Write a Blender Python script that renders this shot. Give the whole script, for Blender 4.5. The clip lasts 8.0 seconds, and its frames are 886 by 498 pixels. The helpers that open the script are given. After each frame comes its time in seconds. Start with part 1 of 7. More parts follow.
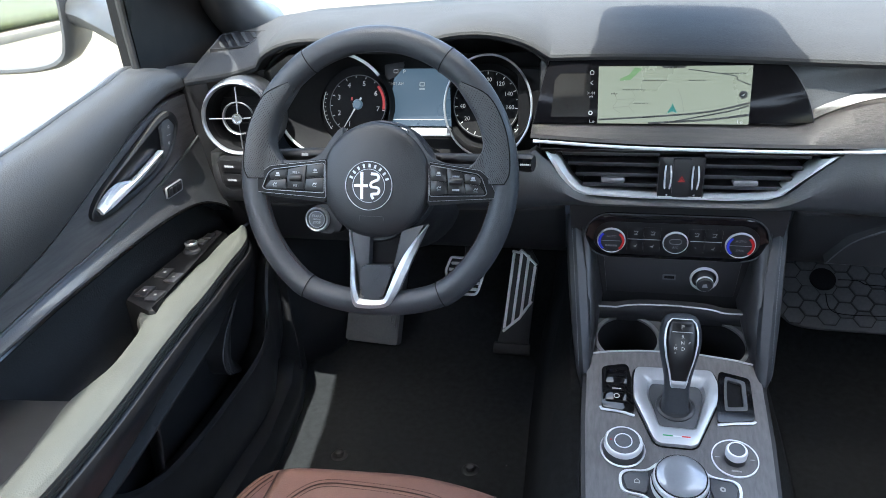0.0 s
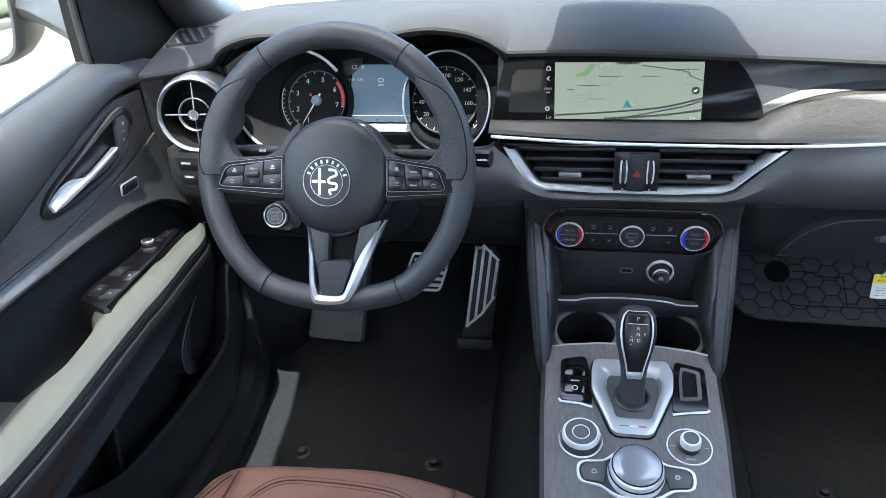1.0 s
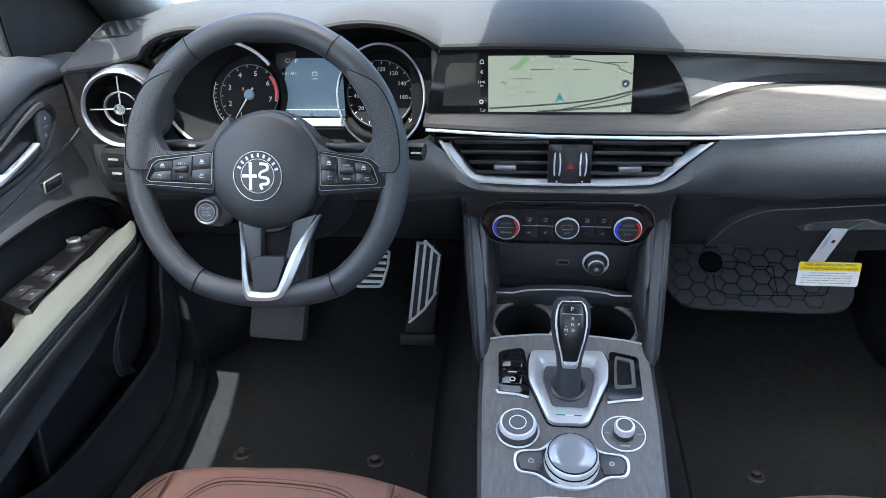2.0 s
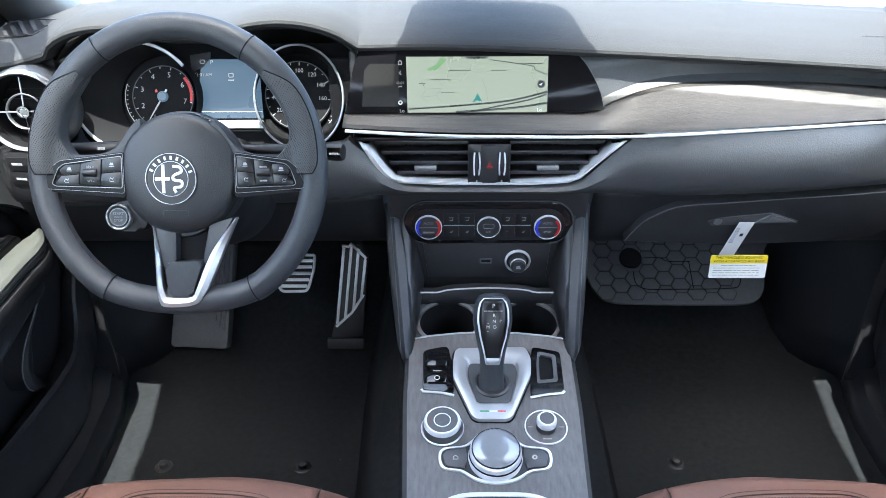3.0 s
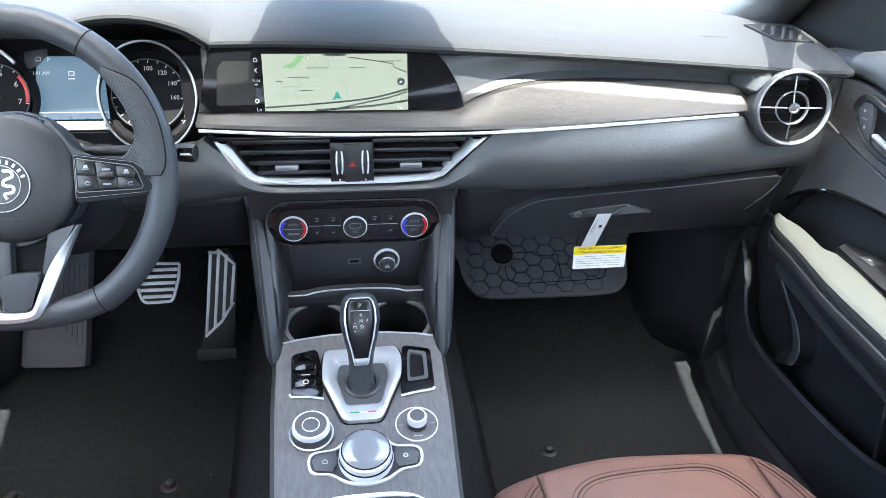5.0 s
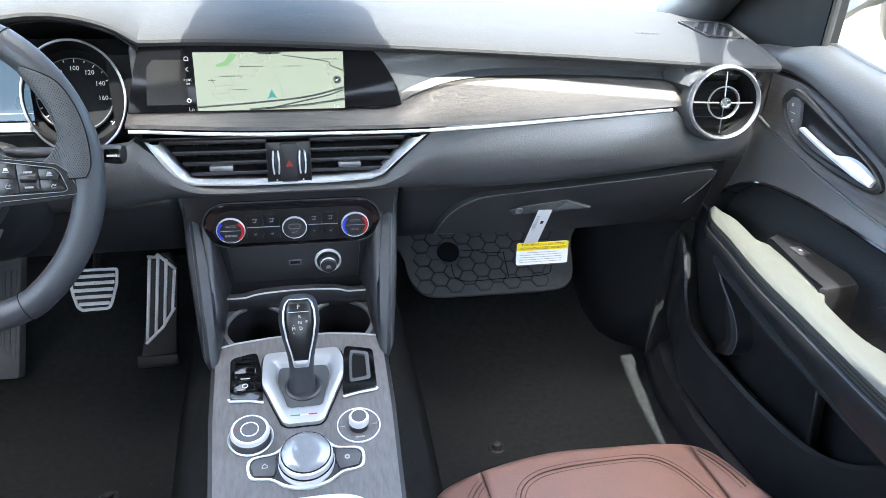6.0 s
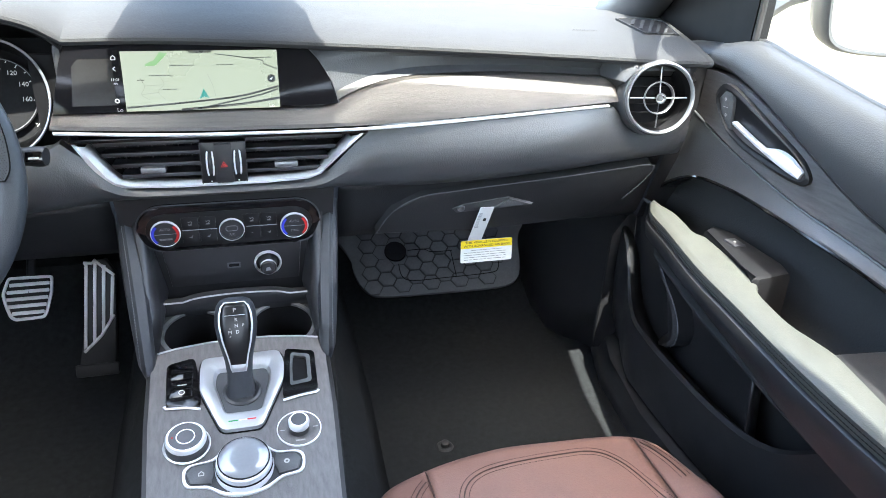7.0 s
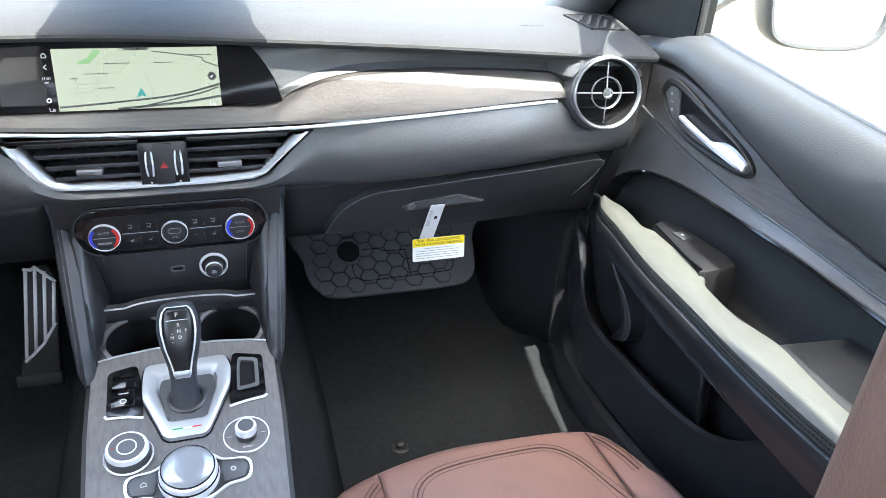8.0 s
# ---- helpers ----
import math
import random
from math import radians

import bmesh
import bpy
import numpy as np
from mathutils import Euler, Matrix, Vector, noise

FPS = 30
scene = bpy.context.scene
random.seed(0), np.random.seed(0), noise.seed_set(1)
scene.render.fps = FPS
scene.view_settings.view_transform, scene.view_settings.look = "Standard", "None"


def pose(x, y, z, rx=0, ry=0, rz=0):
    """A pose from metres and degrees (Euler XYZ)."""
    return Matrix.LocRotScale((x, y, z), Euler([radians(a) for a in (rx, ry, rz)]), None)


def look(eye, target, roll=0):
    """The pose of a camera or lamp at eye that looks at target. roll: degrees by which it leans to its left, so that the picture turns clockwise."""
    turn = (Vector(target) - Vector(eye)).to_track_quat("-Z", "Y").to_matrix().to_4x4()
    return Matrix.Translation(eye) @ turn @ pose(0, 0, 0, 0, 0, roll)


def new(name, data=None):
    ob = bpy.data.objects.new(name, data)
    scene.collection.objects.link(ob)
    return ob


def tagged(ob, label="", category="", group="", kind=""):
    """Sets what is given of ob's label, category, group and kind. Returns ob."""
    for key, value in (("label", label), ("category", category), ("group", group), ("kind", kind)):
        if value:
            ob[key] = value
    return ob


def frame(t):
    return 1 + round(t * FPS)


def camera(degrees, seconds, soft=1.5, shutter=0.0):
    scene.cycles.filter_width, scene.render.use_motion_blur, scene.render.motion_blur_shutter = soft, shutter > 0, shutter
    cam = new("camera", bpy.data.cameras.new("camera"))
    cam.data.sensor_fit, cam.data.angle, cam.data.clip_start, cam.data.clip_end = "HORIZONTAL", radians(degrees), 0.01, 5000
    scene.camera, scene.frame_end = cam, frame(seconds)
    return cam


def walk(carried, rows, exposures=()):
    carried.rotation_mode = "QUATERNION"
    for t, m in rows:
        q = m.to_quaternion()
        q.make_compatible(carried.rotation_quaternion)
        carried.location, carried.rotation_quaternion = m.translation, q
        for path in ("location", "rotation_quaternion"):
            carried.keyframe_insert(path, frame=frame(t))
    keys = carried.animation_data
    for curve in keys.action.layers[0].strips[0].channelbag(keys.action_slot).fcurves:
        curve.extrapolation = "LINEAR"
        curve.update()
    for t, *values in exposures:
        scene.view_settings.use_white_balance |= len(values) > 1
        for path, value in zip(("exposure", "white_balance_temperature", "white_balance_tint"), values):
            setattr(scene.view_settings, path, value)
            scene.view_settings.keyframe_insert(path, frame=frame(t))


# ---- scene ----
cam = camera(62.7, 8.0, soft=0.75)
PATH = [
    (0, (-0.111, 0.038, 1.002), (-0.529, 1.804, 0.16), -3.0),
    (0.5, (-0.104, 0.036, 1.002), (-0.489, 1.807, 0.157), -2.7),
    (1, (-0.096, 0.036, 1.0), (-0.431, 1.814, 0.149), -2.4),
    (1.5, (-0.086, 0.039, 0.995), (-0.366, 1.824, 0.138), -2.0),
    (3, (-0.054, 0.034, 0.984), (-0.082, 1.846, 0.139), -0.4),
    (3.5, (-0.052, 0.032, 0.982), (0.001, 1.846, 0.142), 0.2),
    (4, (-0.042, 0.031, 0.979), (0.093, 1.843, 0.143), 0.7),
    (4.5, (-0.031, 0.032, 0.976), (0.172, 1.839, 0.144), 1.1),
    (5, (-0.019, 0.036, 0.974), (0.254, 1.833, 0.141), 1.4),
    (6.5, (0.021, 0.033, 0.967), (0.461, 1.801, 0.142), 1.8),
    (7, (0.036, 0.032, 0.965), (0.529, 1.786, 0.141), 1.9),
    (7.5, (0.046, 0.036, 0.964), (0.584, 1.776, 0.136), 2.0),
    (8, (0.058, 0.037, 0.96), (0.648, 1.761, 0.136), 2.1),
]
LIGHT = [(0, 3.50, 6350, 3), (1.5, 3.52, 6250, 3), (3, 3.90, 6300, 3), (4.5, 4.22, 6400, 3), (6.5, 4.28, 6550, 3), (8, 4.32, 6650, 3)]
walk(cam, [(t, look(eye, target, roll)) for t, eye, target, roll in PATH], LIGHT)

# ---- daylight: a high sun behind the car ----
ELEV = 67.0
world = bpy.data.worlds.new("sky")
scene.world = world
world.use_nodes = True
wn = world.node_tree
sky = wn.nodes.new("ShaderNodeTexSky")
sky.sky_type, sky.sun_disc = "NISHITA", False
sky.air_density, sky.dust_density, sky.ozone_density = 0.8, 4.0, 0.6
sky.sun_elevation, sky.sun_rotation = radians(ELEV), math.pi + 0.035
wn.links.new(sky.outputs["Color"], wn.nodes["Background"].inputs["Color"])
wn.nodes["Background"].inputs["Strength"].default_value = 0.15
sun_data = bpy.data.lights.new("sun", "SUN")
sun_data.energy, sun_data.angle, sun_data.color = 1.45, radians(0.5), (1.0, 0.985, 0.95)
sun = new("sun", sun_data)
sun.matrix_world = look((-0.010, 0, 8), (0, math.cos(radians(ELEV)), 8 - math.sin(radians(ELEV))))


# ---- materials ----
def mat(name, base, rough=0.5, metal=0.0, var=0.25, vscale=18.0, grain=0.0, gscale=900.0, kind="noise",
        stretch=(1, 1, 1), spec=0.5, rvar=0.08, coat=0.0, emit=0.0, glow=None):
    """Principled surface with two scales of colour change, roughness change and fine relief."""
    m = bpy.data.materials.new(name)
    m.use_nodes = True
    nt = m.node_tree
    n, l = nt.nodes, nt.links
    b = n["Principled BSDF"]
    b.inputs["Metallic"].default_value = metal
    b.inputs["Specular IOR Level"].default_value = spec
    b.inputs["Coat Weight"].default_value = coat
    b.inputs["Coat Roughness"].default_value = 0.06
    co = n.new("ShaderNodeTexCoord")
    mp = n.new("ShaderNodeMapping")
    mp.inputs["Scale"].default_value = stretch
    l.new(co.outputs["Object"], mp.inputs["Vector"])
    big = n.new("ShaderNodeTexNoise")
    big.inputs["Scale"].default_value, big.inputs["Detail"].default_value = vscale, 6
    l.new(mp.outputs[0], big.inputs["Vector"])
    fine = n.new("ShaderNodeTexNoise")
    fine.inputs["Scale"].default_value, fine.inputs["Detail"].default_value = vscale * 14, 3
    l.new(mp.outputs[0], fine.inputs["Vector"])
    add = n.new("ShaderNodeMath")
    add.operation = "ADD"
    l.new(big.outputs["Fac"], add.inputs[0])
    l.new(fine.outputs["Fac"], add.inputs[1])
    ramp = n.new("ShaderNodeMapRange")
    ramp.inputs["From Min"].default_value, ramp.inputs["From Max"].default_value = 0.6, 1.4
    ramp.inputs["To Min"].default_value, ramp.inputs["To Max"].default_value = 1 - var, 1 + var
    l.new(add.outputs[0], ramp.inputs["Value"])
    mul = n.new("ShaderNodeVectorMath")
    mul.operation = "SCALE"
    mul.inputs[0].default_value = base[:3]
    l.new(ramp.outputs[0], mul.inputs["Scale"])
    l.new(mul.outputs[0], b.inputs["Base Color"])
    rr = n.new("ShaderNodeMapRange")
    rr.inputs["From Min"].default_value, rr.inputs["From Max"].default_value = 0.3, 0.7
    rr.inputs["To Min"].default_value, rr.inputs["To Max"].default_value = max(0.02, rough - rvar), min(1, rough + rvar)
    l.new(big.outputs["Fac"], rr.inputs["Value"])
    l.new(rr.outputs[0], b.inputs["Roughness"])
    if grain > 0:
        if kind == "voronoi":
            g = n.new("ShaderNodeTexVoronoi")
            g.feature = "SMOOTH_F1"
            g.inputs["Scale"].default_value = gscale
            out = g.outputs["Distance"]
        else:
            g = n.new("ShaderNodeTexNoise")
            g.inputs["Scale"].default_value, g.inputs["Detail"].default_value = gscale, 2
            out = g.outputs["Fac"]
        l.new(mp.outputs[0], g.inputs["Vector"])
        bump = n.new("ShaderNodeBump")
        bump.inputs["Strength"].default_value, bump.inputs["Distance"].default_value = grain, 0.0008
        l.new(out, bump.inputs["Height"])
        l.new(bump.outputs[0], b.inputs["Normal"])
    if emit:
        b.inputs["Emission Color"].default_value = (*(glow or base)[:3], 1)
        b.inputs["Emission Strength"].default_value = emit
    return m


PAD = mat("soft_charcoal_plastic", (0.0285, 0.0293, 0.031), 0.85, grain=0.5, gscale=420, kind="voronoi", var=0.06, spec=0.3, rvar=0.03)
DOORPAD = mat("grained_door_vinyl", (0.026, 0.0275, 0.030), 0.50, grain=0.35, gscale=620, kind="voronoi", var=0.10, spec=0.45)
PANEL = mat("charcoal_leatherette", (0.050, 0.052, 0.056), 0.42, grain=0.30, gscale=560, kind="voronoi", var=0.12, spec=0.8)
LEATHER = mat("black_leather", (0.031, 0.034, 0.040), 0.48, grain=0.3, gscale=800, kind="voronoi", var=0.15)
HUB = mat("soft_black_cover", (0.018, 0.019, 0.0215), 0.44, grain=0.25, gscale=700, kind="voronoi", var=0.06, rvar=0.02)
LOWDASH = mat("grained_black_plastic", (0.019, 0.0198, 0.022), 0.50, grain=0.35, gscale=520, kind="voronoi", var=0.12, spec=0.6)
BLACK = mat("black_plastic", (0.0145, 0.0145, 0.016), 0.45, grain=0.15, gscale=900, var=0.2)
SATIN = mat("satin_black", (0.027, 0.027, 0.030), 0.34, var=0.06, rvar=0.012)
# near-black; behind openings and inside wells it also stands for shade
DEEP = mat("matt_black_and_shade", (0.005, 0.005, 0.006), 0.75, var=0.3, spec=0.2)
GLOSS = mat("piano_black", (0.006, 0.006, 0.007), 0.09, var=0.1, coat=0.25, rvar=0.02)
CHROME = mat("satin_chrome", (0.80, 0.81, 0.83), 0.34, metal=0.35, var=0.02, vscale=60, rvar=0.02)
BRIGHT = mat("bright_chrome", (0.75, 0.76, 0.78), 0.12, metal=1.0, var=0.04)
PEDALMETAL = mat("bright_pedal_metal", (0.88, 0.88, 0.89), 0.34, metal=0.2, var=0.04, vscale=60, rvar=0.03)
STEEL = mat("brushed_steel", (0.50, 0.51, 0.53), 0.33, metal=0.6, var=0.03, vscale=80, rvar=0.01)
RINGSTEEL = mat("ring_steel", (0.36, 0.37, 0.39), 0.30, metal=0.75, var=0.03, vscale=80, rvar=0.01)
DARKSTEEL = mat("dark_steel", (0.24, 0.245, 0.255), 0.35, metal=0.7, var=0.08)
# one veneer in three tones: dash lowered against sun, door lifted for sky sheen
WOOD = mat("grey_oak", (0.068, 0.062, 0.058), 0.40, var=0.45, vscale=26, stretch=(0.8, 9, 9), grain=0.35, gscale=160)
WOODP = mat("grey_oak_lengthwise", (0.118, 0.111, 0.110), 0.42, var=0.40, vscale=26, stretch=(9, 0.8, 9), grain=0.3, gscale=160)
DOORWOOD = mat("door_grey_oak_lifted", (0.105, 0.099, 0.098), 0.42, var=0.45, vscale=26, stretch=(9, 0.8, 9), grain=0.3, gscale=160)
CARPET = mat("black_carpet", (0.0185, 0.0198, 0.0212), 0.95, var=0.45, vscale=90, grain=1.0, gscale=1400, spec=0.05)
RUBBER = mat("black_rubber", (0.012, 0.012, 0.013), 0.6, var=0.2, grain=0.2)
BROWN = mat("brown_leather", (0.180, 0.094, 0.074), 0.48, var=0.12, vscale=30, grain=0.35, gscale=600, kind="voronoi")
THREAD = mat("dark_thread", (0.060, 0.032, 0.026), 0.8, var=0.2)
GREYTHREAD = mat("grey_thread", (0.12, 0.126, 0.138), 0.8, var=0.2)
FOAM = mat("grey_moulded_foam", (0.086, 0.089, 0.094), 0.7, var=0.2, grain=0.5, gscale=500)
WHITE = mat("white_print", (0.72, 0.72, 0.70), 0.6, var=0.05)
PAPER = mat("white_card", (0.74, 0.75, 0.76), 0.7, var=0.04)
YELLOW = mat("yellow_print", (0.80, 0.62, 0.02), 0.6, var=0.05)
INK = mat("black_ink", (0.02, 0.02, 0.02), 0.7, var=0.1)
GREYINK = mat("grey_ink", (0.30, 0.31, 0.33), 0.7, var=0.1)
RED = mat("red_enamel", (0.55, 0.02, 0.02), 0.4, var=0.05)
GREEN = mat("green_enamel", (0.02, 0.28, 0.08), 0.4, var=0.05)
BLUE = mat("blue_enamel", (0.03, 0.05, 0.6), 0.4, var=0.05)
# display text is lit; printed marks on keys and stalks get an added glow
TELL = mat("white_marking_with_glow", (0.30, 0.30, 0.30), 0.5, emit=0.024, glow=(0.9, 0.9, 0.9), var=0.02)
DIMTELL = mat("dim_white_marking_with_glow", (0.17, 0.17, 0.18), 0.5, emit=0.006, glow=(0.9, 0.9, 0.9), var=0.02)
REDLIT = mat("lit_red_marking", (0.20, 0.01, 0.01), 0.5, emit=0.03, glow=(0.9, 0.05, 0.05), var=0.02)
AMBER = mat("lit_amber_marking", (0.3, 0.1, 0.01), 0.5, emit=0.06, glow=(0.9, 0.35, 0.02), var=0.02)
MAP = mat("lit_map_ground", (0.02, 0.02, 0.02), 0.3, emit=0.050, glow=(0.58, 0.66, 0.53), var=0.02, vscale=10)
MAPGREEN = mat("lit_map_park", (0.01, 0.02, 0.01), 0.3, emit=0.05, glow=(0.32, 0.58, 0.28), var=0.05)
MAPROAD = mat("lit_map_road", (0.02, 0.02, 0.02), 0.3, emit=0.002, var=0.05)
MAPLINE = mat("lit_map_lane", (0.02, 0.02, 0.02), 0.3, emit=0.036, glow=(0.5, 0.53, 0.45), var=0.05)
TEAL = mat("lit_teal_arrow", (0.01, 0.02, 0.02), 0.3, emit=0.04, glow=(0.02, 0.45, 0.42), var=0.02)
BLUELCD = mat("lit_blue_display", (0.012, 0.016, 0.022), 0.25, emit=0.019, glow=(0.42, 0.68, 1.0), spec=0.3, var=0.08, vscale=6)
CONCRETE = mat("pale_concrete", (0.155, 0.138, 0.102), 0.9, var=0.15, vscale=1.5, grain=0.4, gscale=120)
KERB = mat("kerb_concrete", (0.22, 0.20, 0.165), 0.9, var=0.15, vscale=3)
GRASSM = mat("dry_grass", (0.040, 0.047, 0.015), 0.9, var=0.5, vscale=1.2)
SCREEN = mat("dark_screen_glass", (0.005, 0.005, 0.006), 0.10, var=0.1, spec=0.18, rvar=0.01)
SMOKE = mat("smoked_plastic", (0.013, 0.0125, 0.012), 0.2, var=0.1, spec=0.3)
FASCIA = mat("black_fascia", (0.009, 0.009, 0.010), 0.3, var=0.06, rvar=0.012)
TOUCH = mat("grey_touch_glass", (0.30, 0.31, 0.33), 0.18, metal=0.3, var=0.05, coat=0.5)
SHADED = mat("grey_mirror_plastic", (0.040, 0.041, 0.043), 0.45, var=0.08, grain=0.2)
PAINT = mat("white_car_paint", (0.72, 0.73, 0.74), 0.25, coat=0.8, var=0.03)
LINING = mat("grey_headlining", (0.32, 0.32, 0.325), 0.9, var=0.08)
MIRROR = mat("mirror_glass", (0.85, 0.87, 0.88), 0.02, metal=1.0, var=0.01, rvar=0.0)


def glass_mat(name, tint):
    m = bpy.data.materials.new(name)
    m.use_nodes = True
    n, l = m.node_tree.nodes, m.node_tree.links
    n.remove(n["Principled BSDF"])
    t, g, mix = (n.new(k) for k in ("ShaderNodeBsdfTransparent", "ShaderNodeBsdfGlossy", "ShaderNodeMixShader"))
    t.inputs["Color"].default_value = (*tint, 1)
    g.inputs["Roughness"].default_value = 0.01
    mix.inputs[0].default_value = 0.03
    l.new(t.outputs[0], mix.inputs[1])
    l.new(g.outputs[0], mix.inputs[2])
    l.new(mix.outputs[0], n["Material Output"].inputs["Surface"])
    return m


GLASS = glass_mat("windscreen_glass", (0.93, 0.96, 0.94))
SIDEGLASS = glass_mat("tinted_side_glass", (0.78, 0.81, 0.79))


# ---- building tools ----
def axes(o, u, v):
    """A pose with its x along u, its y near v, its z square to both."""
    u, v = Vector(u).normalized(), Vector(v)
    w = u.cross(v).normalized()
    v = w.cross(u)
    m = Matrix((u, v, w)).transposed().to_4x4()
    m.translation = Vector(o)
    return m


I4 = Matrix.Identity(4)


def part(name, bm, material, parent=None, label="", mods=(), sharp=35):
    """Links a bmesh as one mesh object under parent. mods: (bevel width) and/or ('solid', thickness)."""
    bmesh.ops.recalc_face_normals(bm, faces=bm.faces[:])
    lim = radians(sharp)
    for f in bm.faces:
        f.smooth = True
    for e in bm.edges:
        if len(e.link_faces) == 2 and e.calc_face_angle(0) > lim:
            e.smooth = False
    me = bpy.data.meshes.new(name)
    bm.to_mesh(me)
    bm.free()
    me.materials.append(material)
    ob = new(name, me)
    if parent is not None:
        ob.parent = parent
    if label:
        tagged(ob, label)
    for k, v in mods:
        if k == "solid":
            mo = ob.modifiers.new("thickness", "SOLIDIFY")
            mo.thickness, mo.offset = v, -1
        else:
            mo = ob.modifiers.new("edges", "BEVEL")
            mo.width, mo.segments, mo.limit_method = v, 2, "ANGLE"
    return ob


def thing(name, label, category, group="", kind="", at=None):
    ob = new(name)
    ob.empty_display_size = 0.05
    if at is not None:
        ob.location = at
    return tagged(ob, label, category, group, kind)


def solo(name, bm, material, label, category, kind="", mods=(), group=""):
    return tagged(part(name, bm, material, mods=mods), label, category, group, kind)


def prism(bm, pts, z0, z1, m=I4, bevel=0.0, seg=2):
    """A plate of outline pts between two heights; its upper rim rounded by bevel."""
    lo = [bm.verts.new(m @ Vector((x, y, z0))) for x, y in pts]
    hi = [bm.verts.new(m @ Vector((x, y, z1))) for x, y in pts]
    n = len(pts)
    bm.faces.new(lo[::-1])
    top = bm.faces.new(hi)
    for i in range(n):
        bm.faces.new((lo[i], lo[(i + 1) % n], hi[(i + 1) % n], hi[i]))
    if bevel:
        bmesh.ops.bevel(bm, geom=list(top.edges), offset=bevel, segments=seg, affect="EDGES", profile=0.5, clamp_overlap=True)
    return bm


def ring_plate(bm, outer, inner, z0, z1, m=I4):
    """A flat frame between two outlines of the same number of points."""
    n = len(outer)
    rows = [[bm.verts.new(m @ Vector((x, y, z))) for x, y in pts] for pts, z in ((outer, z0), (outer, z1), (inner, z1), (inner, z0))]
    for a in range(4):
        p, q = rows[a], rows[(a + 1) % 4]
        for i in range(n):
            bm.faces.new((p[i], p[(i + 1) % n], q[(i + 1) % n], q[i]))
    return bm


def rrect(w, h, r, n=5, cx=0.0, cy=0.0):
    out = []
    for k, (sx, sy) in enumerate(((1, 1), (-1, 1), (-1, -1), (1, -1))):
        for i in range(n + 1):
            a = math.pi / 2 * (k + i / n)
            out.append((cx + sx * (w / 2 - r) + r * math.cos(a), cy + sy * (h / 2 - r) + r * math.sin(a)))
    return out


def round_poly(pts, r, n=4):
    """An outline with its corners rounded."""
    out = []
    k = len(pts)
    for i in range(k):
        a, b, c = Vector((*pts[i - 1], 0)), Vector((*pts[i], 0)), Vector((*pts[(i + 1) % k], 0))
        ra = min(r, 0.45 * (a - b).length, 0.45 * (c - b).length)
        p, q = b + (a - b).normalized() * ra, b + (c - b).normalized() * ra
        for j in range(n + 1):
            t = j / n
            v = p * (1 - t) ** 2 + b * 2 * t * (1 - t) + q * t * t
            out.append((v.x, v.y))
    return out


def circle(r, n=48, cx=0.0, cy=0.0, ry=None):
    return [(cx + r * math.cos(2 * math.pi * i / n), cy + (ry or r) * math.sin(2 * math.pi * i / n)) for i in range(n)]


def lathe(bm, prof, m=I4, n=48):
    """Turns a profile of (radius, height) round the z axis of m."""
    rows = []
    for r, h in prof:
        if r < 1e-6:
            rows.append([bm.verts.new(m @ Vector((0, 0, h)))])
        else:
            rows.append([bm.verts.new(m @ Vector((r * math.cos(2 * math.pi * i / n), r * math.sin(2 * math.pi * i / n), h))) for i in range(n)])
    for a, b in zip(rows, rows[1:]):
        if len(a) == 1 and len(b) == 1:
            continue
        for i in range(n):
            j = (i + 1) % n
            if len(a) == 1:
                bm.faces.new((a[0], b[i], b[j]))
            elif len(b) == 1:
                bm.faces.new((a[i], a[j], b[0]))
            else:
                bm.faces.new((a[i], a[j], b[j], b[i]))
    return bm


def loft(bm, rows, close=False, cap=False):
    """A skin over rows of points."""
    vs = [[bm.verts.new(Vector(p)) for p in r] for r in rows]
    n = len(vs[0])
    for a, b in zip(vs, vs[1:]):
        for i in range(n if close else n - 1):
            j = (i + 1) % n
            bm.faces.new((a[i], a[j], b[j], b[i]))
    if cap:
        bm.faces.new(vs[0][::-1])
        bm.faces.new(vs[-1])
    return bm


def sweep(bm, path, r, n=10, closed=False, up=(0, 0, 1), flat=1.0):
    """A round or flattened rod along a path; r: one radius or one for each point."""
    P = [Vector(p) for p in path]
    k = len(P)
    R = [r] * k if not hasattr(r, "__len__") else r
    rows = []
    for i in range(k):
        a = P[(i - 1) % k] if closed or i else P[i]
        b = P[(i + 1) % k] if closed or i < k - 1 else P[i]
        t = (b - a).normalized()
        s = t.cross(Vector(up))
        if s.length < 1e-5:
            s = t.cross(Vector((1, 0, 0)))
        s.normalize()
        q = s.cross(t)
        rows.append([P[i] + s * R[i] * math.cos(2 * math.pi * j / n) + q * R[i] * flat * math.sin(2 * math.pi * j / n) for j in range(n)])
    if closed:
        rows.append(rows[0])
    loft(bm, rows, close=True, cap=not closed)
    if closed:
        bmesh.ops.remove_doubles(bm, verts=bm.verts[:], dist=1e-6)
    return bm


def smooth_path(pts, n=8, closed=False):
    """Catmull-Rom through the points."""
    P = [Vector(p) for p in pts]
    k = len(P)
    out = []
    for i in range(k if closed else k - 1):
        g = (lambda j: P[j % k]) if closed else (lambda j: P[max(0, min(k - 1, j))])
        a, b, c, d = g(i - 1), g(i), g(i + 1), g(i + 2)
        for s in range(n):
            t = s / n
            out.append(0.5 * ((2 * b) + (c - a) * t + (2 * a - 5 * b + 4 * c - d) * t * t + (3 * b - a - 3 * c + d) * t ** 3))
    if not closed:
        out.append(P[-1])
    return out


def outline(pts, n=6):
    return [(p.x, p.y) for p in smooth_path([(x, y, 0) for x, y in pts], n, True)]


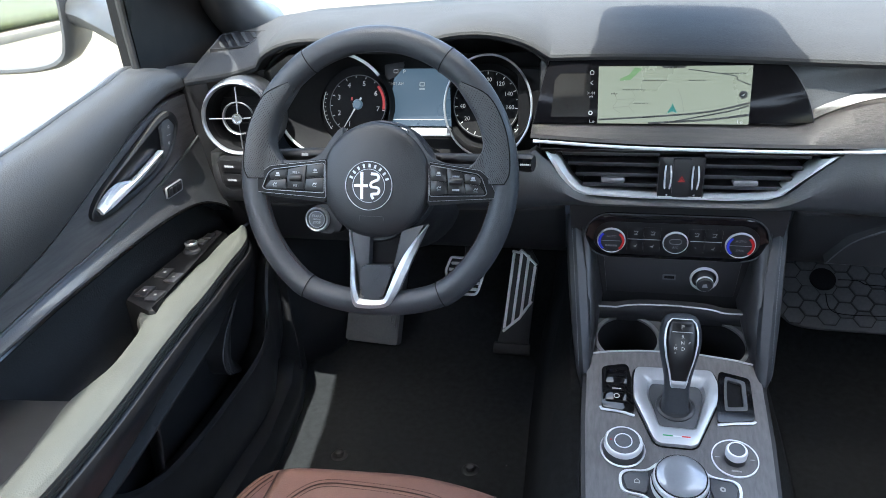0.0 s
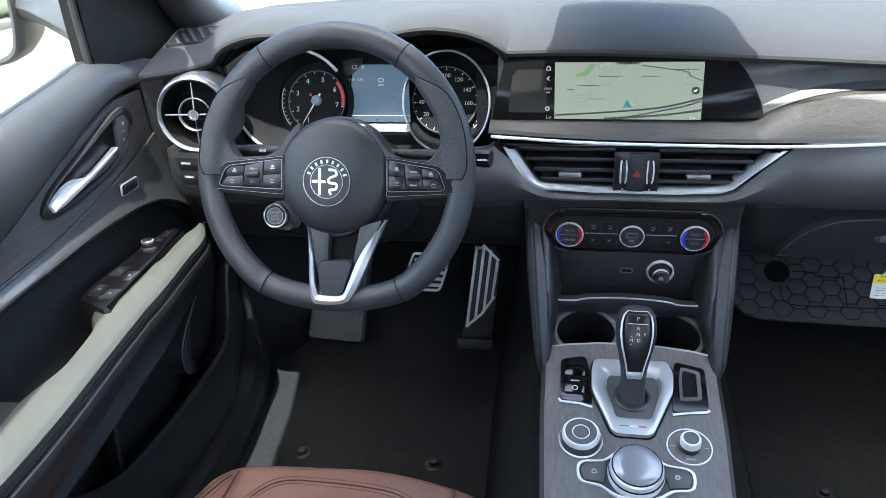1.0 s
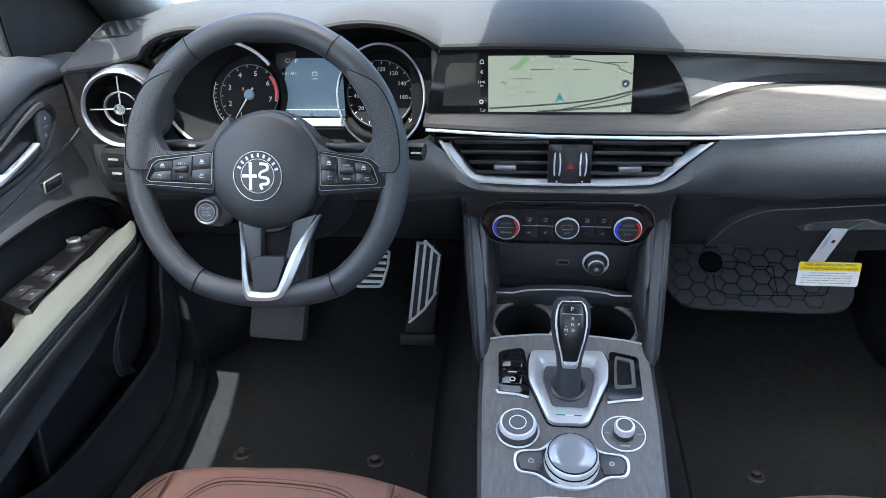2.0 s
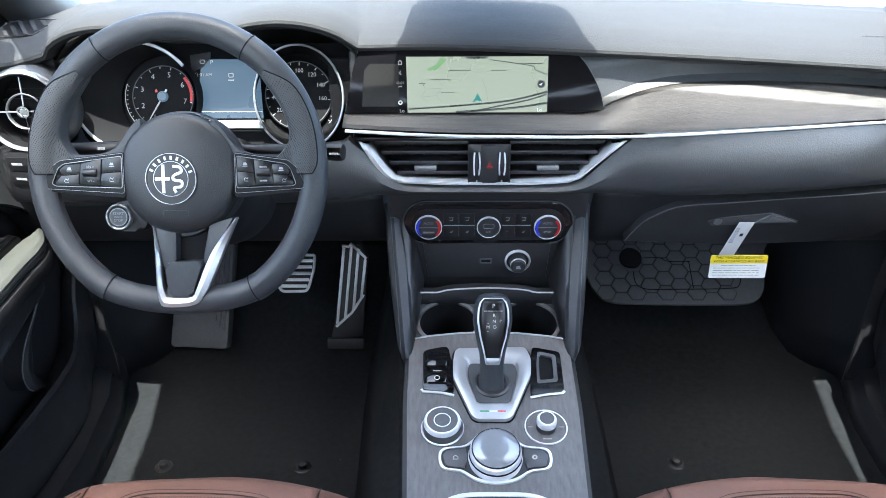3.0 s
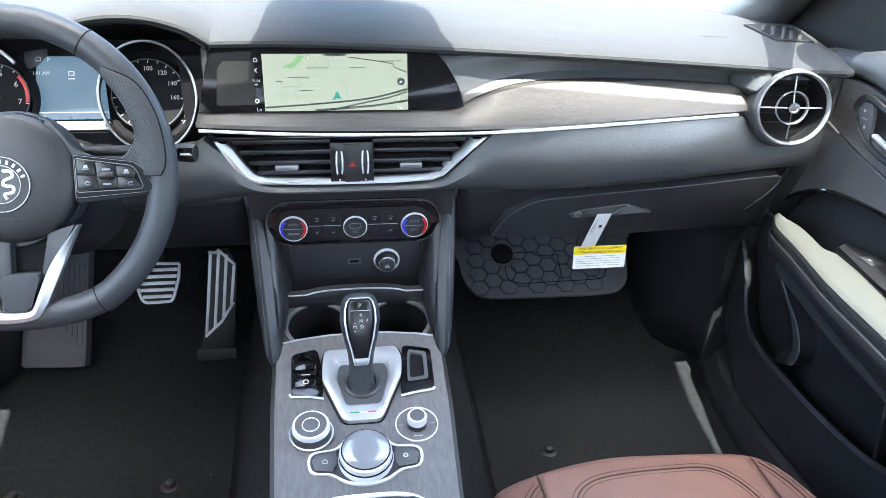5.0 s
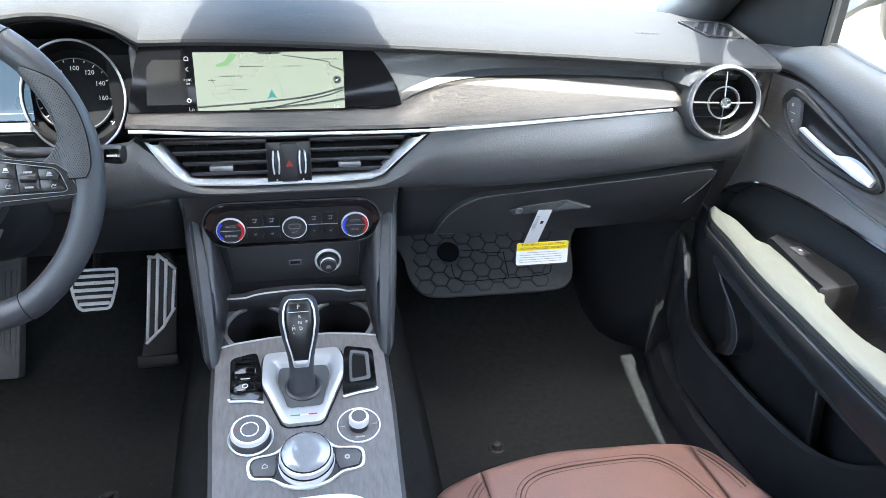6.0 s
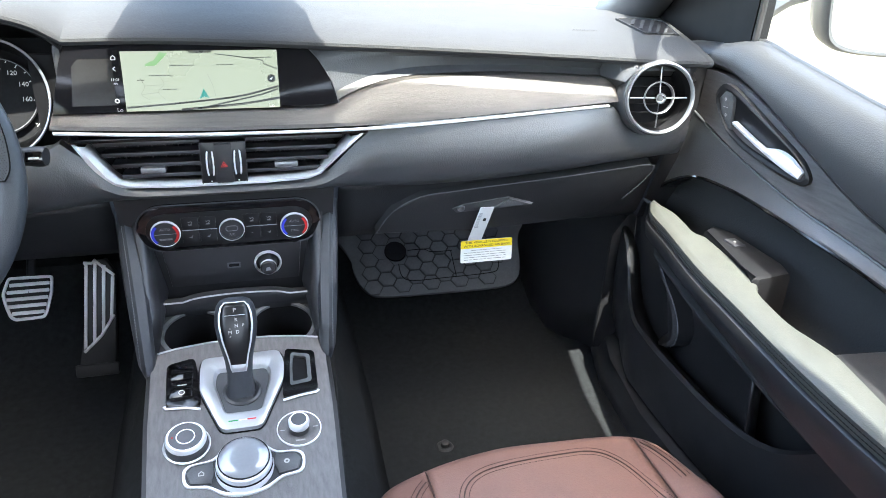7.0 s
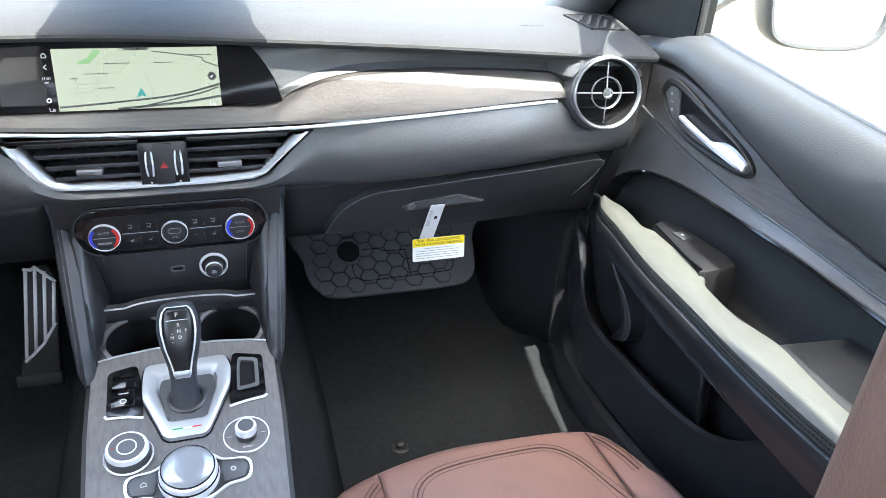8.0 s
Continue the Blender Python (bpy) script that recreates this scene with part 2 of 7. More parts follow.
def tab(x, xs, ys):
    """Smooth reading of a table."""
    xs, ys = list(xs), list(ys)
    if xs[0] > xs[-1]:
        xs, ys = xs[::-1], ys[::-1]
    if x <= xs[0]:
        return ys[0]
    if x >= xs[-1]:
        return ys[-1]
    i = int(np.searchsorted(xs, x)) - 1
    i = max(0, min(len(xs) - 2, i))
    t = (x - xs[i]) / (xs[i + 1] - xs[i])
    g = lambda j: (ys[min(len(ys) - 1, j + 1)] - ys[max(0, j - 1)]) / (xs[min(len(xs) - 1, j + 1)] - xs[max(0, j - 1)])
    h = xs[i + 1] - xs[i]
    return ((2 * t ** 3 - 3 * t * t + 1) * ys[i] + (t ** 3 - 2 * t * t + t) * h * g(i) + (-2 * t ** 3 + 3 * t * t) * ys[i + 1] + (t ** 3 - t * t) * h * g(i + 1))


def box(bm, x0, x1, y0, y1, z0, z1, m=I4, bevel=0.0, seg=2):
    vs = [bm.verts.new(m @ Vector(p)) for p in ((x0, y0, z0), (x1, y0, z0), (x1, y1, z0), (x0, y1, z0), (x0, y0, z1), (x1, y0, z1), (x1, y1, z1), (x0, y1, z1))]
    fs = [bm.faces.new([vs[i] for i in q]) for q in ((3, 2, 1, 0), (4, 5, 6, 7), (0, 1, 5, 4), (1, 2, 6, 5), (2, 3, 7, 6), (3, 0, 4, 7))]
    if bevel:
        bmesh.ops.bevel(bm, geom=list({e for f in fs for e in f.edges}), offset=bevel, segments=seg, affect="EDGES", profile=0.5, clamp_overlap=True)
    return bm


def B():
    return bmesh.new()


def words(text, size, m, material, parent, name="lettering", align="CENTER", depth=0.0002, squeeze=1.0):
    """Raised lettering in the built-in face, as one mesh."""
    cu = bpy.data.curves.new(name, "FONT")
    cu.body, cu.size, cu.extrude, cu.align_x, cu.align_y = text, size, depth, align, "CENTER"
    cu.resolution_u = 2
    tmp = bpy.data.objects.new(name, cu)
    me = bpy.data.meshes.new_from_object(tmp)
    bpy.data.objects.remove(tmp)
    bpy.data.curves.remove(cu)
    me.transform(m @ Matrix.Diagonal((squeeze, 1, 1, 1)))
    me.name = name
    me.materials.clear()
    me.materials.append(material)
    ob = new(name, me)
    ob.parent = parent
    return ob


def bars(bm, m, x0, x1, y, h, gaps=3, seed=1):
    """A line of unreadable print as short bars."""
    rnd = random.Random(seed)
    x = x0
    while x < x1 - 0.0004:
        w = min(x1 - x, rnd.uniform(0.06, 0.2) * (x1 - x0))
        box(bm, x, x + w, y - h / 2, y + h / 2, 0, 0.0002, m)
        x += w + (x1 - x0) * 0.025
    return bm


# ---- ground and surroundings ----
def build_ground():
    b = B()
    box(b, -60, 60, -60, 60, -0.42, -0.32)
    solo("ground", b, CONCRETE, "pale sunlit concrete parking ground under the car", "ground", "structure")
    b = B()
    box(b, -7.9, -7.6, -40, 40, -0.325, -0.17, bevel=0.03)
    solo("kerb", b, KERB, "pale concrete kerb between parking ground and grass", "kerb", "structure")
    b = B()
    rnd = random.Random(4)
    rows = [[(-60 + 52.1 * i / 40, -60 + 120 * j / 60, -0.16 + 0.05 * rnd.random()) for i in range(41)] for j in range(61)]
    loft(b, rows)
    solo("grass_verge", b, GRASSM, "dry green grass verge beyond the kerb", "grass", "structure", mods=(("solid", 0.1),))


# ---- shell of the cabin ----
RAIL = [(-1.6, 0.47), (-0.5, 0.54), (-0.05, 0.575), (0.14, 0.586), (0.24, 0.600), (0.34, 0.605), (0.42, 0.600), (0.49, 0.600), (0.63, 0.628), (0.75, 0.655), (0.82, 0.668)]


def build_shell():
    # roof with a bowed front edge
    b = B()
    rows = []
    for i in range(25):
        s = -1 + 2 * i / 24
        front = 0.877 - 0.06 * abs(s) ** 1.5
        row = []
        for j in range(13):
            y = -1.6 + (front + 1.6) * j / 12
            half = tab(y, [p[0] for p in RAIL], [p[1] for p in RAIL])
            row.append((s * half, y, 1.30 + 0.03 * (1 - s * s) - 0.04 * max(0, y)))
        rows.append(row)
    loft(b, rows)
    solo("ceiling", b, LINING, "grey fabric headlining of the roof", "ceiling", "structure", mods=(("solid", 0.04),))
    for sx, nm in ((-1, "left"), (1, "right")):
        b = B()
        path = smooth_path([(sx * 0.608, 0.70, 1.245), (sx * 0.624, 0.875, 1.15), (sx * 0.702, 1.09, 1.0), (sx * 0.785, 1.29, 0.88), (sx * 0.80, 1.43, 0.80)], 8)
        sweep(b, path, [0.014 + 0.052 * (i / (len(path) - 1)) ** 2.2 for i in range(len(path))], 24)
        solo("pillar_trim", b, PANEL, "dark grey moulded windscreen pillar trim", "pillar trim", "structure", group="windscreen pillars")
        # unseen plate above the door, added to bound the sun on armrest and pad
        b = B()
        fp = [(sx * x, y) for x, y in ((0.555, -0.6), (0.60, -0.2), (0.652, 0.165), (0.717, 0.615), (0.718, 0.74), (0.716, 0.845), (0.757, 0.845), (0.759, 0.56), (0.761, 0.44), (0.775, 0.32), (0.79, -0.2), (0.76, -0.6))]
        prism(b, fp if sx > 0 else fp[::-1], 1.19, 1.22, bevel=0.004)
        solo("window_frame_" + nm, b, SATIN, "unseen black plate added above the door to shade its switch pod and shelf", "window frame", "structure")
        # unseen bar, added so the dashboard ends fall into shade
        b = B()
        sweep(b, smooth_path([(sx * 0.716, 0.835, 1.195), (sx * 0.712, 0.925, 1.10), (sx * 0.745, 1.015, 1.02), (sx * 0.797, 1.05, 0.985)], 6), [0.016 + 0.026 * math.sin(0.5 * math.pi * min(1, i / 8)) for i in range(19)], 12)
        solo("window_frame_front_" + nm, b, SATIN, "unseen black bar added to shade the end of the dashboard", "window frame", "structure")
        b = B()
        box(b, min(sx * 0.62, sx * 0.84), max(sx * 0.62, sx * 0.84), -0.42, -0.22, 0.1, 1.2, bevel=0.02)
        solo("centre_pillar", b, LINING, "grey trim of the centre pillar", "pillar trim", "structure", group="centre pillars")
        # rear side wall
        b = B()
        box(b, min(sx * 0.78, sx * 0.84), max(sx * 0.78, sx * 0.84), -1.6, -0.2, 0.0, 0.75, bevel=0.01)
        solo("rear_side_wall", b, PANEL, "dark lower side wall behind the front doors", "wall", "structure")
    b = B()
    box(b, -0.8, 0.8, -1.68, -1.6, 0.0, 0.95, bevel=0.01)
    solo("wall_rear", b, PANEL, "dark rear wall of the cabin", "wall", "structure")
    # carpeted floor rising to the bulkhead
    b = B()
    prof = [(-1.62, 0.094), (0.4, 0.094), (1.0, 0.092), (1.22, 0.094), (1.32, 0.096), (1.44, 0.119), (1.62, 0.25), (1.66, 0.5), (1.68, 0.72)]
    rows = [[(x, y, z) for y, z in prof] for x in np.linspace(-0.84, 0.84, 29)]
    loft(b, rows)
    solo("floor", b, CARPET, "black carpet of the footwells", "carpet", "structure", mods=(("solid", 0.03),))
    # carpeted tunnel below the console
    b = B()
    rows = []
    for y, w, h in ((0.1, 0.13, 0.21), (0.6, 0.135, 0.22), (0.95, 0.15, 0.24), (1.15, 0.16, 0.27), (1.35, 0.165, 0.38), (1.62, 0.18, 0.5)):
        rows.append([(-w - 0.05, y, 0.10), (-w - 0.015, y, 0.20), (-w + 0.02, y, h), (w - 0.02, y, h), (w + 0.015, y, 0.20), (w + 0.05, y, 0.10)])
    loft(b, rows)
    solo("tunnel_carpet", b, CARPET, "black carpet over the transmission tunnel", "carpet", "structure", mods=(("solid", 0.02),))
    for sx in (-1, 1):
        # sill trim with an outward sweep at the front
        b = B()
        rows = []
        for y, x in ((-0.2, 0.636), (0.6, 0.64), (0.97, 0.646), (1.12, 0.662), (1.24, 0.70), (1.34, 0.735)):
            x += 0.019 if sx > 0 else 0.010
            up = max(0, y - 1.0) * 0.12
            rows.append([(sx * (x - 0.004), y, 0.10), (sx * x, y, 0.145 + up), (sx * (x + 0.012), y, 0.168 + up), (sx * (x + 0.04), y, 0.178 + up), (sx * (x + 0.10), y, 0.17 + up), (sx * (x + 0.11), y, 0.08)])
        loft(b, rows)
        solo("sill_trim", b, BLACK, "black plastic door sill trim", "sill trim", "structure", mods=(("solid", 0.006),), group="door sills")
        # kick panel at the side of the footwell
        b = B()
        rows = []
        for y, x, z0 in ((1.19, 0.742, 0.16), (1.24, 0.730, 0.16), (1.29, 0.705, 0.16), (1.35, 0.660, 0.13), (1.45, 0.65, 0.13), (1.66, 0.63, 0.13)):
            rows.append([(sx * x, y, z0 - 0.03), (sx * (x + 0.004), y, 0.22), (sx * (x + 0.012), y, 0.34), (sx * (x + 0.015), y, 0.60)])
        loft(b, rows)
        solo("kick_panel", b, BLACK, "black footwell side panel", "trim panel", "structure", mods=(("solid", 0.008),), group="kick panels")
    # windscreen
    b = B()
    rows = []
    for i in range(13):
        s = -1 + i / 6
        rows.append([(s * (0.62 + 0.17 * k), 0.867 - 0.06 * abs(s) ** 1.5 + (1.64 - 0.12 * s * s - 0.867) * k, 1.285 + (0.82 - 1.285) * k + 0.05 * math.sin(math.pi * k)) for k in (0, 0.25, 0.5, 0.75, 1)])
    loft(b, rows)
    w = solo("windscreen", b, GLASS, "clear curved windscreen glass", "windscreen", "structure")
    w.visible_shadow = False
    # mirror and camera housing on the windscreen
    t = thing("rear_view_mirror", "black rear-view mirror with camera housing on the windscreen", "mirror")
    b = B()
    pts = outline([(-0.128, 0.0), (0.130, 0.0), (0.134, 0.15), (0.138, 0.33), (0.128, 0.45), (0.10, 0.512), (-0.085, 0.528), (-0.118, 0.48), (-0.128, 0.33), (-0.130, 0.15)], 4)
    prism(b, pts, -0.03, 0, axes((0, 0.875, 1.245), (1, 0, 0), (0, 1, -0.62)), bevel=0.008)
    part("housing", b, SATIN, t)
    b = B()
    prism(b, rrect(0.24, 0.065, 0.03), -0.012, 0.012, axes((0.01, 0.90, 1.165), (1, 0, 0), (0, 0.2, 1)), bevel=0.006)
    part("mirror_glass", b, MIRROR, t)


build_ground()
build_shell()


# ---- dashboard ----
LIPX = (-0.735, -0.68, -0.64, -0.194, -0.05, 0.15, 0.344, 0.513, 0.664, 0.735)
LIPY = (1.035, 1.055, 1.08, 1.108, 1.110, 1.100, 1.085, 1.068, 1.042, 1.02)
LIPZ = (0.792, 0.797, 0.803, 0.811, 0.811, 0.804, 0.796, 0.788, 0.782, 0.782)


def lip(x):
    return tab(x, LIPX, LIPY), tab(x, LIPX, LIPZ)


def hood(x):
    """Rise of the two gauge hoods above the dash edge."""
    a = max(0.0, 1 - ((x + 0.545) / 0.092) ** 2) ** 0.62 if abs(x + 0.545) < 0.092 else 0
    c = max(0.0, 1 - ((x + 0.305) / 0.108) ** 2) ** 0.7 if abs(x + 0.305) < 0.108 else 0
    mid = 0.72 if -0.545 < x < -0.305 else 0
    return 0.040 * max(a, c, mid * (1 - 0.25 * math.sin(math.pi * (x + 0.545) / 0.24)))


VX = 0.660


def build_dashboard():
    d = thing("dashboard", "charcoal soft-touch dashboard with grey wood trim and chrome line", "dashboard")
    b = B()
    rows = []
    for x in np.linspace(-0.735, 0.735, 120):
        y, z = lip(x)
        h = hood(x)
        y -= 0.021 * h / 0.04
        far = 1.70 - 0.14 * (x / 0.735) ** 2
        row = [(x, y + 0.05, z + h - 0.012), (x, y + 0.012, z + h - 0.0145), (x, y + 0.002, z + h - 0.012), (x, y - 0.002, z + h - 0.007), (x, y - 0.001, z + h - 0.003),
               (x, y + 0.003, z + h), (x, y + 0.015, z + h + 0.004)]
        for k in (0.05, 0.12, 0.22, 0.35):
            row.append((x * (1 + 0.40 * max(0, k - 0.03)), y + k, z + 0.006 + 0.03 * (k / 0.35) ** 0.8 * (1 - 0.3 * abs(x)) + h * max(0, 1 - (k / 0.3) ** 1.5)))
        row.append((x * 1.13, max(far, y + 0.4), z + 0.02))
        rows.append(row)
    loft(b, rows)
    part("top_pad", b, PAD, d, "charcoal grained top pad with two gauge hoods", (("solid", 0.004),))
    # recess below the edge on the passenger side
    b = B()
    rows = []
    for x in np.linspace(0.10, 0.735, 40):
        y, z = lip(x)
        wy, wz = tab(x, (0.10, 0.15, 0.2, 0.26, 0.33, 0.44, 0.62, 0.735), (1.096, 1.096, 1.10, 1.104, 1.106, 1.104, 1.088, 1.06)), tab(x, (0.10, 0.15, 0.182, 0.232, 0.3, 0.44, 0.62, 0.735), (0.710, 0.712, 0.727, 0.7445, 0.753, 0.754, 0.746, 0.742))
        dx = abs(x - VX)
        if dx < 0.062:
            wz = max(wz, 0.7205 + math.sqrt(0.062 ** 2 - dx ** 2) * 0.93)
            wy = min(wy, 1.045)
        wz = min(wz, z - 0.02)
        rows.append([(x, y + 0.02, z - 0.008), (x, (y + wy) / 2 + 0.022, (z * 0.6 + wz * 0.4)), (x, wy + 0.014, wz + 0.008), (x, wy + 0.004, wz + 0.001), (x, wy + 0.03, wz - 0.01)])
    loft(b, rows)
    part("recess_panel", b, PANEL, d, "dark grained panel above the wood", (("solid", 0.004),))
    # wood trim
    b = B()
    rows = []
    for x in np.linspace(-0.215, 0.612, 70):
        wy = tab(x, (-0.22, 0.10, 0.15, 0.2, 0.26, 0.33, 0.44, 0.62, 0.735), (1.092, 1.094, 1.095, 1.10, 1.104, 1.106, 1.104, 1.088, 1.06))
        wz = tab(x, (-0.22, 0.10, 0.15, 0.182, 0.232, 0.3, 0.44, 0.62, 0.735), (0.7125, 0.7125, 0.7135, 0.727, 0.7445, 0.753, 0.754, 0.746, 0.742))
        sz = tab(x, (-0.211, -0.1, 0.0, 0.2, 0.349, 0.577, 0.655), (0.697, 0.692, 0.690, 0.690, 0.697, 0.711, 0.716))
        sy = tab(x, (-0.211, 0.0, 0.3, 0.577, 0.655), (1.064, 1.058, 1.056, 1.056, 1.056))
        mid = 0.55
        rows.append([(x, wy + 0.004, wz), (x, wy - 0.010, wz - 0.004), (x, sy + (wy - sy) * mid - 0.004, sz + (wz - sz) * mid), (x, sy + 0.002, sz + 0.006), (x, sy, sz + 0.001), (x, sy + 0.012, sz - 0.002)])
    loft(b, rows)
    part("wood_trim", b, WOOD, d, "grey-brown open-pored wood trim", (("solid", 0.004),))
    b = B()
    path = [(x, tab(x, (-0.211, 0.0, 0.3, 0.577), (1.062, 1.056, 1.054, 1.054)), tab(x, (-0.211, -0.1, 0.0, 0.2, 0.349, 0.577), (0.694, 0.6885, 0.6865, 0.6865, 0.6935, 0.708))) for x in np.linspace(-0.211, 0.585, 60)]
    sweep(b, path, 0.0024, 8)
    part("chrome_strip", b, CHROME, d, "slim chrome line below the wood")
    # lower leatherette body, cut out round the middle vents
    b = B()
    rows = []
    for x in np.linspace(-0.735, 0.735, 149):
        ax = abs(x)
        if x < -0.2:
            ztop = tab(x, (-0.735, -0.3, -0.212), (0.665, 0.662, 0.672))
            ytop = 1.07
        else:
            ztop = tab(x, (-0.2, 0.0, 0.2, 0.349, 0.577, 0.735), (0.687, 0.684, 0.684, 0.690, 0.704, 0.71))
            ytop = tab(x, (-0.2, 0.2, 0.235, 0.29, 0.735), (1.071, 1.071, 1.068, 1.058, 1.058))
        if ax < 0.212:
            ztop = tab(ax, (0.0, 0.06, 0.115, 0.137, 0.150, 0.165, 0.185, 0.205, 0.212), (0.6058, 0.6060, 0.6085, 0.6145, 0.6235, 0.638, 0.657, 0.674, 0.682))
            ytop = 1.071
        dx = abs(ax - VX)
        if dx < 0.060:
            ztop = min(ztop, (0.7205 if x > 0 else 0.7285) - math.sqrt(0.060 ** 2 - dx ** 2))
        zf = tab(x, (-0.735, -0.3, -0.15, 0.0, 0.15, 0.25, 0.43, 0.57, 0.69, 0.735), (0.575, 0.576, 0.588, 0.591, 0.590, 0.590, 0.597, 0.606, 0.616, 0.619))
        bul = tab(ax, (0.0, 0.15, 0.25, 0.5, 0.60, 0.735), (0.012, 0.013, 0.017, 0.020, 0.010, 0.006))
        r = [(x, ytop + 0.02, ztop + 0.001), (x, ytop, ztop)]
        for s in (0.2, 0.45, 0.7, 0.88, 1.0):
            z = ztop + (zf - ztop) * s
            r.append((x, ytop - bul * math.sin(math.pi * min(1, s * 0.8)) + 0.020 * s ** 3, z))
        r += [(x, ytop + 0.03, zf - 0.006), (x, ytop + 0.05, zf - 0.010)]
        rows.append(r)
    loft(b, rows)
    part("mid_panel", b, PANEL, d, "charcoal leatherette panel across the dashboard", (("solid", 0.004),))
    # backing behind the middle openings
    b = B()
    box(b, -0.24, 0.24, 1.125, 1.14, 0.588, 0.785)
    box(b, -0.15, 0.15, 1.125, 1.14, 0.40, 0.584)
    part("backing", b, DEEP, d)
    # lower dash on the passenger side and below the wheel
    for sx, x0, x1 in ((1, 0.165, 0.72), (-1, -0.72, -0.165)):
        b = B()
        rows = []
        for x in np.linspace(x0, x1, 20):
            zf = tab(x, (-0.735, -0.3, -0.15, 0.0, 0.15, 0.25, 0.43, 0.57, 0.69, 0.735), (0.575, 0.576, 0.588, 0.591, 0.590, 0.590, 0.597, 0.606, 0.616, 0.619))
            rows.append([(x, 1.10, zf), (x, 1.108, zf - 0.015), (x, 1.135, 0.53), (x, 1.155, 0.488), (x, 1.175, 0.472), (x, 1.40, 0.50)])
        loft(b, rows)
        part("lower_panel", b, LOWDASH, d, "black lower dashboard panel", (("solid", 0.004),))
    # closed ends towards the doors
    for sx in (-1, 1):
        b = B()
        rows = [[(sx * x, 1.085, 0.780), (sx * x, 1.088, 0.70), (sx * x, 1.105, 0.60), (sx * x, 1.16, 0.47), (sx * x, 1.6, 0.47), (sx * x, 1.6, 0.80)] for x in (0.728, 0.80)]
        loft(b, rows, close=True, cap=True)
        part("end_cap", b, BLACK, d)
    # raised word on the passenger top pad
    words("AIRBAG", 0.013, axes((0.595, 1.19, 0.8042), (1, -0.12, -0.012), (0, 1, 0.068)), PAD, d, "raised_lettering", depth=0.0001)


def smooth_path_2d(pts):
    return [(p.x, p.y) for p in smooth_path([(x, y, 0) for x, y in pts], 4)]


def build_glovebox():
    g = thing("glovebox", "closed black glovebox lid with recessed handle", "glovebox")
    m = axes((0, 1.094, 0.58), (1, 0, 0), (0, -0.42, 0.9))
    k = 1 / 0.905
    pts = [(x, (z - 0.58) * k) for x, z in ((0.228, 0.488), (0.252, 0.533), (0.296, 0.5625), (0.36, 0.570), (0.43, 0.5765), (0.57, 0.589), (0.67, 0.6005), (0.692, 0.601), (0.700, 0.592), (0.69, 0.565), (0.665, 0.53), (0.63, 0.503), (0.56, 0.489), (0.4, 0.482))]
    b = B()
    prism(b, pts, -0.02, 0.006, m, bevel=0.003)
    part("lid", b, LOWDASH, g)
    b = B()
    hp = [(x, (z - 0.58) * k) for x, z in ((0.352, 0.534), (0.37, 0.542), (0.447, 0.552), (0.495, 0.535), (0.43, 0.529), (0.36, 0.526))]
    prism(b, hp, 0.0062, 0.0085, m, bevel=0.001)
    part("handle", b, PANEL, g, "dark grey wedge-shaped pull handle")
    b = B()
    prism(b, [(x, (z - 0.58) * k) for x, z in ((0.425, 0.5335), (0.447, 0.5515), (0.492, 0.5355))], 0.0087, 0.0115, m, bevel=0.001)
    part("pull_flap", b, FOAM, g)
    b = B()
    lathe(b, [(0.0, 0.0095), (0.003, 0.0095), (0.0045, 0.0105), (0.0062, 0.0105), (0.0068, 0.0086)], m @ pose(0.367, (0.535 - 0.58) * k, 0), 20)
    part("lock", b, DARKSTEEL, g, "round metal lock")
    # paler rod along the rim stands for the light its edge catches
    b = B()
    sweep(b, [m @ Vector((x, y, 0.0056)) for x, y in smooth_path_2d(pts[:11])], 0.0010, 6)
    part("edge_line", b, FOAM, g, "fine pale line painted for light caught on the lid's edge")


def build_tag():
    t = thing("paper_tag", "white and yellow paper airbag tag hanging from the glovebox", "tag")
    m = axes((0.409, 1.103, 0.527), (1, 0.0, -0.02), (-0.10, -0.60, 1))
    b = B()
    prism(b, [(-0.011, 0.008), (0.013, 0.008), (0.011, -0.089), (-0.014, -0.089)], 0, 0.0006, m)
    part("strip", b, PAPER, t)
    b = B()
    for i in range(16):
        y = -0.008 - 0.0026 * i
        box(b, -0.0095 - 0.00008 * i, -0.004, y - 0.0006 - 0.0005 * (i % 3 == 0), y, 0.0006, 0.0008, m)
    part("barcode", b, GREYINK, t)
    b = B()
    prism(b, [(0.001, -0.022), (0.006, -0.022), (0.006, -0.030), (0.001, -0.030)], 0.0006, 0.0008, m)
    part("printed_mark", b, INK, t)
    m2 = axes((0.4295, 1.147, 0.432), (1, -0.06, 0.03), (0.03, -0.03, 1))
    b = B()
    prism(b, rrect(0.094, 0.044, 0.003, 3), 0, 0.0007, m2)
    part("card", b, PAPER, t)
    b = B()
    prism(b, rrect(0.0935, 0.0155, 0.0015, 3, 0, 0.014), 0.0007, 0.0011, m2)
    part("yellow_band", b, YELLOW, t)
    words("THIS VEHICLE IS EQUIPPED", 0.0062, m2 @ pose(0, 0.0175, 0.0012), INK, t, squeeze=1.06)
    words("WITH ADVANCED AIR BAGS", 0.0062, m2 @ pose(0, 0.0105, 0.0012), INK, t, squeeze=1.06)
    b = B()
    for i in range(5):
        bars(b, m2 @ pose(0, 0, 0.0007), -0.028 if i == 0 else -0.041, 0.028 if i == 0 else 0.036, 0.002 - 0.0046 * i, 0.0011, seed=i)
    part("small_print", b, GREYINK, t)


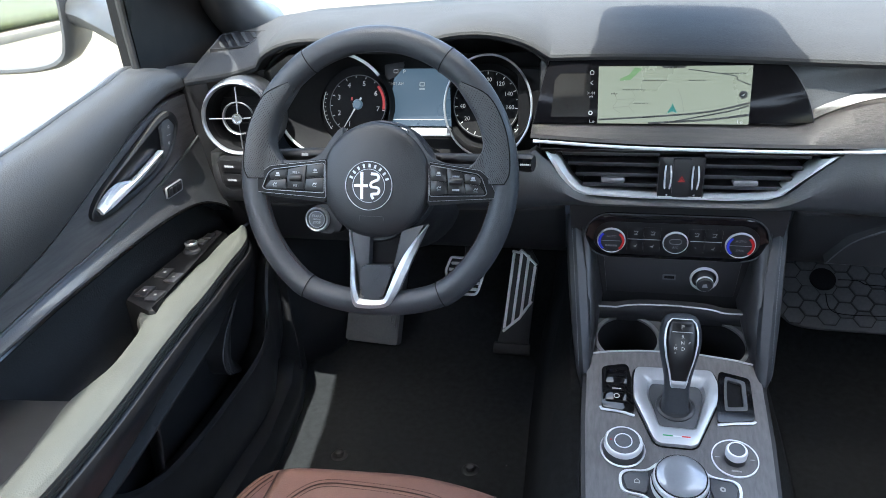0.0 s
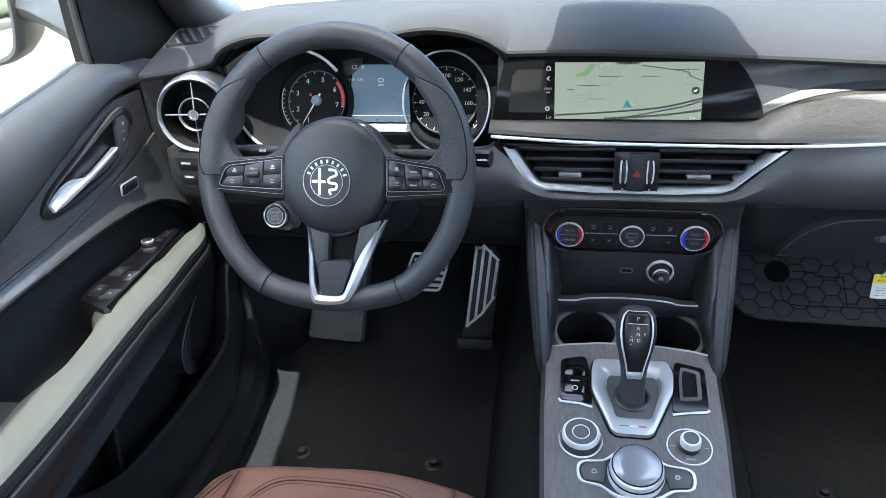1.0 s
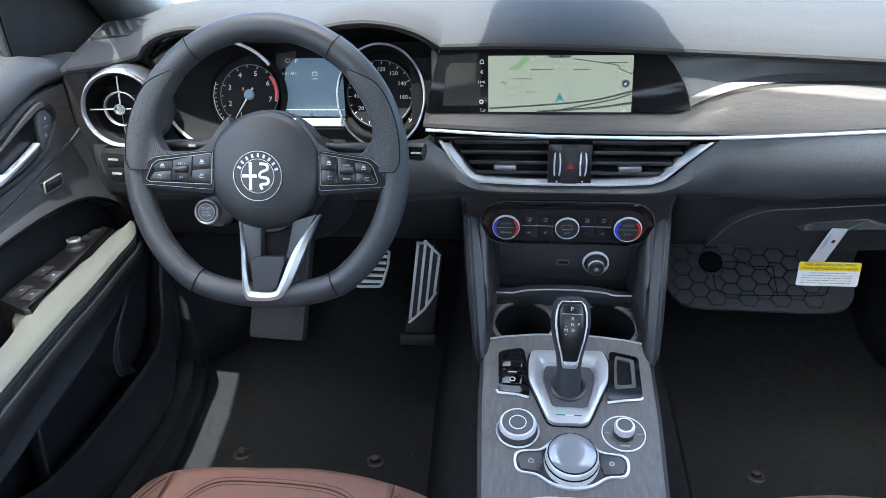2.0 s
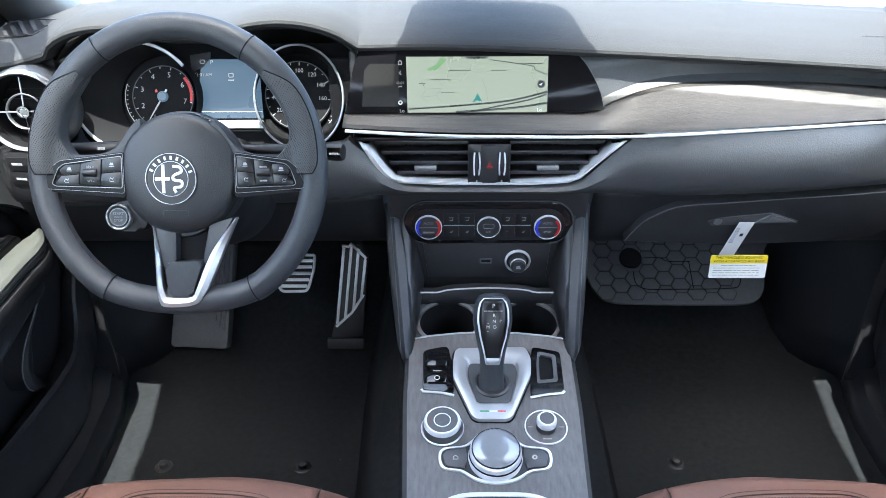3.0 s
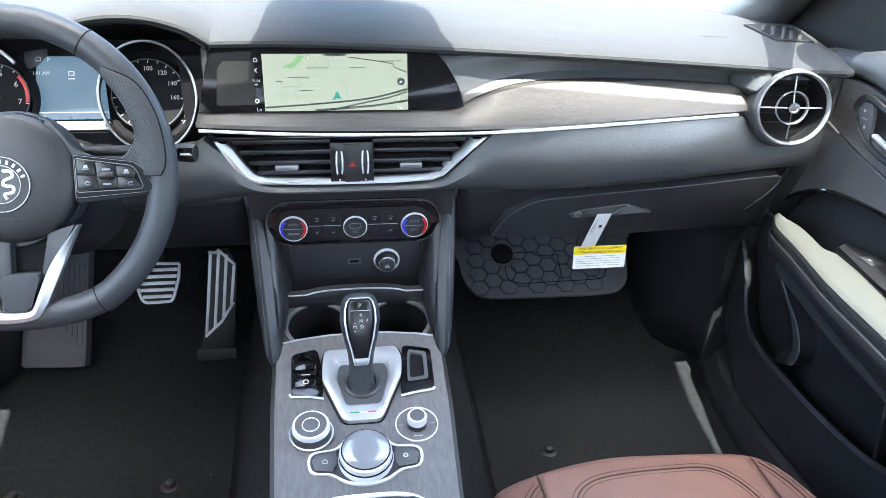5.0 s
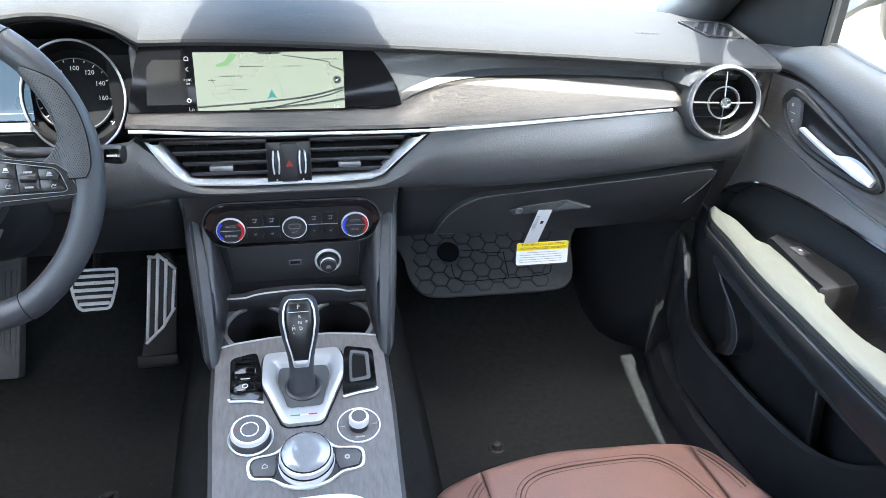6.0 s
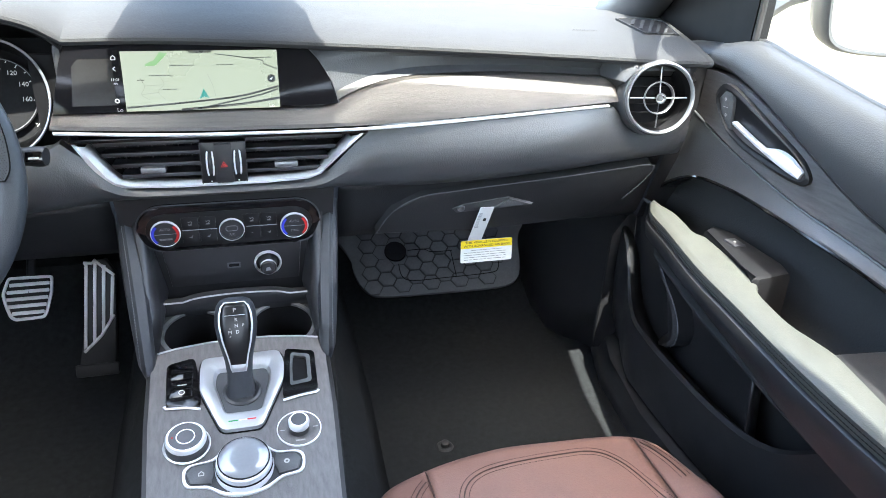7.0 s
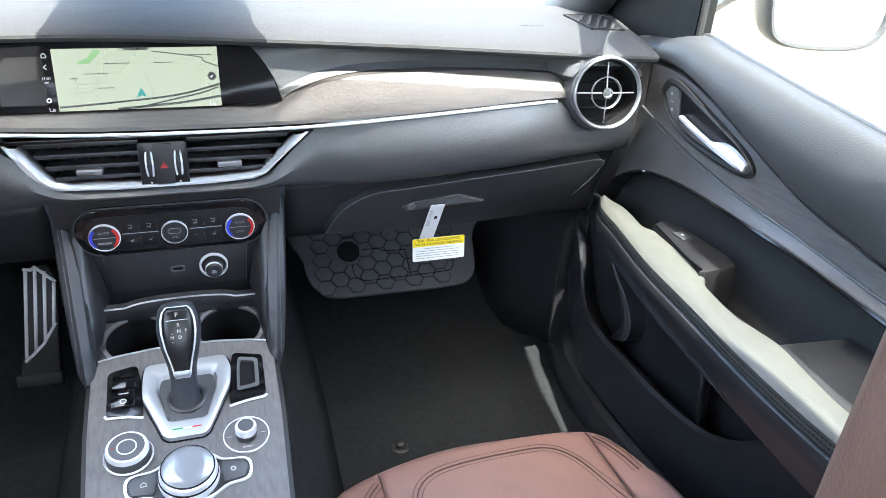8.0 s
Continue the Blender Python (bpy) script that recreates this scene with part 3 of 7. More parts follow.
def build_middle_vents():
    v = thing("middle_air_vents", "twin middle air vents in a chrome U-shaped frame", "air vent")
    m = axes((0, 1.070, 0.64), (1, 0, 0), (0, 0.05, 1))
    out = [(-0.1960, 0.0360), (-0.1777, 0.0058), (-0.1640, -0.0135), (-0.1530, -0.0228), (-0.1360, -0.0295), (-0.06, -0.0326), (0.06, -0.0326), (0.1190, -0.0295), (0.1370, -0.0230), (0.1500, -0.0110), (0.1650, 0.0025), (0.2040, 0.0360)]
    inn = [(-0.1775, 0.0310), (-0.1620, 0.0078), (-0.1495, -0.0102), (-0.1405, -0.0180), (-0.1250, -0.0222), (-0.06, -0.0248), (0.06, -0.0248), (0.1130, -0.0222), (0.1292, -0.0182), (0.1395, -0.0098), (0.1528, 0.0032), (0.1810, 0.0310)]
    b = B()
    rows = []
    for (ox, oy), (ix, iy) in zip(out, inn):
        rows.append([m @ Vector((ox, oy, -0.012)), m @ Vector((ox * 0.995, oy + 0.001, 0.002)), m @ Vector(((ox * 0.45 + ix * 0.55), (oy * 0.45 + iy * 0.55), 0.004)), m @ Vector((ix, iy, -0.004)), m @ Vector((ix, iy, -0.03))])
    loft(b, rows)
    part("chrome_frame", b, CHROME, v, "satin chrome U-shaped frame", (("solid", 0.002),))
    b = B()
    prism(b, [(-0.200, 0.0425), (0.208, 0.0425), (0.206, 0.0365), (-0.198, 0.0365)], -0.03, 0.006, m, bevel=0.002)
    part("top_bar", b, GLOSS, v, "gloss black bar above the slats")
    # near-black plate: the unlit depth behind the slats is in its colour
    b = B()
    prism(b, [(-0.172, 0.0362), (0.173, 0.0362), (0.135, -0.012), (0.122, -0.024), (-0.122, -0.024), (-0.14, -0.012)], -0.048, -0.046, m)
    part("duct", b, DEEP, v)
    for sx in (-1, 1):
        for y, x0 in ((0.0330, 0.170), (0.0178, 0.161), (0.0021, 0.149), (-0.0132, 0.1385)):
            b = B()
            box(b, min(sx * x0, sx * 0.0315), max(sx * x0, sx * 0.0315), y - 0.0042, y + 0.0012, -0.040, -0.007, m, bevel=0.0010)
            part("slat", b, SATIN, v)
            # paler strip paints the highlight along the slat's upper edge
            b = B()
            box(b, min(sx * x0, sx * 0.0315), max(sx * x0, sx * 0.0315), y + 0.0004, y + 0.0014, -0.0085, -0.0062, m)
            part("slat_glint", b, PANEL, v)
        b = B()
        tx = -0.0953 if sx < 0 else 0.0868
        box(b, tx - 0.0168, tx + 0.0168, -0.0095, -0.0008, -0.014, 0.003, m, bevel=0.0025)
        part("slider_tab", b, DARKSTEEL, v, "metallic slider tab")
        for k in range(6):
            b = B()
            x = sx * (0.045 + 0.018 * k)
            box(b, x - 0.0008, x + 0.0008, -0.022, 0.030, -0.046, -0.041, m)
            part("vane", b, SATIN, v)
    b = B()
    prism(b, rrect(0.0630, 0.0600, 0.003), -0.03, 0.0015, m @ pose(-0.0005, 0.0012, 0), bevel=0.002)
    part("switch_block", b, FASCIA, v, "gloss black switch block")
    b = B()
    ring_plate(b, rrect(0.0632, 0.0602, 0.003), rrect(0.0608, 0.0578, 0.002), 0.001, 0.0024, m @ pose(-0.0005, 0.0012, 0))
    part("block_edge", b, SATIN, v)
    b = B()
    prism(b, rrect(0.0245, 0.0560, 0.002), 0.0012, 0.0062, m @ pose(-0.0003, 0.0012, 0), bevel=0.001)
    hz = part("hazard_switch", b, BLACK, v)
    b = B()
    tri_o = [(0.0058 * math.cos(a), 0.0058 * math.sin(a) - 0.001) for a in (math.pi / 2, math.pi * 7 / 6, math.pi * 11 / 6)]
    tri_i = [(0.0042 * math.cos(a), 0.0042 * math.sin(a) - 0.001) for a in (math.pi / 2, math.pi * 7 / 6, math.pi * 11 / 6)]
    ring_plate(b, tri_o, tri_i, 0.0065, 0.0068, m)
    t2 = [(0.0025 * math.cos(a), 0.0025 * math.sin(a) - 0.001) for a in (math.pi / 2, math.pi * 7 / 6, math.pi * 11 / 6)]
    ring_plate(b, t2, [(x * 0.5, (y + 0.001) * 0.5 - 0.001) for x, y in t2], 0.0065, 0.0068, m)
    part("red_triangle", b, REDLIT, hz, "red warning triangle")
    for x in (-0.0188, 0.0188):
        b = B()
        lathe(b, [(0.0, -0.0030), (0.0245, -0.0030), (0.0262, -0.0018), (0.0262, 0.0018), (0.0245, 0.0030), (0, 0.0030)], axes(m @ Vector((x, 0.001, -0.0195)), (0, 1, 0), (0, 0, 1)), 40)
        part("thumbwheel", b, SATIN, v, "dark ribbed thumbwheel with chrome edges")
        for dx in (-0.0044, 0.0044):
            b = B()
            sweep(b, [m @ Vector((x + dx * (0.25 + 0.75 * math.cos(a * 1.25)), 0.001 + 0.0268 * math.sin(a), -0.0195 + 0.0262 * math.cos(a))) for a in np.linspace(-0.85, 0.85, 18)], 0.0013, 6)
            part("chrome_edge", b, CHROME, v)
        b = B()
        lathe(b, [(0.0, 0.0022), (0.0011, 0.0022), (0.0014, 0.0014)], m @ pose(x, -0.0252, 0), 10)
        part("wheel_dot", b, CHROME, v)


def build_round_vent(x, y, z, yaw, label):
    v = thing("round_air_vent", label, "air vent", "round end vents")
    m = axes((x, y, z), (math.cos(yaw), math.sin(yaw), 0), (0, 0.10, 1)) @ Matrix.Scale(0.85, 4)
    b = B()
    lathe(b, [(0.074, -0.060), (0.0730, -0.030), (0.0700, -0.010), (0.0660, 0.0)], m, 56)
    part("barrel", b, PANEL, v, mods=(("solid", 0.003),))
    b = B()
    lathe(b, [(0.0668, -0.010), (0.0665, 0.0), (0.0650, 0.004), (0.0632, 0.005), (0.0612, 0.003), (0.0594, -0.003)], m, 64)
    part("chrome_ring", b, RINGSTEEL, v, "satin chrome ring")
    # cone and duct are near-black so the vent's inside reads as shaded
    b = B()
    lathe(b, [(0.0595, -0.0025), (0.0580, -0.010), (0.0562, -0.018), (0.0555, -0.022)], m, 64)
    part("inner_cone", b, DEEP, v)
    b = B()
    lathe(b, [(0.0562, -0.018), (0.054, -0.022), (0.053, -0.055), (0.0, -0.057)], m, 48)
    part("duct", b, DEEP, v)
    for dy in (-0.032, -0.016, 0.016, 0.032):
        b = B()
        hw = math.sqrt(0.051 ** 2 - dy ** 2)
        box(b, -hw, hw, dy - 0.0007, dy + 0.0007, -0.053, -0.044, m)
        part("slat", b, DEEP, v)
    b = B()
    lathe(b, [(0.0285, -0.010), (0.0300, -0.005), (0.0288, -0.0035), (0.0272, -0.005), (0.0272, -0.012)], m, 40)
    part("inner_ring", b, DARKSTEEL, v)
    for a in range(4):
        b = B()
        r = pose(0, 0, 0, 0, 0, 90 * a)
        sweep(b, [m @ r @ Vector((rr, 0, hh)) for rr, hh in ((0.008, -0.004), (0.028, -0.006), (0.0552, -0.008))], 0.0012, 6)
        part("spoke", b, DARKSTEEL, v)
    b = B()
    lathe(b, [(0.0, 0.001), (0.0055, 0.001), (0.007, 0.003), (0.0098, 0.003), (0.0105, 0.0), (0.009, -0.012), (0.0, -0.014)], m, 32)
    part("knob", b, BRIGHT, v, "bright metal centre knob")


def build_defroster(sx):
    v = thing("defroster_vent", "black slotted side-window defroster vent in the dash top", "air vent", "defroster vents")
    pts = [(sx * x, y) for x, y in ((0.705, 1.292), (0.775, 1.285), (0.788, 1.262), (0.753, 1.153), (0.735, 1.158), (0.697, 1.169))]
    if sx < 0:
        pts = pts[::-1]
    m = axes((0, 0, 0.7960 if sx > 0 else 0.8085), (1, 0, 0), (0, 1, 0.065)) @ pose(0, 0, -0.0715)
    # near-black plate on the pad, painted as the dark openings between slats
    b = B()
    prism(b, pts, 0, 0.0010, m)
    part("grille_bed", b, DEEP, v)
    b = B()
    inn = []
    cx, cy = sum(p[0] for p in pts) / 6, sum(p[1] for p in pts) / 6
    for x, y in pts:
        inn.append((cx + (x - cx) * 0.94, cy + (y - cy) * 0.965))
    ring_plate(b, pts, inn, -0.006, 0.0022, m)
    part("rim", b, PAD, v)
    def place(u, v):
        near = Vector((0.699 + 0.053 * u, 1.170 - 0.014 * u))
        far = Vector((0.707 + 0.072 * u, 1.288 - 0.012 * u))
        p = near + (far - near) * v
        return (sx * p.x, p.y)
    for k in range(6):
        u = -0.42 + 0.25 * k
        lo, hi = max(0.03, (0.03 - u) / 0.8), min(0.97, (0.86 - u) / 0.8)
        b = B()
        a = [place(u + 0.8 * lo, lo), place(u + 0.8 * lo + 0.1, lo), place(u + 0.8 * hi + 0.1, hi), place(u + 0.8 * hi, hi)]
        prism(b, a if sx > 0 else a[::-1], 0.0012, 0.0024, m)
        part("slat", b, PAD, v)


build_dashboard()
build_glovebox()
build_tag()
build_middle_vents()
build_round_vent(0.660, 1.032, 0.7225, -0.12, "round chrome-ringed air vent at the passenger end")
build_round_vent(-0.657, 1.033, 0.7305, 0.12, "round chrome-ringed air vent beside the steering wheel")
build_defroster(1)
build_defroster(-1)


# ---- infotainment screen ----
def build_screen():
    s = thing("infotainment_screen", "wide gloss black screen showing a pale road map", "screen")
    m = axes((0, 1.1, 0.75), (1, 0, 0), (0, 0.28, 1))
    k = math.sqrt(1 + 0.28 ** 2)
    P = lambda x, z: (x, (z - 0.75) * k)
    b = B()
    pts = [P(-0.214, 0.712), P(0.168, 0.716)] + [P(x, z) for x, z in ((0.163, 0.737), (0.154, 0.757), (0.141, 0.778), (0.125, 0.795), (0.112, 0.805))] + [P(-0.19, 0.806), P(-0.200, 0.775), P(-0.208, 0.74)]
    prism(b, pts, -0.02, 0.0, m, bevel=0.001)
    part("glass_panel", b, SCREEN, s)
    b = B()
    prism(b, [P(-0.188, 0.722), P(-0.133, 0.722), P(-0.133, 0.781), P(-0.176, 0.781), P(-0.184, 0.772)], 0.0002, 0.0009, m)
    part("touch_strip", b, SMOKE, s)
    b = B()
    prism(b, [P(-0.121, 0.7135), P(0.084, 0.7135), P(0.0845, 0.7905), P(-0.1225, 0.7905)], 0.0002, 0.0007, m)
    mp = part("map_display", b, MAP, s, "pale green lit road map")
    z = 0.0009

    def poly(nm, pts, mt, h=0.0001):
        b = B()
        prism(b, pts, z - 0.0002, z + h, m)
        return part(nm, b, mt, mp)

    def road(nm, pts, w, mt, h=0.0002):
        pp = smooth_path([(*P(x, y), 0) for x, y in pts], 6)
        b = B()
        L, R = [], []
        for i, p in enumerate(pp):
            t = (pp[min(i + 1, len(pp) - 1)] - pp[max(i - 1, 0)]).normalized()
            nrm = Vector((-t.y, t.x, 0)) * w / 2
            L.append(m @ (p + nrm + Vector((0, 0, z + h))))
            R.append(m @ (p - nrm + Vector((0, 0, z + h))))
        loft(b, [L, R])
        return part(nm, b, mt, mp)

    poly("park", [P(-0.092, 0.771), P(-0.078, 0.772), P(-0.062, 0.787), P(-0.072, 0.789), P(-0.080, 0.779), P(-0.092, 0.774)], MAPGREEN)
    road("main_road", [(-0.120, 0.7185), (-0.04, 0.7235), (0.03, 0.730), (0.084, 0.742)], 0.0026, MAPROAD)
    road("main_road", [(-0.05, 0.7140), (0.02, 0.7185), (0.05, 0.7215), (0.084, 0.7265)], 0.0030, MAPROAD)
    road("main_road", [(-0.025, 0.7150), (0.03, 0.7255), (0.06, 0.7315), (0.0825, 0.7385)], 0.0020, MAPROAD)
    road("lane", [(-0.118, 0.7195), (-0.04, 0.7246), (0.03, 0.7312), (0.084, 0.7434)], 0.0004, MAPLINE, 0.0004)
    road("lane", [(0.0, 0.7165), (0.05, 0.7205), (0.084, 0.7245)], 0.0004, MAPLINE, 0.0004)
    road("side_road", [(0.0, 0.786), (0.03, 0.782), (0.062, 0.777), (0.066, 0.772), (0.084, 0.765)], 0.0012, MAPROAD)
    for pts in ([(-0.10, 0.756), (-0.095, 0.745), (-0.1, 0.735), (-0.09, 0.728)], [(-0.075, 0.758), (-0.07, 0.748), (-0.078, 0.738), (-0.07, 0.728)], [(-0.1, 0.735), (-0.078, 0.737)],
                [(-0.012, 0.76), (-0.006, 0.745), (-0.003, 0.73)], [(-0.095, 0.746), (-0.072, 0.747)]):
        road("street", pts, 0.0008, MAPLINE)
    for x0, x1, y in ((-0.06, -0.028, 0.7715), (0.001, 0.024, 0.7715), (-0.088, -0.058, 0.759), (-0.104, -0.094, 0.7535), (-0.072, -0.052, 0.741), (0.045, 0.076, 0.7805)):
        b = B()
        bars(b, m @ pose(0, 0, z), x0, x1, P(0, y)[1], 0.0011, seed=int(1000 * y))
        part("place_label", b, MAPROAD, mp)
    poly("position_arrow", [P(-0.0255, 0.727), P(-0.0185, 0.7405), P(-0.0115, 0.728), P(-0.0185, 0.7305)], TEAL, 0.0004)
    b = B()
    prism(b, circle(0.0055, 24, 0.0745, P(0, 0.7525)[1]), z, z + 0.0003, m)
    part("map_button", b, MAPROAD, mp)
    b = B()
    prism(b, [P(0.0715, 0.7515), P(0.077, 0.7545), P(0.0745, 0.7505)], z + 0.0003, z + 0.0005, m)
    part("map_button_mark", b, WHITE, mp)
    b = B()
    prism(b, [P(-0.036, 0.7895), P(-0.033, 0.7875), P(-0.006, 0.7875), P(-0.003, 0.7895), P(-0.002, 0.7903), P(-0.037, 0.7903)], z, z + 0.0003, m)
    part("pull_tab", b, MAPROAD, mp)
    b = B()
    sweep(b, smooth_path([m @ Vector((*P(x, z), 0.0012)) for x, z in ((0.168, 0.7165), (0.163, 0.737), (0.154, 0.757), (0.141, 0.778), (0.125, 0.795), (0.114, 0.804))], 4), 0.0006, 6)
    part("edge_line", b, PANEL, s, "fine edge of the screen glass")
    # side icons
    for y, kind in ((0.7825, "home"), (0.7685, "back"), (0.7275, "fan")):
        b = B()
        c = Vector((*P(-0.1315, y), 0.0009))
        if kind == "home":
            ring_plate(b, [(c.x - 0.003, c.y - 0.003), (c.x + 0.003, c.y - 0.003), (c.x + 0.003, c.y + 0.001), (c.x, c.y + 0.0036), (c.x - 0.003, c.y + 0.001)],
                       [(c.x - 0.0021, c.y - 0.0022), (c.x + 0.0021, c.y - 0.0022), (c.x + 0.0021, c.y + 0.0006), (c.x, c.y + 0.0025), (c.x - 0.0021, c.y + 0.0006)], 0.0008, 0.0011, m)
        elif kind == "back":
            prism(b, [(c.x + 0.0015, c.y - 0.0032), (c.x + 0.0022, c.y - 0.0026), (c.x - 0.001, c.y), (c.x + 0.0022, c.y + 0.0026), (c.x + 0.0015, c.y + 0.0032), (c.x - 0.0022, c.y)], 0.0008, 0.0011, m)
        else:
            ring_plate(b, circle(0.0032, 16, c.x, c.y), circle(0.0017, 16, c.x, c.y), 0.0008, 0.0011, m)
        part("icon", b, TELL, s)
    words("11:01", 0.0052, m @ pose(*P(-0.1315, 0.7545), 0.001), TELL, s)
    words("AM", 0.0036, m @ pose(*P(-0.1315, 0.7495), 0.001), TELL, s)
    words("Lo", 0.0075, m @ pose(*P(-0.129, 0.7158), 0.0011), TELL, s)
    words("Lo", 0.0075, m @ pose(*P(0.0725, 0.7163), 0.0014), TELL, s)


build_screen()


# ---- instrument cluster ----
def dial(parent, m, r, name, labels, a0, a1, red=None, needle=None):
    b = B()
    lathe(b, [(0.0, 0.0), (r, 0.0), (r * 1.005, 0.0012), (r * 1.03, 0.0012), (r * 1.03, -0.002)], m, 56)
    g = part(name, b, DEEP, parent, "black gauge face with white numerals")
    b = B()
    ring_plate(b, circle(r * 1.0, 56), circle(r * 0.975, 56), 0.0006, 0.0018, m)
    part("scale_ring", b, FOAM, g)
    n = len(labels)
    for i, tx in enumerate(labels):
        a = radians(a0 + (a1 - a0) * i / (n - 1))
        if tx:
            words(tx, r * 0.24 if len(tx) < 2 else r * 0.175, m @ pose(r * 0.72 * math.cos(a), r * 0.72 * math.sin(a), 0.0005), TELL, g, "numeral")
    b = B()
    for i in range((n - 1) * 2 + 1):
        a = radians(a0 + (a1 - a0) * i / (2 * (n - 1)))
        rr = m @ pose(0, 0, 0, 0, 0, math.degrees(a))
        box(b, r * (0.88 if i % 2 == 0 else 0.91), r * 0.965, -r * 0.012, r * 0.012, 0.0003, 0.0006, rr)
    part("tick_marks", b, TELL, g)
    if red:
        b = B()
        A = np.linspace(radians(red[0]), radians(red[1]), 16)
        loft(b, [[m @ Vector((r * 0.96 * math.cos(a), r * 0.96 * math.sin(a), 0.0009)) for a in A], [m @ Vector((r * 0.87 * math.cos(a), r * 0.87 * math.sin(a), 0.0009)) for a in A]])
        part("red_zone", b, REDLIT, g)
    if needle is not None:
        nd = m @ pose(0, 0, 0, 0, 0, needle)
        b = B()
        prism(b, [(-0.26 * r, -0.03 * r), (0.9 * r, -0.01 * r), (0.9 * r, 0.01 * r), (-0.26 * r, 0.03 * r)], 0.003, 0.0042, nd)
        part("needle", b, TELL, g)
        b = B()
        lathe(b, [(0.0, 0.0065), (0.14 * r, 0.0065), (0.17 * r, 0.004), (0.17 * r, 0.001)], m, 24)
        part("needle_cap", b, BLUELCD, g)
    return g


def build_cluster():
    c = thing("instrument_cluster", "twin-tube instrument cluster with tachometer, display and speedometer", "instrument cluster")
    v = (0, 0.42, 1)
    # face panel; its near-black, like dials and tubes, includes the hood's shade
    m = axes((-0.41, 1.152, 0.722), (1, 0, 0), v)
    b = B()
    prism(b, rrect(0.46, 0.17, 0.06), -0.02, -0.004, m)
    part("face_panel", b, DEEP, c)
    mt = axes((-0.503, 1.150, 0.724), (1, 0, 0), v)
    t = dial(c, mt, 0.048, "tachometer", ["", "1", "2", "3", "4", "5", "6", "7"], 290, -12, red=(42, -10), needle=240)
    b = B()
    prism(b, [(-0.0125, 0.007), (-0.0085, 0.007), (-0.0095, 0.012), (-0.0115, 0.012)], 0.001, 0.0013, mt)
    part("warning_lamp", b, REDLIT, t)
    b = B()
    bars(b, mt @ pose(0, 0, 0.0004), 0.010, 0.032, -0.0365, 0.003, seed=3)
    part("script_mark", b, TELL, t)
    ms = axes((-0.2925, 1.150, 0.726), (1, 0, 0), v)
    s = dial(c, ms, 0.052, "speedometer", ["", "20", "40", "60", "80", "100", "120", "140", "160"], 250, -8)
    b = B()
    prism(b, [(0.056, 0.004), (0.062, 0.004), (0.062, 0.010), (0.056, 0.010)], 0.003, 0.0035, ms)
    part("warning_lamp", b, AMBER, s, "amber warning lamp")
    # fuel and temperature arcs
    for mm, sx, r in ((mt, -1, 0.0585), (ms, 1, 0.064)):
        b = B()
        sweep(b, [mm @ Vector((sx * r * math.cos(a), r * math.sin(a), 0.002)) for a in np.linspace(-0.75, 0.35, 20)], 0.0006, 6)
        part("side_scale", b, TELL, c)
        b = B()
        for a in np.linspace(-0.7, 0.3, 9):
            box(b, r * 0.93, r * 0.97, -0.0006, 0.0006, 0.0016, 0.002, mm @ pose(0, 0, 0, 0, 0, math.degrees(a if sx > 0 else math.pi - a)))
        part("side_ticks", b, TELL, c)
    # tubes and chrome rings, raked away at the top
    for cx, w, h in ((-0.532, 0.094, 0.082), (-0.2845, 0.0665, 0.0765)):
        mr = axes((cx, 1.112, 0.731), (1, 0, 0), (0, 0.22, 1))
        back = (-0.503, 1.147, 0.722) if cx < -0.4 else (-0.2925, 1.147, 0.725)
        mb = axes(back, (1, 0, 0), v)
        b = B()
        n = 56
        r0 = 0.066
        rows = []
        for k in (0, 0.12, 0.5, 1.0):
            row = []
            for i in range(n):
                a = 2 * math.pi * i / n
                p = mr @ Vector((w * math.cos(a), h * math.sin(a), 0))
                q = mb @ Vector((r0 * math.cos(a), r0 * math.sin(a), -0.004))
                row.append(p.lerp(q, k))
            rows.append(row)
        loft(b, rows, close=True)
        part("tube", b, DEEP, c)
        b = B()
        A = [radians(a) for a in (range(150, 335, 5) if cx < -0.4 else range(0, 360, 5))]
        if cx > -0.4:
            sweep(b, [mr @ Vector((w * math.cos(a), h * math.sin(a), 0.001)) for a in A], 0.0018, 8, closed=True, up=(0, -1, 0))
        else:
            sweep(b, [mr @ Vector((w * math.cos(a), h * math.sin(a), 0.001)) for a in A], 0.0024, 8, up=(0, -1, 0))
        # tachometer arc takes the paler chrome, so its bright reflection is in the colour
        part("chrome_ring", b, CHROME if cx < -0.4 else RINGSTEEL, c)
        if cx < -0.4:
            b = B()
            sweep(b, [mr @ Vector((w * math.cos(a), h * math.sin(a), 0.001)) for a in [radians(x) for x in range(35, 86, 5)]], 0.0026, 8, up=(0, -1, 0))
            part("chrome_ring", b, CHROME, c)
    # middle display
    b = B()
    md = axes((-0.397, 1.146, 0.738), (1, 0, 0), v)
    prism(b, [(-0.052, -0.046), (0.052, -0.046), (0.046, 0.03), (0.035, 0.044), (-0.03, 0.044), (-0.044, 0.03)], 0.0, 0.001, md)
    ds = part("display", b, BLUELCD, c, "blue-grey lit middle display")
    b = B()
    prism(b, [(-0.06, 0.05), (-0.058, 0.024), (-0.040, 0.032), (-0.028, 0.046), (-0.028, 0.055)], 0.0012, 0.0016, md)
    part("display_shade", b, SATIN, ds)
    words("11:01 AM", 0.0068, md @ pose(-0.040, 0.020, 0.0018), TELL, ds)
    words("P", 0.0085, md @ pose(-0.027, 0.039, 0.0018), TELL, ds)
    for w, x, y in ((0.008, -0.041, 0.040), (0.0085, 0.0025, 0.0195)):
        b = B()
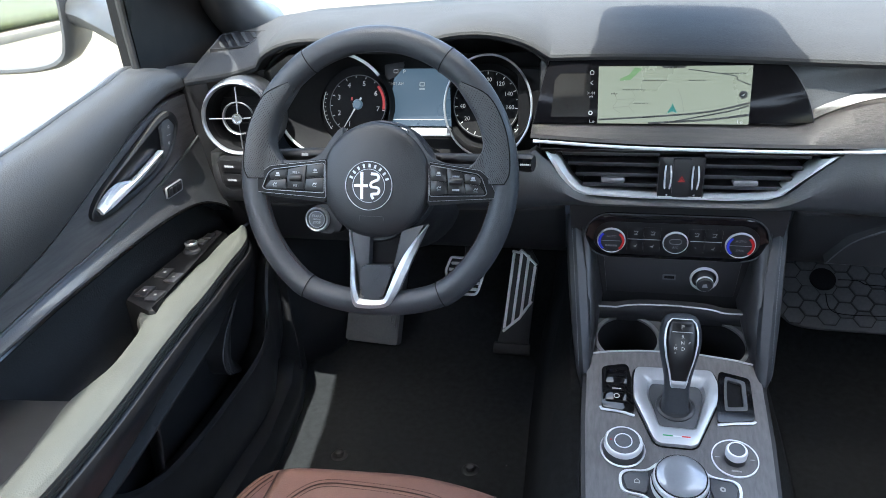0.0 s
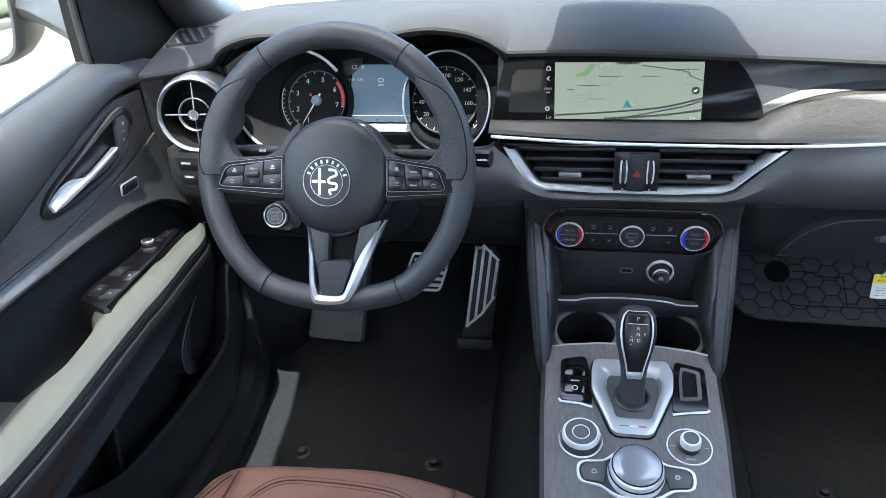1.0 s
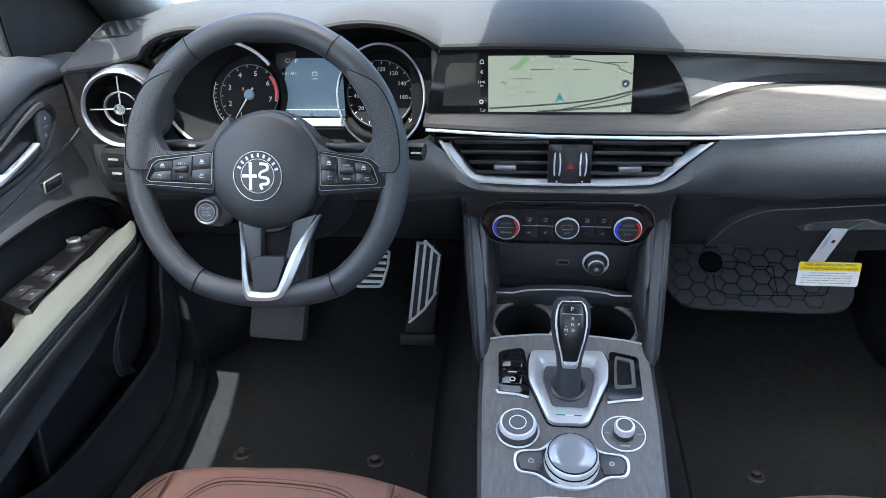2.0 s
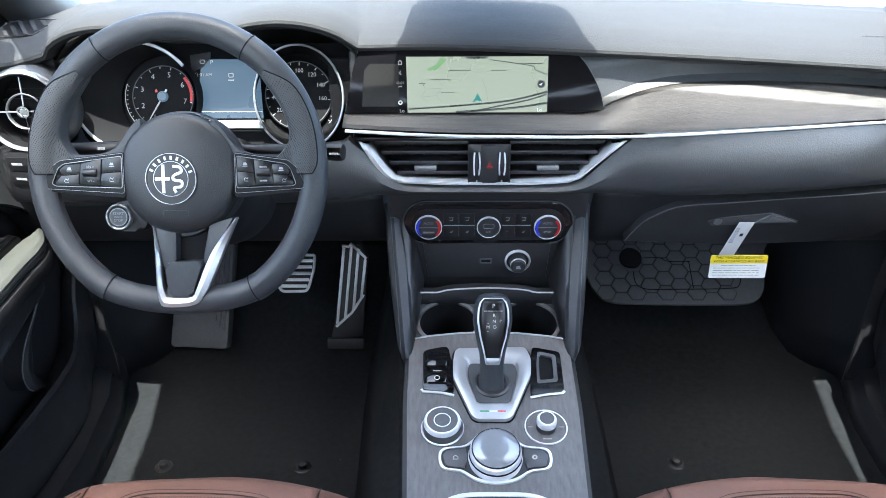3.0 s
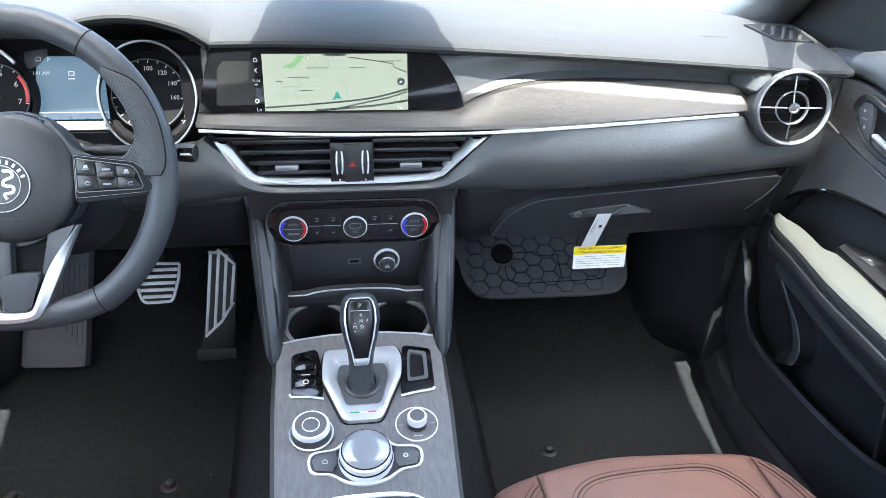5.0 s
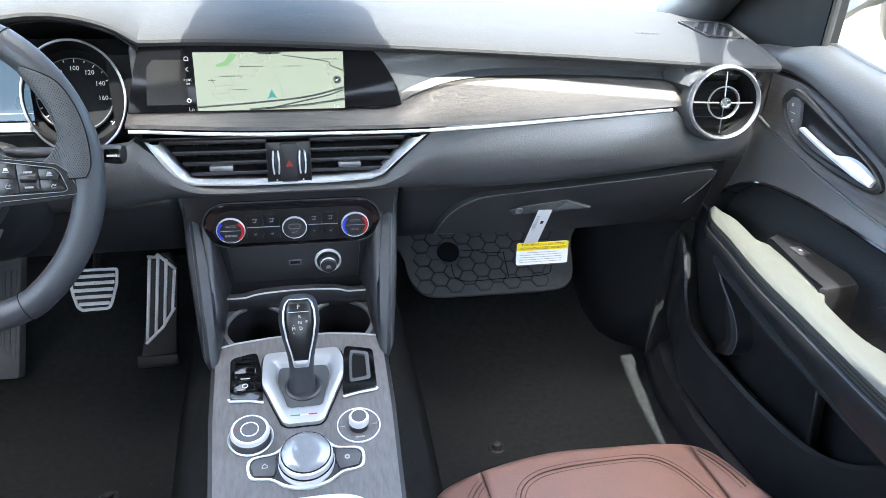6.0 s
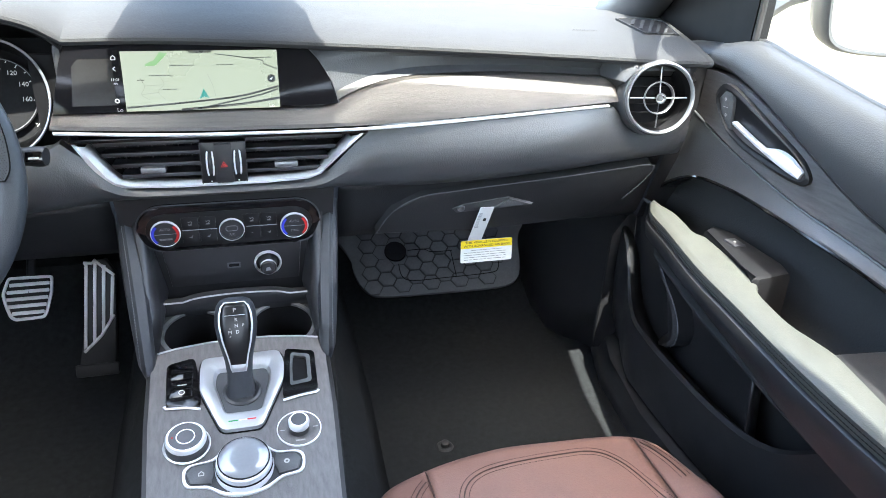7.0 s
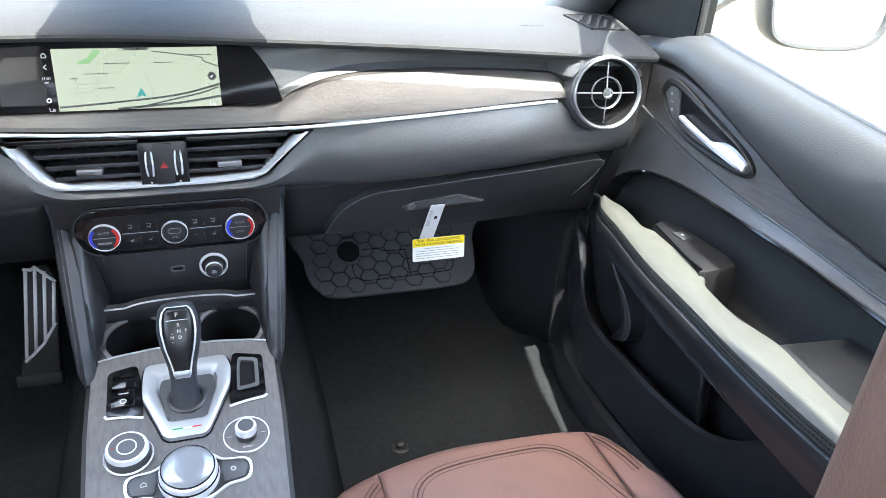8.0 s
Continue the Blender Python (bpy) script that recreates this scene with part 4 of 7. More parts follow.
        ring_plate(b, rrect(w, w * 0.8, w * 0.2, 3, x, y), rrect(w * 0.7, w * 0.5, w * 0.12, 3, x, y), 0.001, 0.0016, md)
        part("symbol", b, TELL, ds)
    b = B()
    bars(b, md @ pose(0, 0, 0.001), -0.002, 0.007, 0.012, 0.002, seed=8)
    bars(b, md @ pose(0, 0, 0.001), -0.044, -0.034, -0.042, 0.003, seed=5)
    part("small_print", b, TELL, ds)
    b = B()
    box(b, -0.05, 0.05, -0.0365, -0.0355, 0.001, 0.0014, md)
    part("display_line", b, TELL, ds)
    b = B()
    box(b, -0.05, 0.052, -0.062, -0.049, -0.002, 0.004, md, bevel=0.002)
    part("metal_bar", b, STEEL, c, "satin metal bar below the display")
    # cowl below and round the tubes
    b = B()
    rows = []
    for x in np.linspace(-0.66, -0.20, 30):
        rows.append([(x, 1.104, 0.655), (x, 1.082, 0.650), (x, 1.074, 0.646), (x, 1.08, 0.63)])
    loft(b, rows)
    part("lower_cowl", b, DEEP, c, "", (("solid", 0.004),))
    for x0, x1 in ((-0.70, -0.640), (-0.207, -0.195)):
        b = B()
        box(b, x0, x1, 1.112, 1.14, 0.66, 0.80, bevel=0.006)
        part("side_cowl", b, BLACK, c)
    b = B()
    rows = [[(x, 1.113, lip(x)[1] + hood(x) - 0.016), (x, 1.15, lip(x)[1] + hood(x) - 0.012), (x, 1.19, 0.80)] for x in np.linspace(-0.68, -0.195, 60)]
    loft(b, rows)
    part("inner_hood", b, BLACK, c, "", (("solid", 0.003),))


build_cluster()


# ---- steering wheel and column ----
TILT_W = radians(19)
WV = (0, math.sin(TILT_W), math.cos(TILT_W))
WM = axes((-0.411, 0.915, 0.684), (1, 0, 0), WV)


def rim_path(n=72):
    out = []
    for i in range(n):
        a = 2 * math.pi * i / n - math.pi / 2
        x, y = 0.177 * math.cos(a), 0.184 * math.sin(a)
        flat = -0.174
        if y < flat + 0.03:
            k = (flat + 0.03 - y) / 0.044
            y = flat + 0.03 - 0.030 * min(1, k) ** 0.8
        out.append(WM @ Vector((x, y, -0.015)))
    return out


def sector(a0, a1, n=24):
    P = rim_path(144)
    i0, i1 = int(round((a0 + 90) / 2.5)), int(round((a1 + 90) / 2.5))
    return [P[i % 144] for i in range(i0, i1 + 1)]


PADBLACK = mat("soft_touch_black", (0.006, 0.006, 0.007), 0.55, var=0.15, spec=0.22)
GRIP = mat("dotted_leather", (0.044, 0.046, 0.050), 0.55, grain=0.3, gscale=900, kind="voronoi", var=0.1)


def build_wheel():
    w = thing("steering_wheel", "black leather three-spoke steering wheel with flat bottom and silver lower spoke", "steering wheel")
    nrm = WM.to_3x3() @ Vector((0, 0, 1))
    for nm, a0, a1, mt, r in (("rim_top", 57.5, 122.5, LEATHER, 0.0175), ("rim_left", 122.5, 237.5, LEATHER, 0.018), ("rim_right", -57.5, 57.5, LEATHER, 0.018), ("rim_bottom", 237.5, 302.5, LEATHER, 0.0172)):
        b = B()
        sweep(b, sector(a0, a1), r, 20, up=nrm, flat=0.92)
        part(nm, b, mt, w, "smooth black leather rim section")
    # grip bulges with dotted leather at ten and two
    for sx in (-1, 1):
        outer = smooth_path([(0.178, -0.004, 0), (0.1845, 0.012, 0), (0.182, 0.047, 0), (0.172, 0.080, 0), (0.153, 0.109, 0), (0.119, 0.125, 0)], 6)
        inner = smooth_path([(0.150, -0.004, 0), (0.130, 0.012, 0), (0.140, 0.026, 0), (0.149, 0.047, 0), (0.140, 0.080, 0), (0.115, 0.120, 0)], 6)

        def high(p):
            d = math.hypot(p.x, p.y * 0.962) - 0.177
            return -0.015 + 0.0200 * max(0.30, 1 - (d / 0.027) ** 2) ** 0.5
        b = B()
        rows = []
        for o, i in zip(outer, inner):
            row = [WM @ Vector((sx * o.x, o.y, high(o) - 0.006))]
            for k in np.linspace(0, 1, 9):
                p = o.lerp(i, k)
                row.append(WM @ Vector((sx * p.x, p.y, high(p) - (0.0015 if k in (0, 1) else 0))))
            e = i + (i - o).normalized() * 0.003
            row += [WM @ Vector((sx * e.x, e.y, high(i) - 0.006)), WM @ Vector((sx * i.x, i.y, -0.03))]
            rows.append(row)
        loft(b, rows)
        part("grip", b, GRIP, w, "dotted leather thumb grip")
        b = B()
        sweep(b, [WM @ Vector((sx * o.x, o.y, high(o) - 0.0012)) for o in outer], 0.0009, 6, up=nrm)
        sweep(b, [WM @ Vector((sx * p.x, p.y, high(p) - 0.0006)) for p in [outer[0].lerp(inner[0], k) for k in np.linspace(0, 1, 8)]], 0.0009, 6, up=nrm)
        part("seam", b, DEEP, w)
        b = B()
        for i in range(1, len(outer) - 1):
            for h in (0, 1):
                o = outer[i].lerp(outer[i + 1], 0.5 * h)
                e = inner[i].lerp(inner[i + 1], 0.5 * h)
                n = int((o - e).length / 0.0029)
                for j in range(1, n):
                    p = o.lerp(e, (j + (0.5 if h else 0)) / (n + 0.5))
                    lathe(b, [(0.0, 0.0004), (0.0004, 0.0004), (0.00055, 0.0001)], WM @ pose(sx * p.x, p.y, high(p)), 5)
        tagged(part("grip_dots", b, DEEP, w), "fine dots in the grip leather", kind="stuff")
    # seams across the rim
    for a in (57.5, 122.5, 237.5, 302.5):
        P = sector(a - 2.5, a + 2.5)
        t = (P[-1] - P[0]).normalized()
        c = P[1]
        s = t.cross(nrm).normalized()
        b = B()
        sweep(b, [c + s * 0.0183 * math.cos(k) + nrm * 0.0168 * math.sin(k) for k in np.linspace(0, 2 * math.pi, 28)[:-1]], 0.0007, 5, closed=True, up=t)
        part("seam", b, DEEP, w)
    # stitching inside the rim
    b = B()
    for a0, a1 in ((130, 232), (-52, 50)):
        P = sector(a0, a1)
        C = WM.translation
        for p, q in zip(P, P[1:]):
            for k in (0.15, 0.65):
                e = p.lerp(q, k)
                d = (C - e).normalized()
                e2 = e + d * 0.0175 + nrm * 0.004
                t = (q - p).normalized()
                sweep(b, [e2 - t * 0.0012 + nrm * 0.0006, e2 + t * 0.0012 - nrm * 0.0006], 0.0005, 4)
    tagged(part("stitching", b, THREAD, w), kind="stuff")
    # airbag hub
    b = B()
    lathe(b, [(0.072, -0.045), (0.0765, -0.02), (0.0778, 0.002), (0.0774, 0.008), (0.0755, 0.0125), (0.070, 0.0162), (0.057, 0.0198), (0.03, 0.0228), (0.0, 0.0235)], WM @ pose(0.002, -0.0035, -0.0195), 64)
    part("airbag_cover", b, HUB, w, "domed black airbag cover")
    b = B()
    lathe(b, [(0.0774, -0.02), (0.0784, -0.007), (0.0796, -0.008), (0.0806, -0.012), (0.0812, -0.018), (0.0815, -0.026)], WM @ pose(0.002, -0.0030, -0.0195), 64)
    part("hub_collar", b, LEATHER, w, "leather collar round the airbag cover")
    b = B()
    ring_plate(b, rrect(0.034, 0.008, 0.002), rrect(0.032, 0.0065, 0.0015), 0.0, 0.0006, WM @ pose(0.000, -0.055, 0.0005, 14, 0, 0))
    part("embossed_mark", b, SATIN, w)
    # round badge
    mb = WM @ pose(-0.0025, -0.0105, 0.0033) @ Matrix.Scale(1.09, 4)
    b = B()
    lathe(b, [(0.0, 0.0016), (0.0285, 0.0016), (0.0295, 0.0006), (0.0295, -0.002)], mb, 48)
    bd = part("badge", b, BLACK, w, "round black and silver badge with a cross and a serpent curve")
    for ro, ri in ((0.0299, 0.0293), (0.0206, 0.0201)):
        b = B()
        ring_plate(b, circle(ro, 48), circle(ri, 48), 0.0008, 0.0026, mb)
        part("badge_ring", b, STEEL, bd)
    b = B()
    lathe(b, [(0.0199, 0.0008), (0.0199, 0.0019), (0.0, 0.0019)], mb, 40)
    part("badge_disc", b, SATIN, bd, "dark disc inside the badge")
    b = B()
    box(b, -0.0105, -0.0070, -0.0165, 0.0165, 0.0016, 0.0024, mb)
    box(b, -0.0185, -0.0012, -0.0018, 0.0018, 0.0016, 0.00245, mb)
    part("cross", b, CHROME, bd)
    b = B()
    sweep(b, [mb @ Vector((x, y, 0.0022)) for x, y in [(p.x, p.y) for p in smooth_path([(0.003, 0.0145, 0), (0.011, 0.0135, 0), (0.0125, 0.008, 0), (0.004, 0.004, 0), (0.0035, -0.001, 0), (0.0125, -0.003, 0), (0.012, -0.009, 0), (0.004, -0.0105, 0), (0.006, -0.016, 0)], 5)]], 0.0019, 6, up=nrm)
    part("serpent_curve", b, CHROME, bd)
    b = B()
    for a in list(range(20, 165, 17)):
        k = mb @ pose(0.0246 * math.cos(radians(a)), 0.0246 * math.sin(radians(a)), 0.0016, 0, 0, a - 90)
        box(b, -0.0013, 0.0013, -0.0022, 0.0022, 0, 0.0006, k)
    part("badge_marks", b, STEEL, bd)
    # horizontal spokes with button pads
    WP = WM @ pose(0, 0, -0.006)
    for sx in (-1, 1):
        def pad_pts(pts, r=0.0):
            q = [(-x, y) if sx < 0 else (0.0777 + (x - 0.066) * 0.84, y) for x, y in pts]
            q = q[::-1] if sx < 0 else q
            return round_poly(q, r) if r else q
        FR = ((0.066, -0.0290), (0.1690, -0.0228), (0.1735, -0.0180), (0.1605, 0.0040), (0.1475, 0.0130), (0.066, 0.0222))
        IN = ((0.068, -0.0222), (0.1545, -0.0195), (0.1590, -0.0165), (0.1505, 0.0030), (0.1430, 0.0088), (0.068, 0.0186))
        b = B()
        prism(b, pad_pts(((0.064, -0.0350), (0.157, -0.0272), (0.174, -0.0240), (0.1770, -0.0185), (0.1625, 0.0050), (0.1490, 0.0145), (0.064, 0.0240)), 0.004), -0.018, 0.0015, WP, bevel=0.004, seg=3)
        part("spoke", b, PADBLACK, w)
        b = B()
        ring_plate(b, pad_pts(FR, 0.003), pad_pts(IN, 0.003), 0.0, 0.0042, WP)
        part("pad_surround", b, PADBLACK, w, "black surround of the button pad")
        for pts, r, rr in ((FR, 0.003, 0.0003), (IN, 0.003, 0.0005)):
            b = B()
            sweep(b, [WP @ Vector((x, y, 0.0042)) for x, y in pad_pts(pts, r)], rr, 6, closed=True, up=nrm)
            part("pad_edge", b, DARKSTEEL, w, "thin metal edge of the button pad")
        b = B()
        prism(b, pad_pts(((0.0685, -0.0216), (0.154, -0.0189), (0.158, -0.0163), (0.1498, 0.0024), (0.1424, 0.0082), (0.0685, 0.0180)), 0.0025), 0.0, 0.0022, WP)
        pad = part("button_pad", b, DEEP, w, "gloss black pad with push buttons")
        keys = (((0.0693, -0.0001), (0.0940, -0.0024), (0.0933, 0.0148), (0.0690, 0.0175)),
                ((0.0693, -0.0212), (0.0965, -0.0185), (0.0945, -0.0038), (0.0693, -0.0015)),
                ((0.1236, -0.0033), (0.1462, -0.0055), (0.1490, 0.0015), (0.1405, 0.0072), (0.1222, 0.0085)),
                ((0.1248, -0.0175), (0.1535, -0.0183), (0.1545, -0.0150), (0.1468, -0.0068), (0.1238, -0.0048)),
                ((0.0975, -0.0182), (0.1236, -0.0170), (0.1208, 0.0088), (0.0948, 0.0146)))
        for k, pts in enumerate(keys):
            b = B()
            prism(b, pad_pts(pts, 0.0008), 0.002, 0.0036, WP, bevel=0.0004)
            part("button", b, FASCIA, pad)
            q = pad_pts(pts)
            cx, cy = sum(p[0] for p in q) / len(q), sum(p[1] for p in q) / len(q)
            mk = WP @ pose(cx, cy, 0.0036) @ Matrix.Diagonal((0.85, 0.85, 1, 1))
            if k < 4:
                b = B()
                if k % 2 == 0:
                    prism(b, [(-0.0034, -0.0006), (0.0034, -0.0006), (0.0020, 0.0032), (-0.0020, 0.0032)], 0, 0.00015, mk)
                    box(b, -0.0040, 0.0040, -0.0028, -0.0016, 0, 0.00015, mk)
                else:
                    sweep(b, smooth_path([mk @ Vector((-0.0030, -0.0015, 0)), mk @ Vector((-0.001, 0.0025, 0)), mk @ Vector((0.0018, 0.0005, 0)), mk @ Vector((0.0032, 0.0030, 0))], 3), 0.0005, 4, up=nrm)
                    box(b, -0.0026, 0.0034, -0.0030, -0.0022, 0, 0.00015, mk)
                part("button_mark", b, GREYINK, pad)
            elif sx < 0:
                words("RES +", 0.0050, mk @ pose(0, 0.0088, 0), GREYINK, pad)
                words("SET -", 0.0050, mk @ pose(0, -0.0122, 0), GREYINK, pad)
            else:
                b = B()
                for yy in (0.0088, -0.0118):
                    bars(b, mk, -0.0055, 0.0055, yy, 0.0026, seed=int(yy * 999) + 30)
                part("button_mark", b, GREYINK, pad)
        b = B()
        lathe(b, [(0.0, -0.0088), (0.0050, -0.0088), (0.0056, -0.0075), (0.0056, 0.0075), (0.0050, 0.0088), (0, 0.0088)], axes(WP @ Vector((pad_pts(((0.1095, -0.0025),))[0] + (0.0020,))), WV, nrm), 24)
        part("roller", b, BLACK, pad, "ribbed roller switch")
        # leather bridge from hub to rim above the pad
        b = B()
        pts = outline([(sx * x, y) for x, y in ((0.045, 0.066), (0.060, 0.053), (0.074, 0.0335), (0.090, 0.0235), (0.112, 0.0205), (0.150, 0.0195), (0.156, 0.004), (0.10, 0.006), (0.06, 0.01), (0.045, 0.03))], 4)
        prism(b, pts if sx > 0 else pts[::-1], -0.024, -0.0095, WM, bevel=0.007, seg=4)
        part("spoke_leather", b, LEATHER, w)
    # lower spoke, silver fork with dark insert
    b = B()
    L = [(-0.0352, -0.072), (-0.0325, -0.110), (-0.0290, -0.148), (-0.0250, -0.169), (-0.0155, -0.1765), (0.0215, -0.1735), (0.0350, -0.158), (0.0480, -0.128), (0.0600, -0.0965), (0.0745, -0.062)]
    Lc = [(-0.0338, -0.072), (-0.0270, -0.110), (-0.0220, -0.146), (-0.0170, -0.160), (-0.0110, -0.1645), (0.0170, -0.1640), (0.0250, -0.150), (0.0350, -0.122), (0.0480, -0.096), (0.0735, -0.061)]
    h = [-0.012, -0.008, -0.001, 0.0025, 0.0035, 0.0035, 0.0015, -0.004, -0.009, -0.012]
    rows = []
    L = [(p.x, p.y) for p in smooth_path([(*p, 0) for p in L], 4)]
    Lc = [(p.x, p.y) for p in smooth_path([(*p, 0) for p in Lc], 4)]
    h = [p.x for p in smooth_path([(v, 0, 0) for v in h], 4)]
    for (ox, oy), (ix, iy), hh in zip(L, Lc, h):
        rows.append([WM @ Vector((ox, oy, hh - 0.012)), WM @ Vector((ox, oy, hh)), WM @ Vector(((ox + ix) / 2, (oy + iy) / 2, hh + 0.0035)), WM @ Vector((ix, iy, hh)), WM @ Vector((ix, iy, hh - 0.012))])
    loft(b, rows)
    part("lower_spoke", b, STEEL, w, "satin silver forked lower spoke", (("solid", 0.002),))
    b = B()
    prism(b, round_poly([(-0.0160, -0.1235), (-0.0128, -0.1625), (0.0172, -0.1625), (0.0308, -0.1215), (0.0285, -0.1165), (-0.0125, -0.1185)], 0.004), -0.025, 0.0008, WM, bevel=0.004, seg=3)
    part("spoke_insert", b, LEATHER, w, "dark grey rounded insert")
    for pts in ([(-0.0340, -0.070), (-0.0215, -0.150), (-0.0150, -0.150), (-0.0060, -0.119), (-0.0042, -0.070)], [(0.0385, -0.070), (0.0292, -0.117), (0.0240, -0.150), (0.0265, -0.150), (0.0500, -0.092), (0.0725, -0.060)]):
        b = B()
        prism(b, pts, -0.03, -0.012, WM, bevel=0.003)
        part("spoke_web", b, LEATHER, w, "leather flank of the lower spoke")
    b = B()
    prism(b, [(-0.010, -0.165), (0.020, -0.165), (0.045, -0.066), (-0.010, -0.066)], -0.034, -0.026, WM)
    part("spoke_recess", b, DEEP, w)
    # column shroud and stalks
    c = thing("steering_column", "black steering column shroud with stalks and start button", "steering column")
    b = B()
    lathe(b, [(0.0, -0.022), (0.056, -0.022), (0.064, -0.035), (0.075, -0.10), (0.085, -0.20)], WM @ pose(0, -0.03, 0), 32)
    part("shroud", b, BLACK, c)
    b = B()
    mm = WM
    sweep(b, smooth_path([mm @ Vector((0.06, 0.028, -0.07)), mm @ Vector((0.14, 0.028, -0.064)), mm @ Vector((0.180, 0.026, -0.058)), mm @ Vector((0.210, 0.024, -0.05))], 5), [0.008] * 10 + [0.0105, 0.0115, 0.012, 0.0125, 0.0125, 0.011], 12, up=nrm, flat=0.8)
    st = part("stalk", b, BLACK, c, "black wiper stalk with printed end")
    b = B()
    box(b, 0.190, 0.208, 0.018, 0.030, -0.0415, -0.0375, mm, bevel=0.001)
    part("stalk_end", b, GLOSS, st)
    b = B()
    bars(b, mm @ pose(0, 0, -0.0374), 0.193, 0.205, 0.022, 0.0025, seed=2)
    part("stalk_mark", b, TELL, st)
    b = B()
    sweep(b, smooth_path([mm @ Vector((-0.06, 0.030, -0.068)), mm @ Vector((-0.10, 0.0315, -0.060)), mm @ Vector((-0.155, 0.029, -0.055)), mm @ Vector((-0.168, 0.028, -0.053))], 5), 0.0085, 12, up=nrm, flat=0.7)
    st = part("stalk", b, BLACK, c, "black indicator stalk")
    b = B()
    bars(b, mm @ pose(0, 0, -0.0515), -0.122, -0.112, 0.030, 0.004, seed=6)
    part("stalk_mark", b, TELL, st)
    # start button on the left shoulder of the wheel
    ms = axes((-0.512, 0.951, 0.605), (1, 0, 0), WV) @ Matrix.Scale(0.84, 4)
    b = B()
    prism(b, outline([(-0.022, 0.006), (-0.008, 0.022), (0.02, 0.026), (0.045, 0.012), (0.04, -0.02), (0.005, -0.023), (-0.018, -0.014)], 4), -0.03, -0.004, ms, bevel=0.006)
    part("button_housing", b, BLACK, c)
    b = B()
    lathe(b, [(0.0215, -0.006), (0.0215, 0.002), (0.0208, 0.0042), (0.0194, 0.0052), (0.0180, 0.0046), (0.0169, 0.0015), (0.0165, -0.004)], ms, 40)
    part("chrome_ring", b, STEEL, c, "chrome ring of the start button")
    b = B()
    lathe(b, [(0.0165, -0.003), (0.0162, 0.002), (0.0145, 0.0032), (0.0, 0.0032)], ms, 40)
    sb = part("start_button", b, SATIN, c, "round start and stop button")
    b = B()
    ring_plate(b, circle(0.0145, 40), circle(0.0135, 40), 0.003, 0.0036, ms)
    part("button_ring", b, DARKSTEEL, sb)
    for tx, y, s in (("START", 0.0055, 0.0062), ("ENGINE", 0.0, 0.0040), ("STOP", -0.0055, 0.0062)):
        words(tx, s, ms @ pose(0, y, 0.0034), GREYINK, sb)


build_wheel()


def build_light_switch():
    s = thing("light_switch_panel", "small black panel with light switches below the round vent", "switch panel")
    m = axes((-0.668, 1.026, 0.645), (1, -0.1, 0), (0, -0.1, 1))
    b = B()
    prism(b, rrect(0.066, 0.058, 0.012), -0.04, 0.0, m, bevel=0.003)
    part("body", b, BLACK, s)
    for y in (0.012, -0.011):
        b = B()
        prism(b, rrect(0.054, 0.020, 0.003, 5, 0, y), 0.0, 0.002, m, bevel=0.001)
        k = part("button", b, FASCIA, s)
        b = B()
        bars(b, m @ pose(0, 0, 0.0021), -0.020, -0.004, y, 0.0035, seed=int(y * 1000) + 50)
        part("button_mark", b, GREYINK, k)


build_light_switch()


# ---- climate panel and middle stack ----
HV = (0, -0.12, 1)
HM = axes((0, 1.085, 0.536), (1, 0, 0), HV)


def hz(z):
    return (z - 0.536) * math.sqrt(1 + 0.12 ** 2)


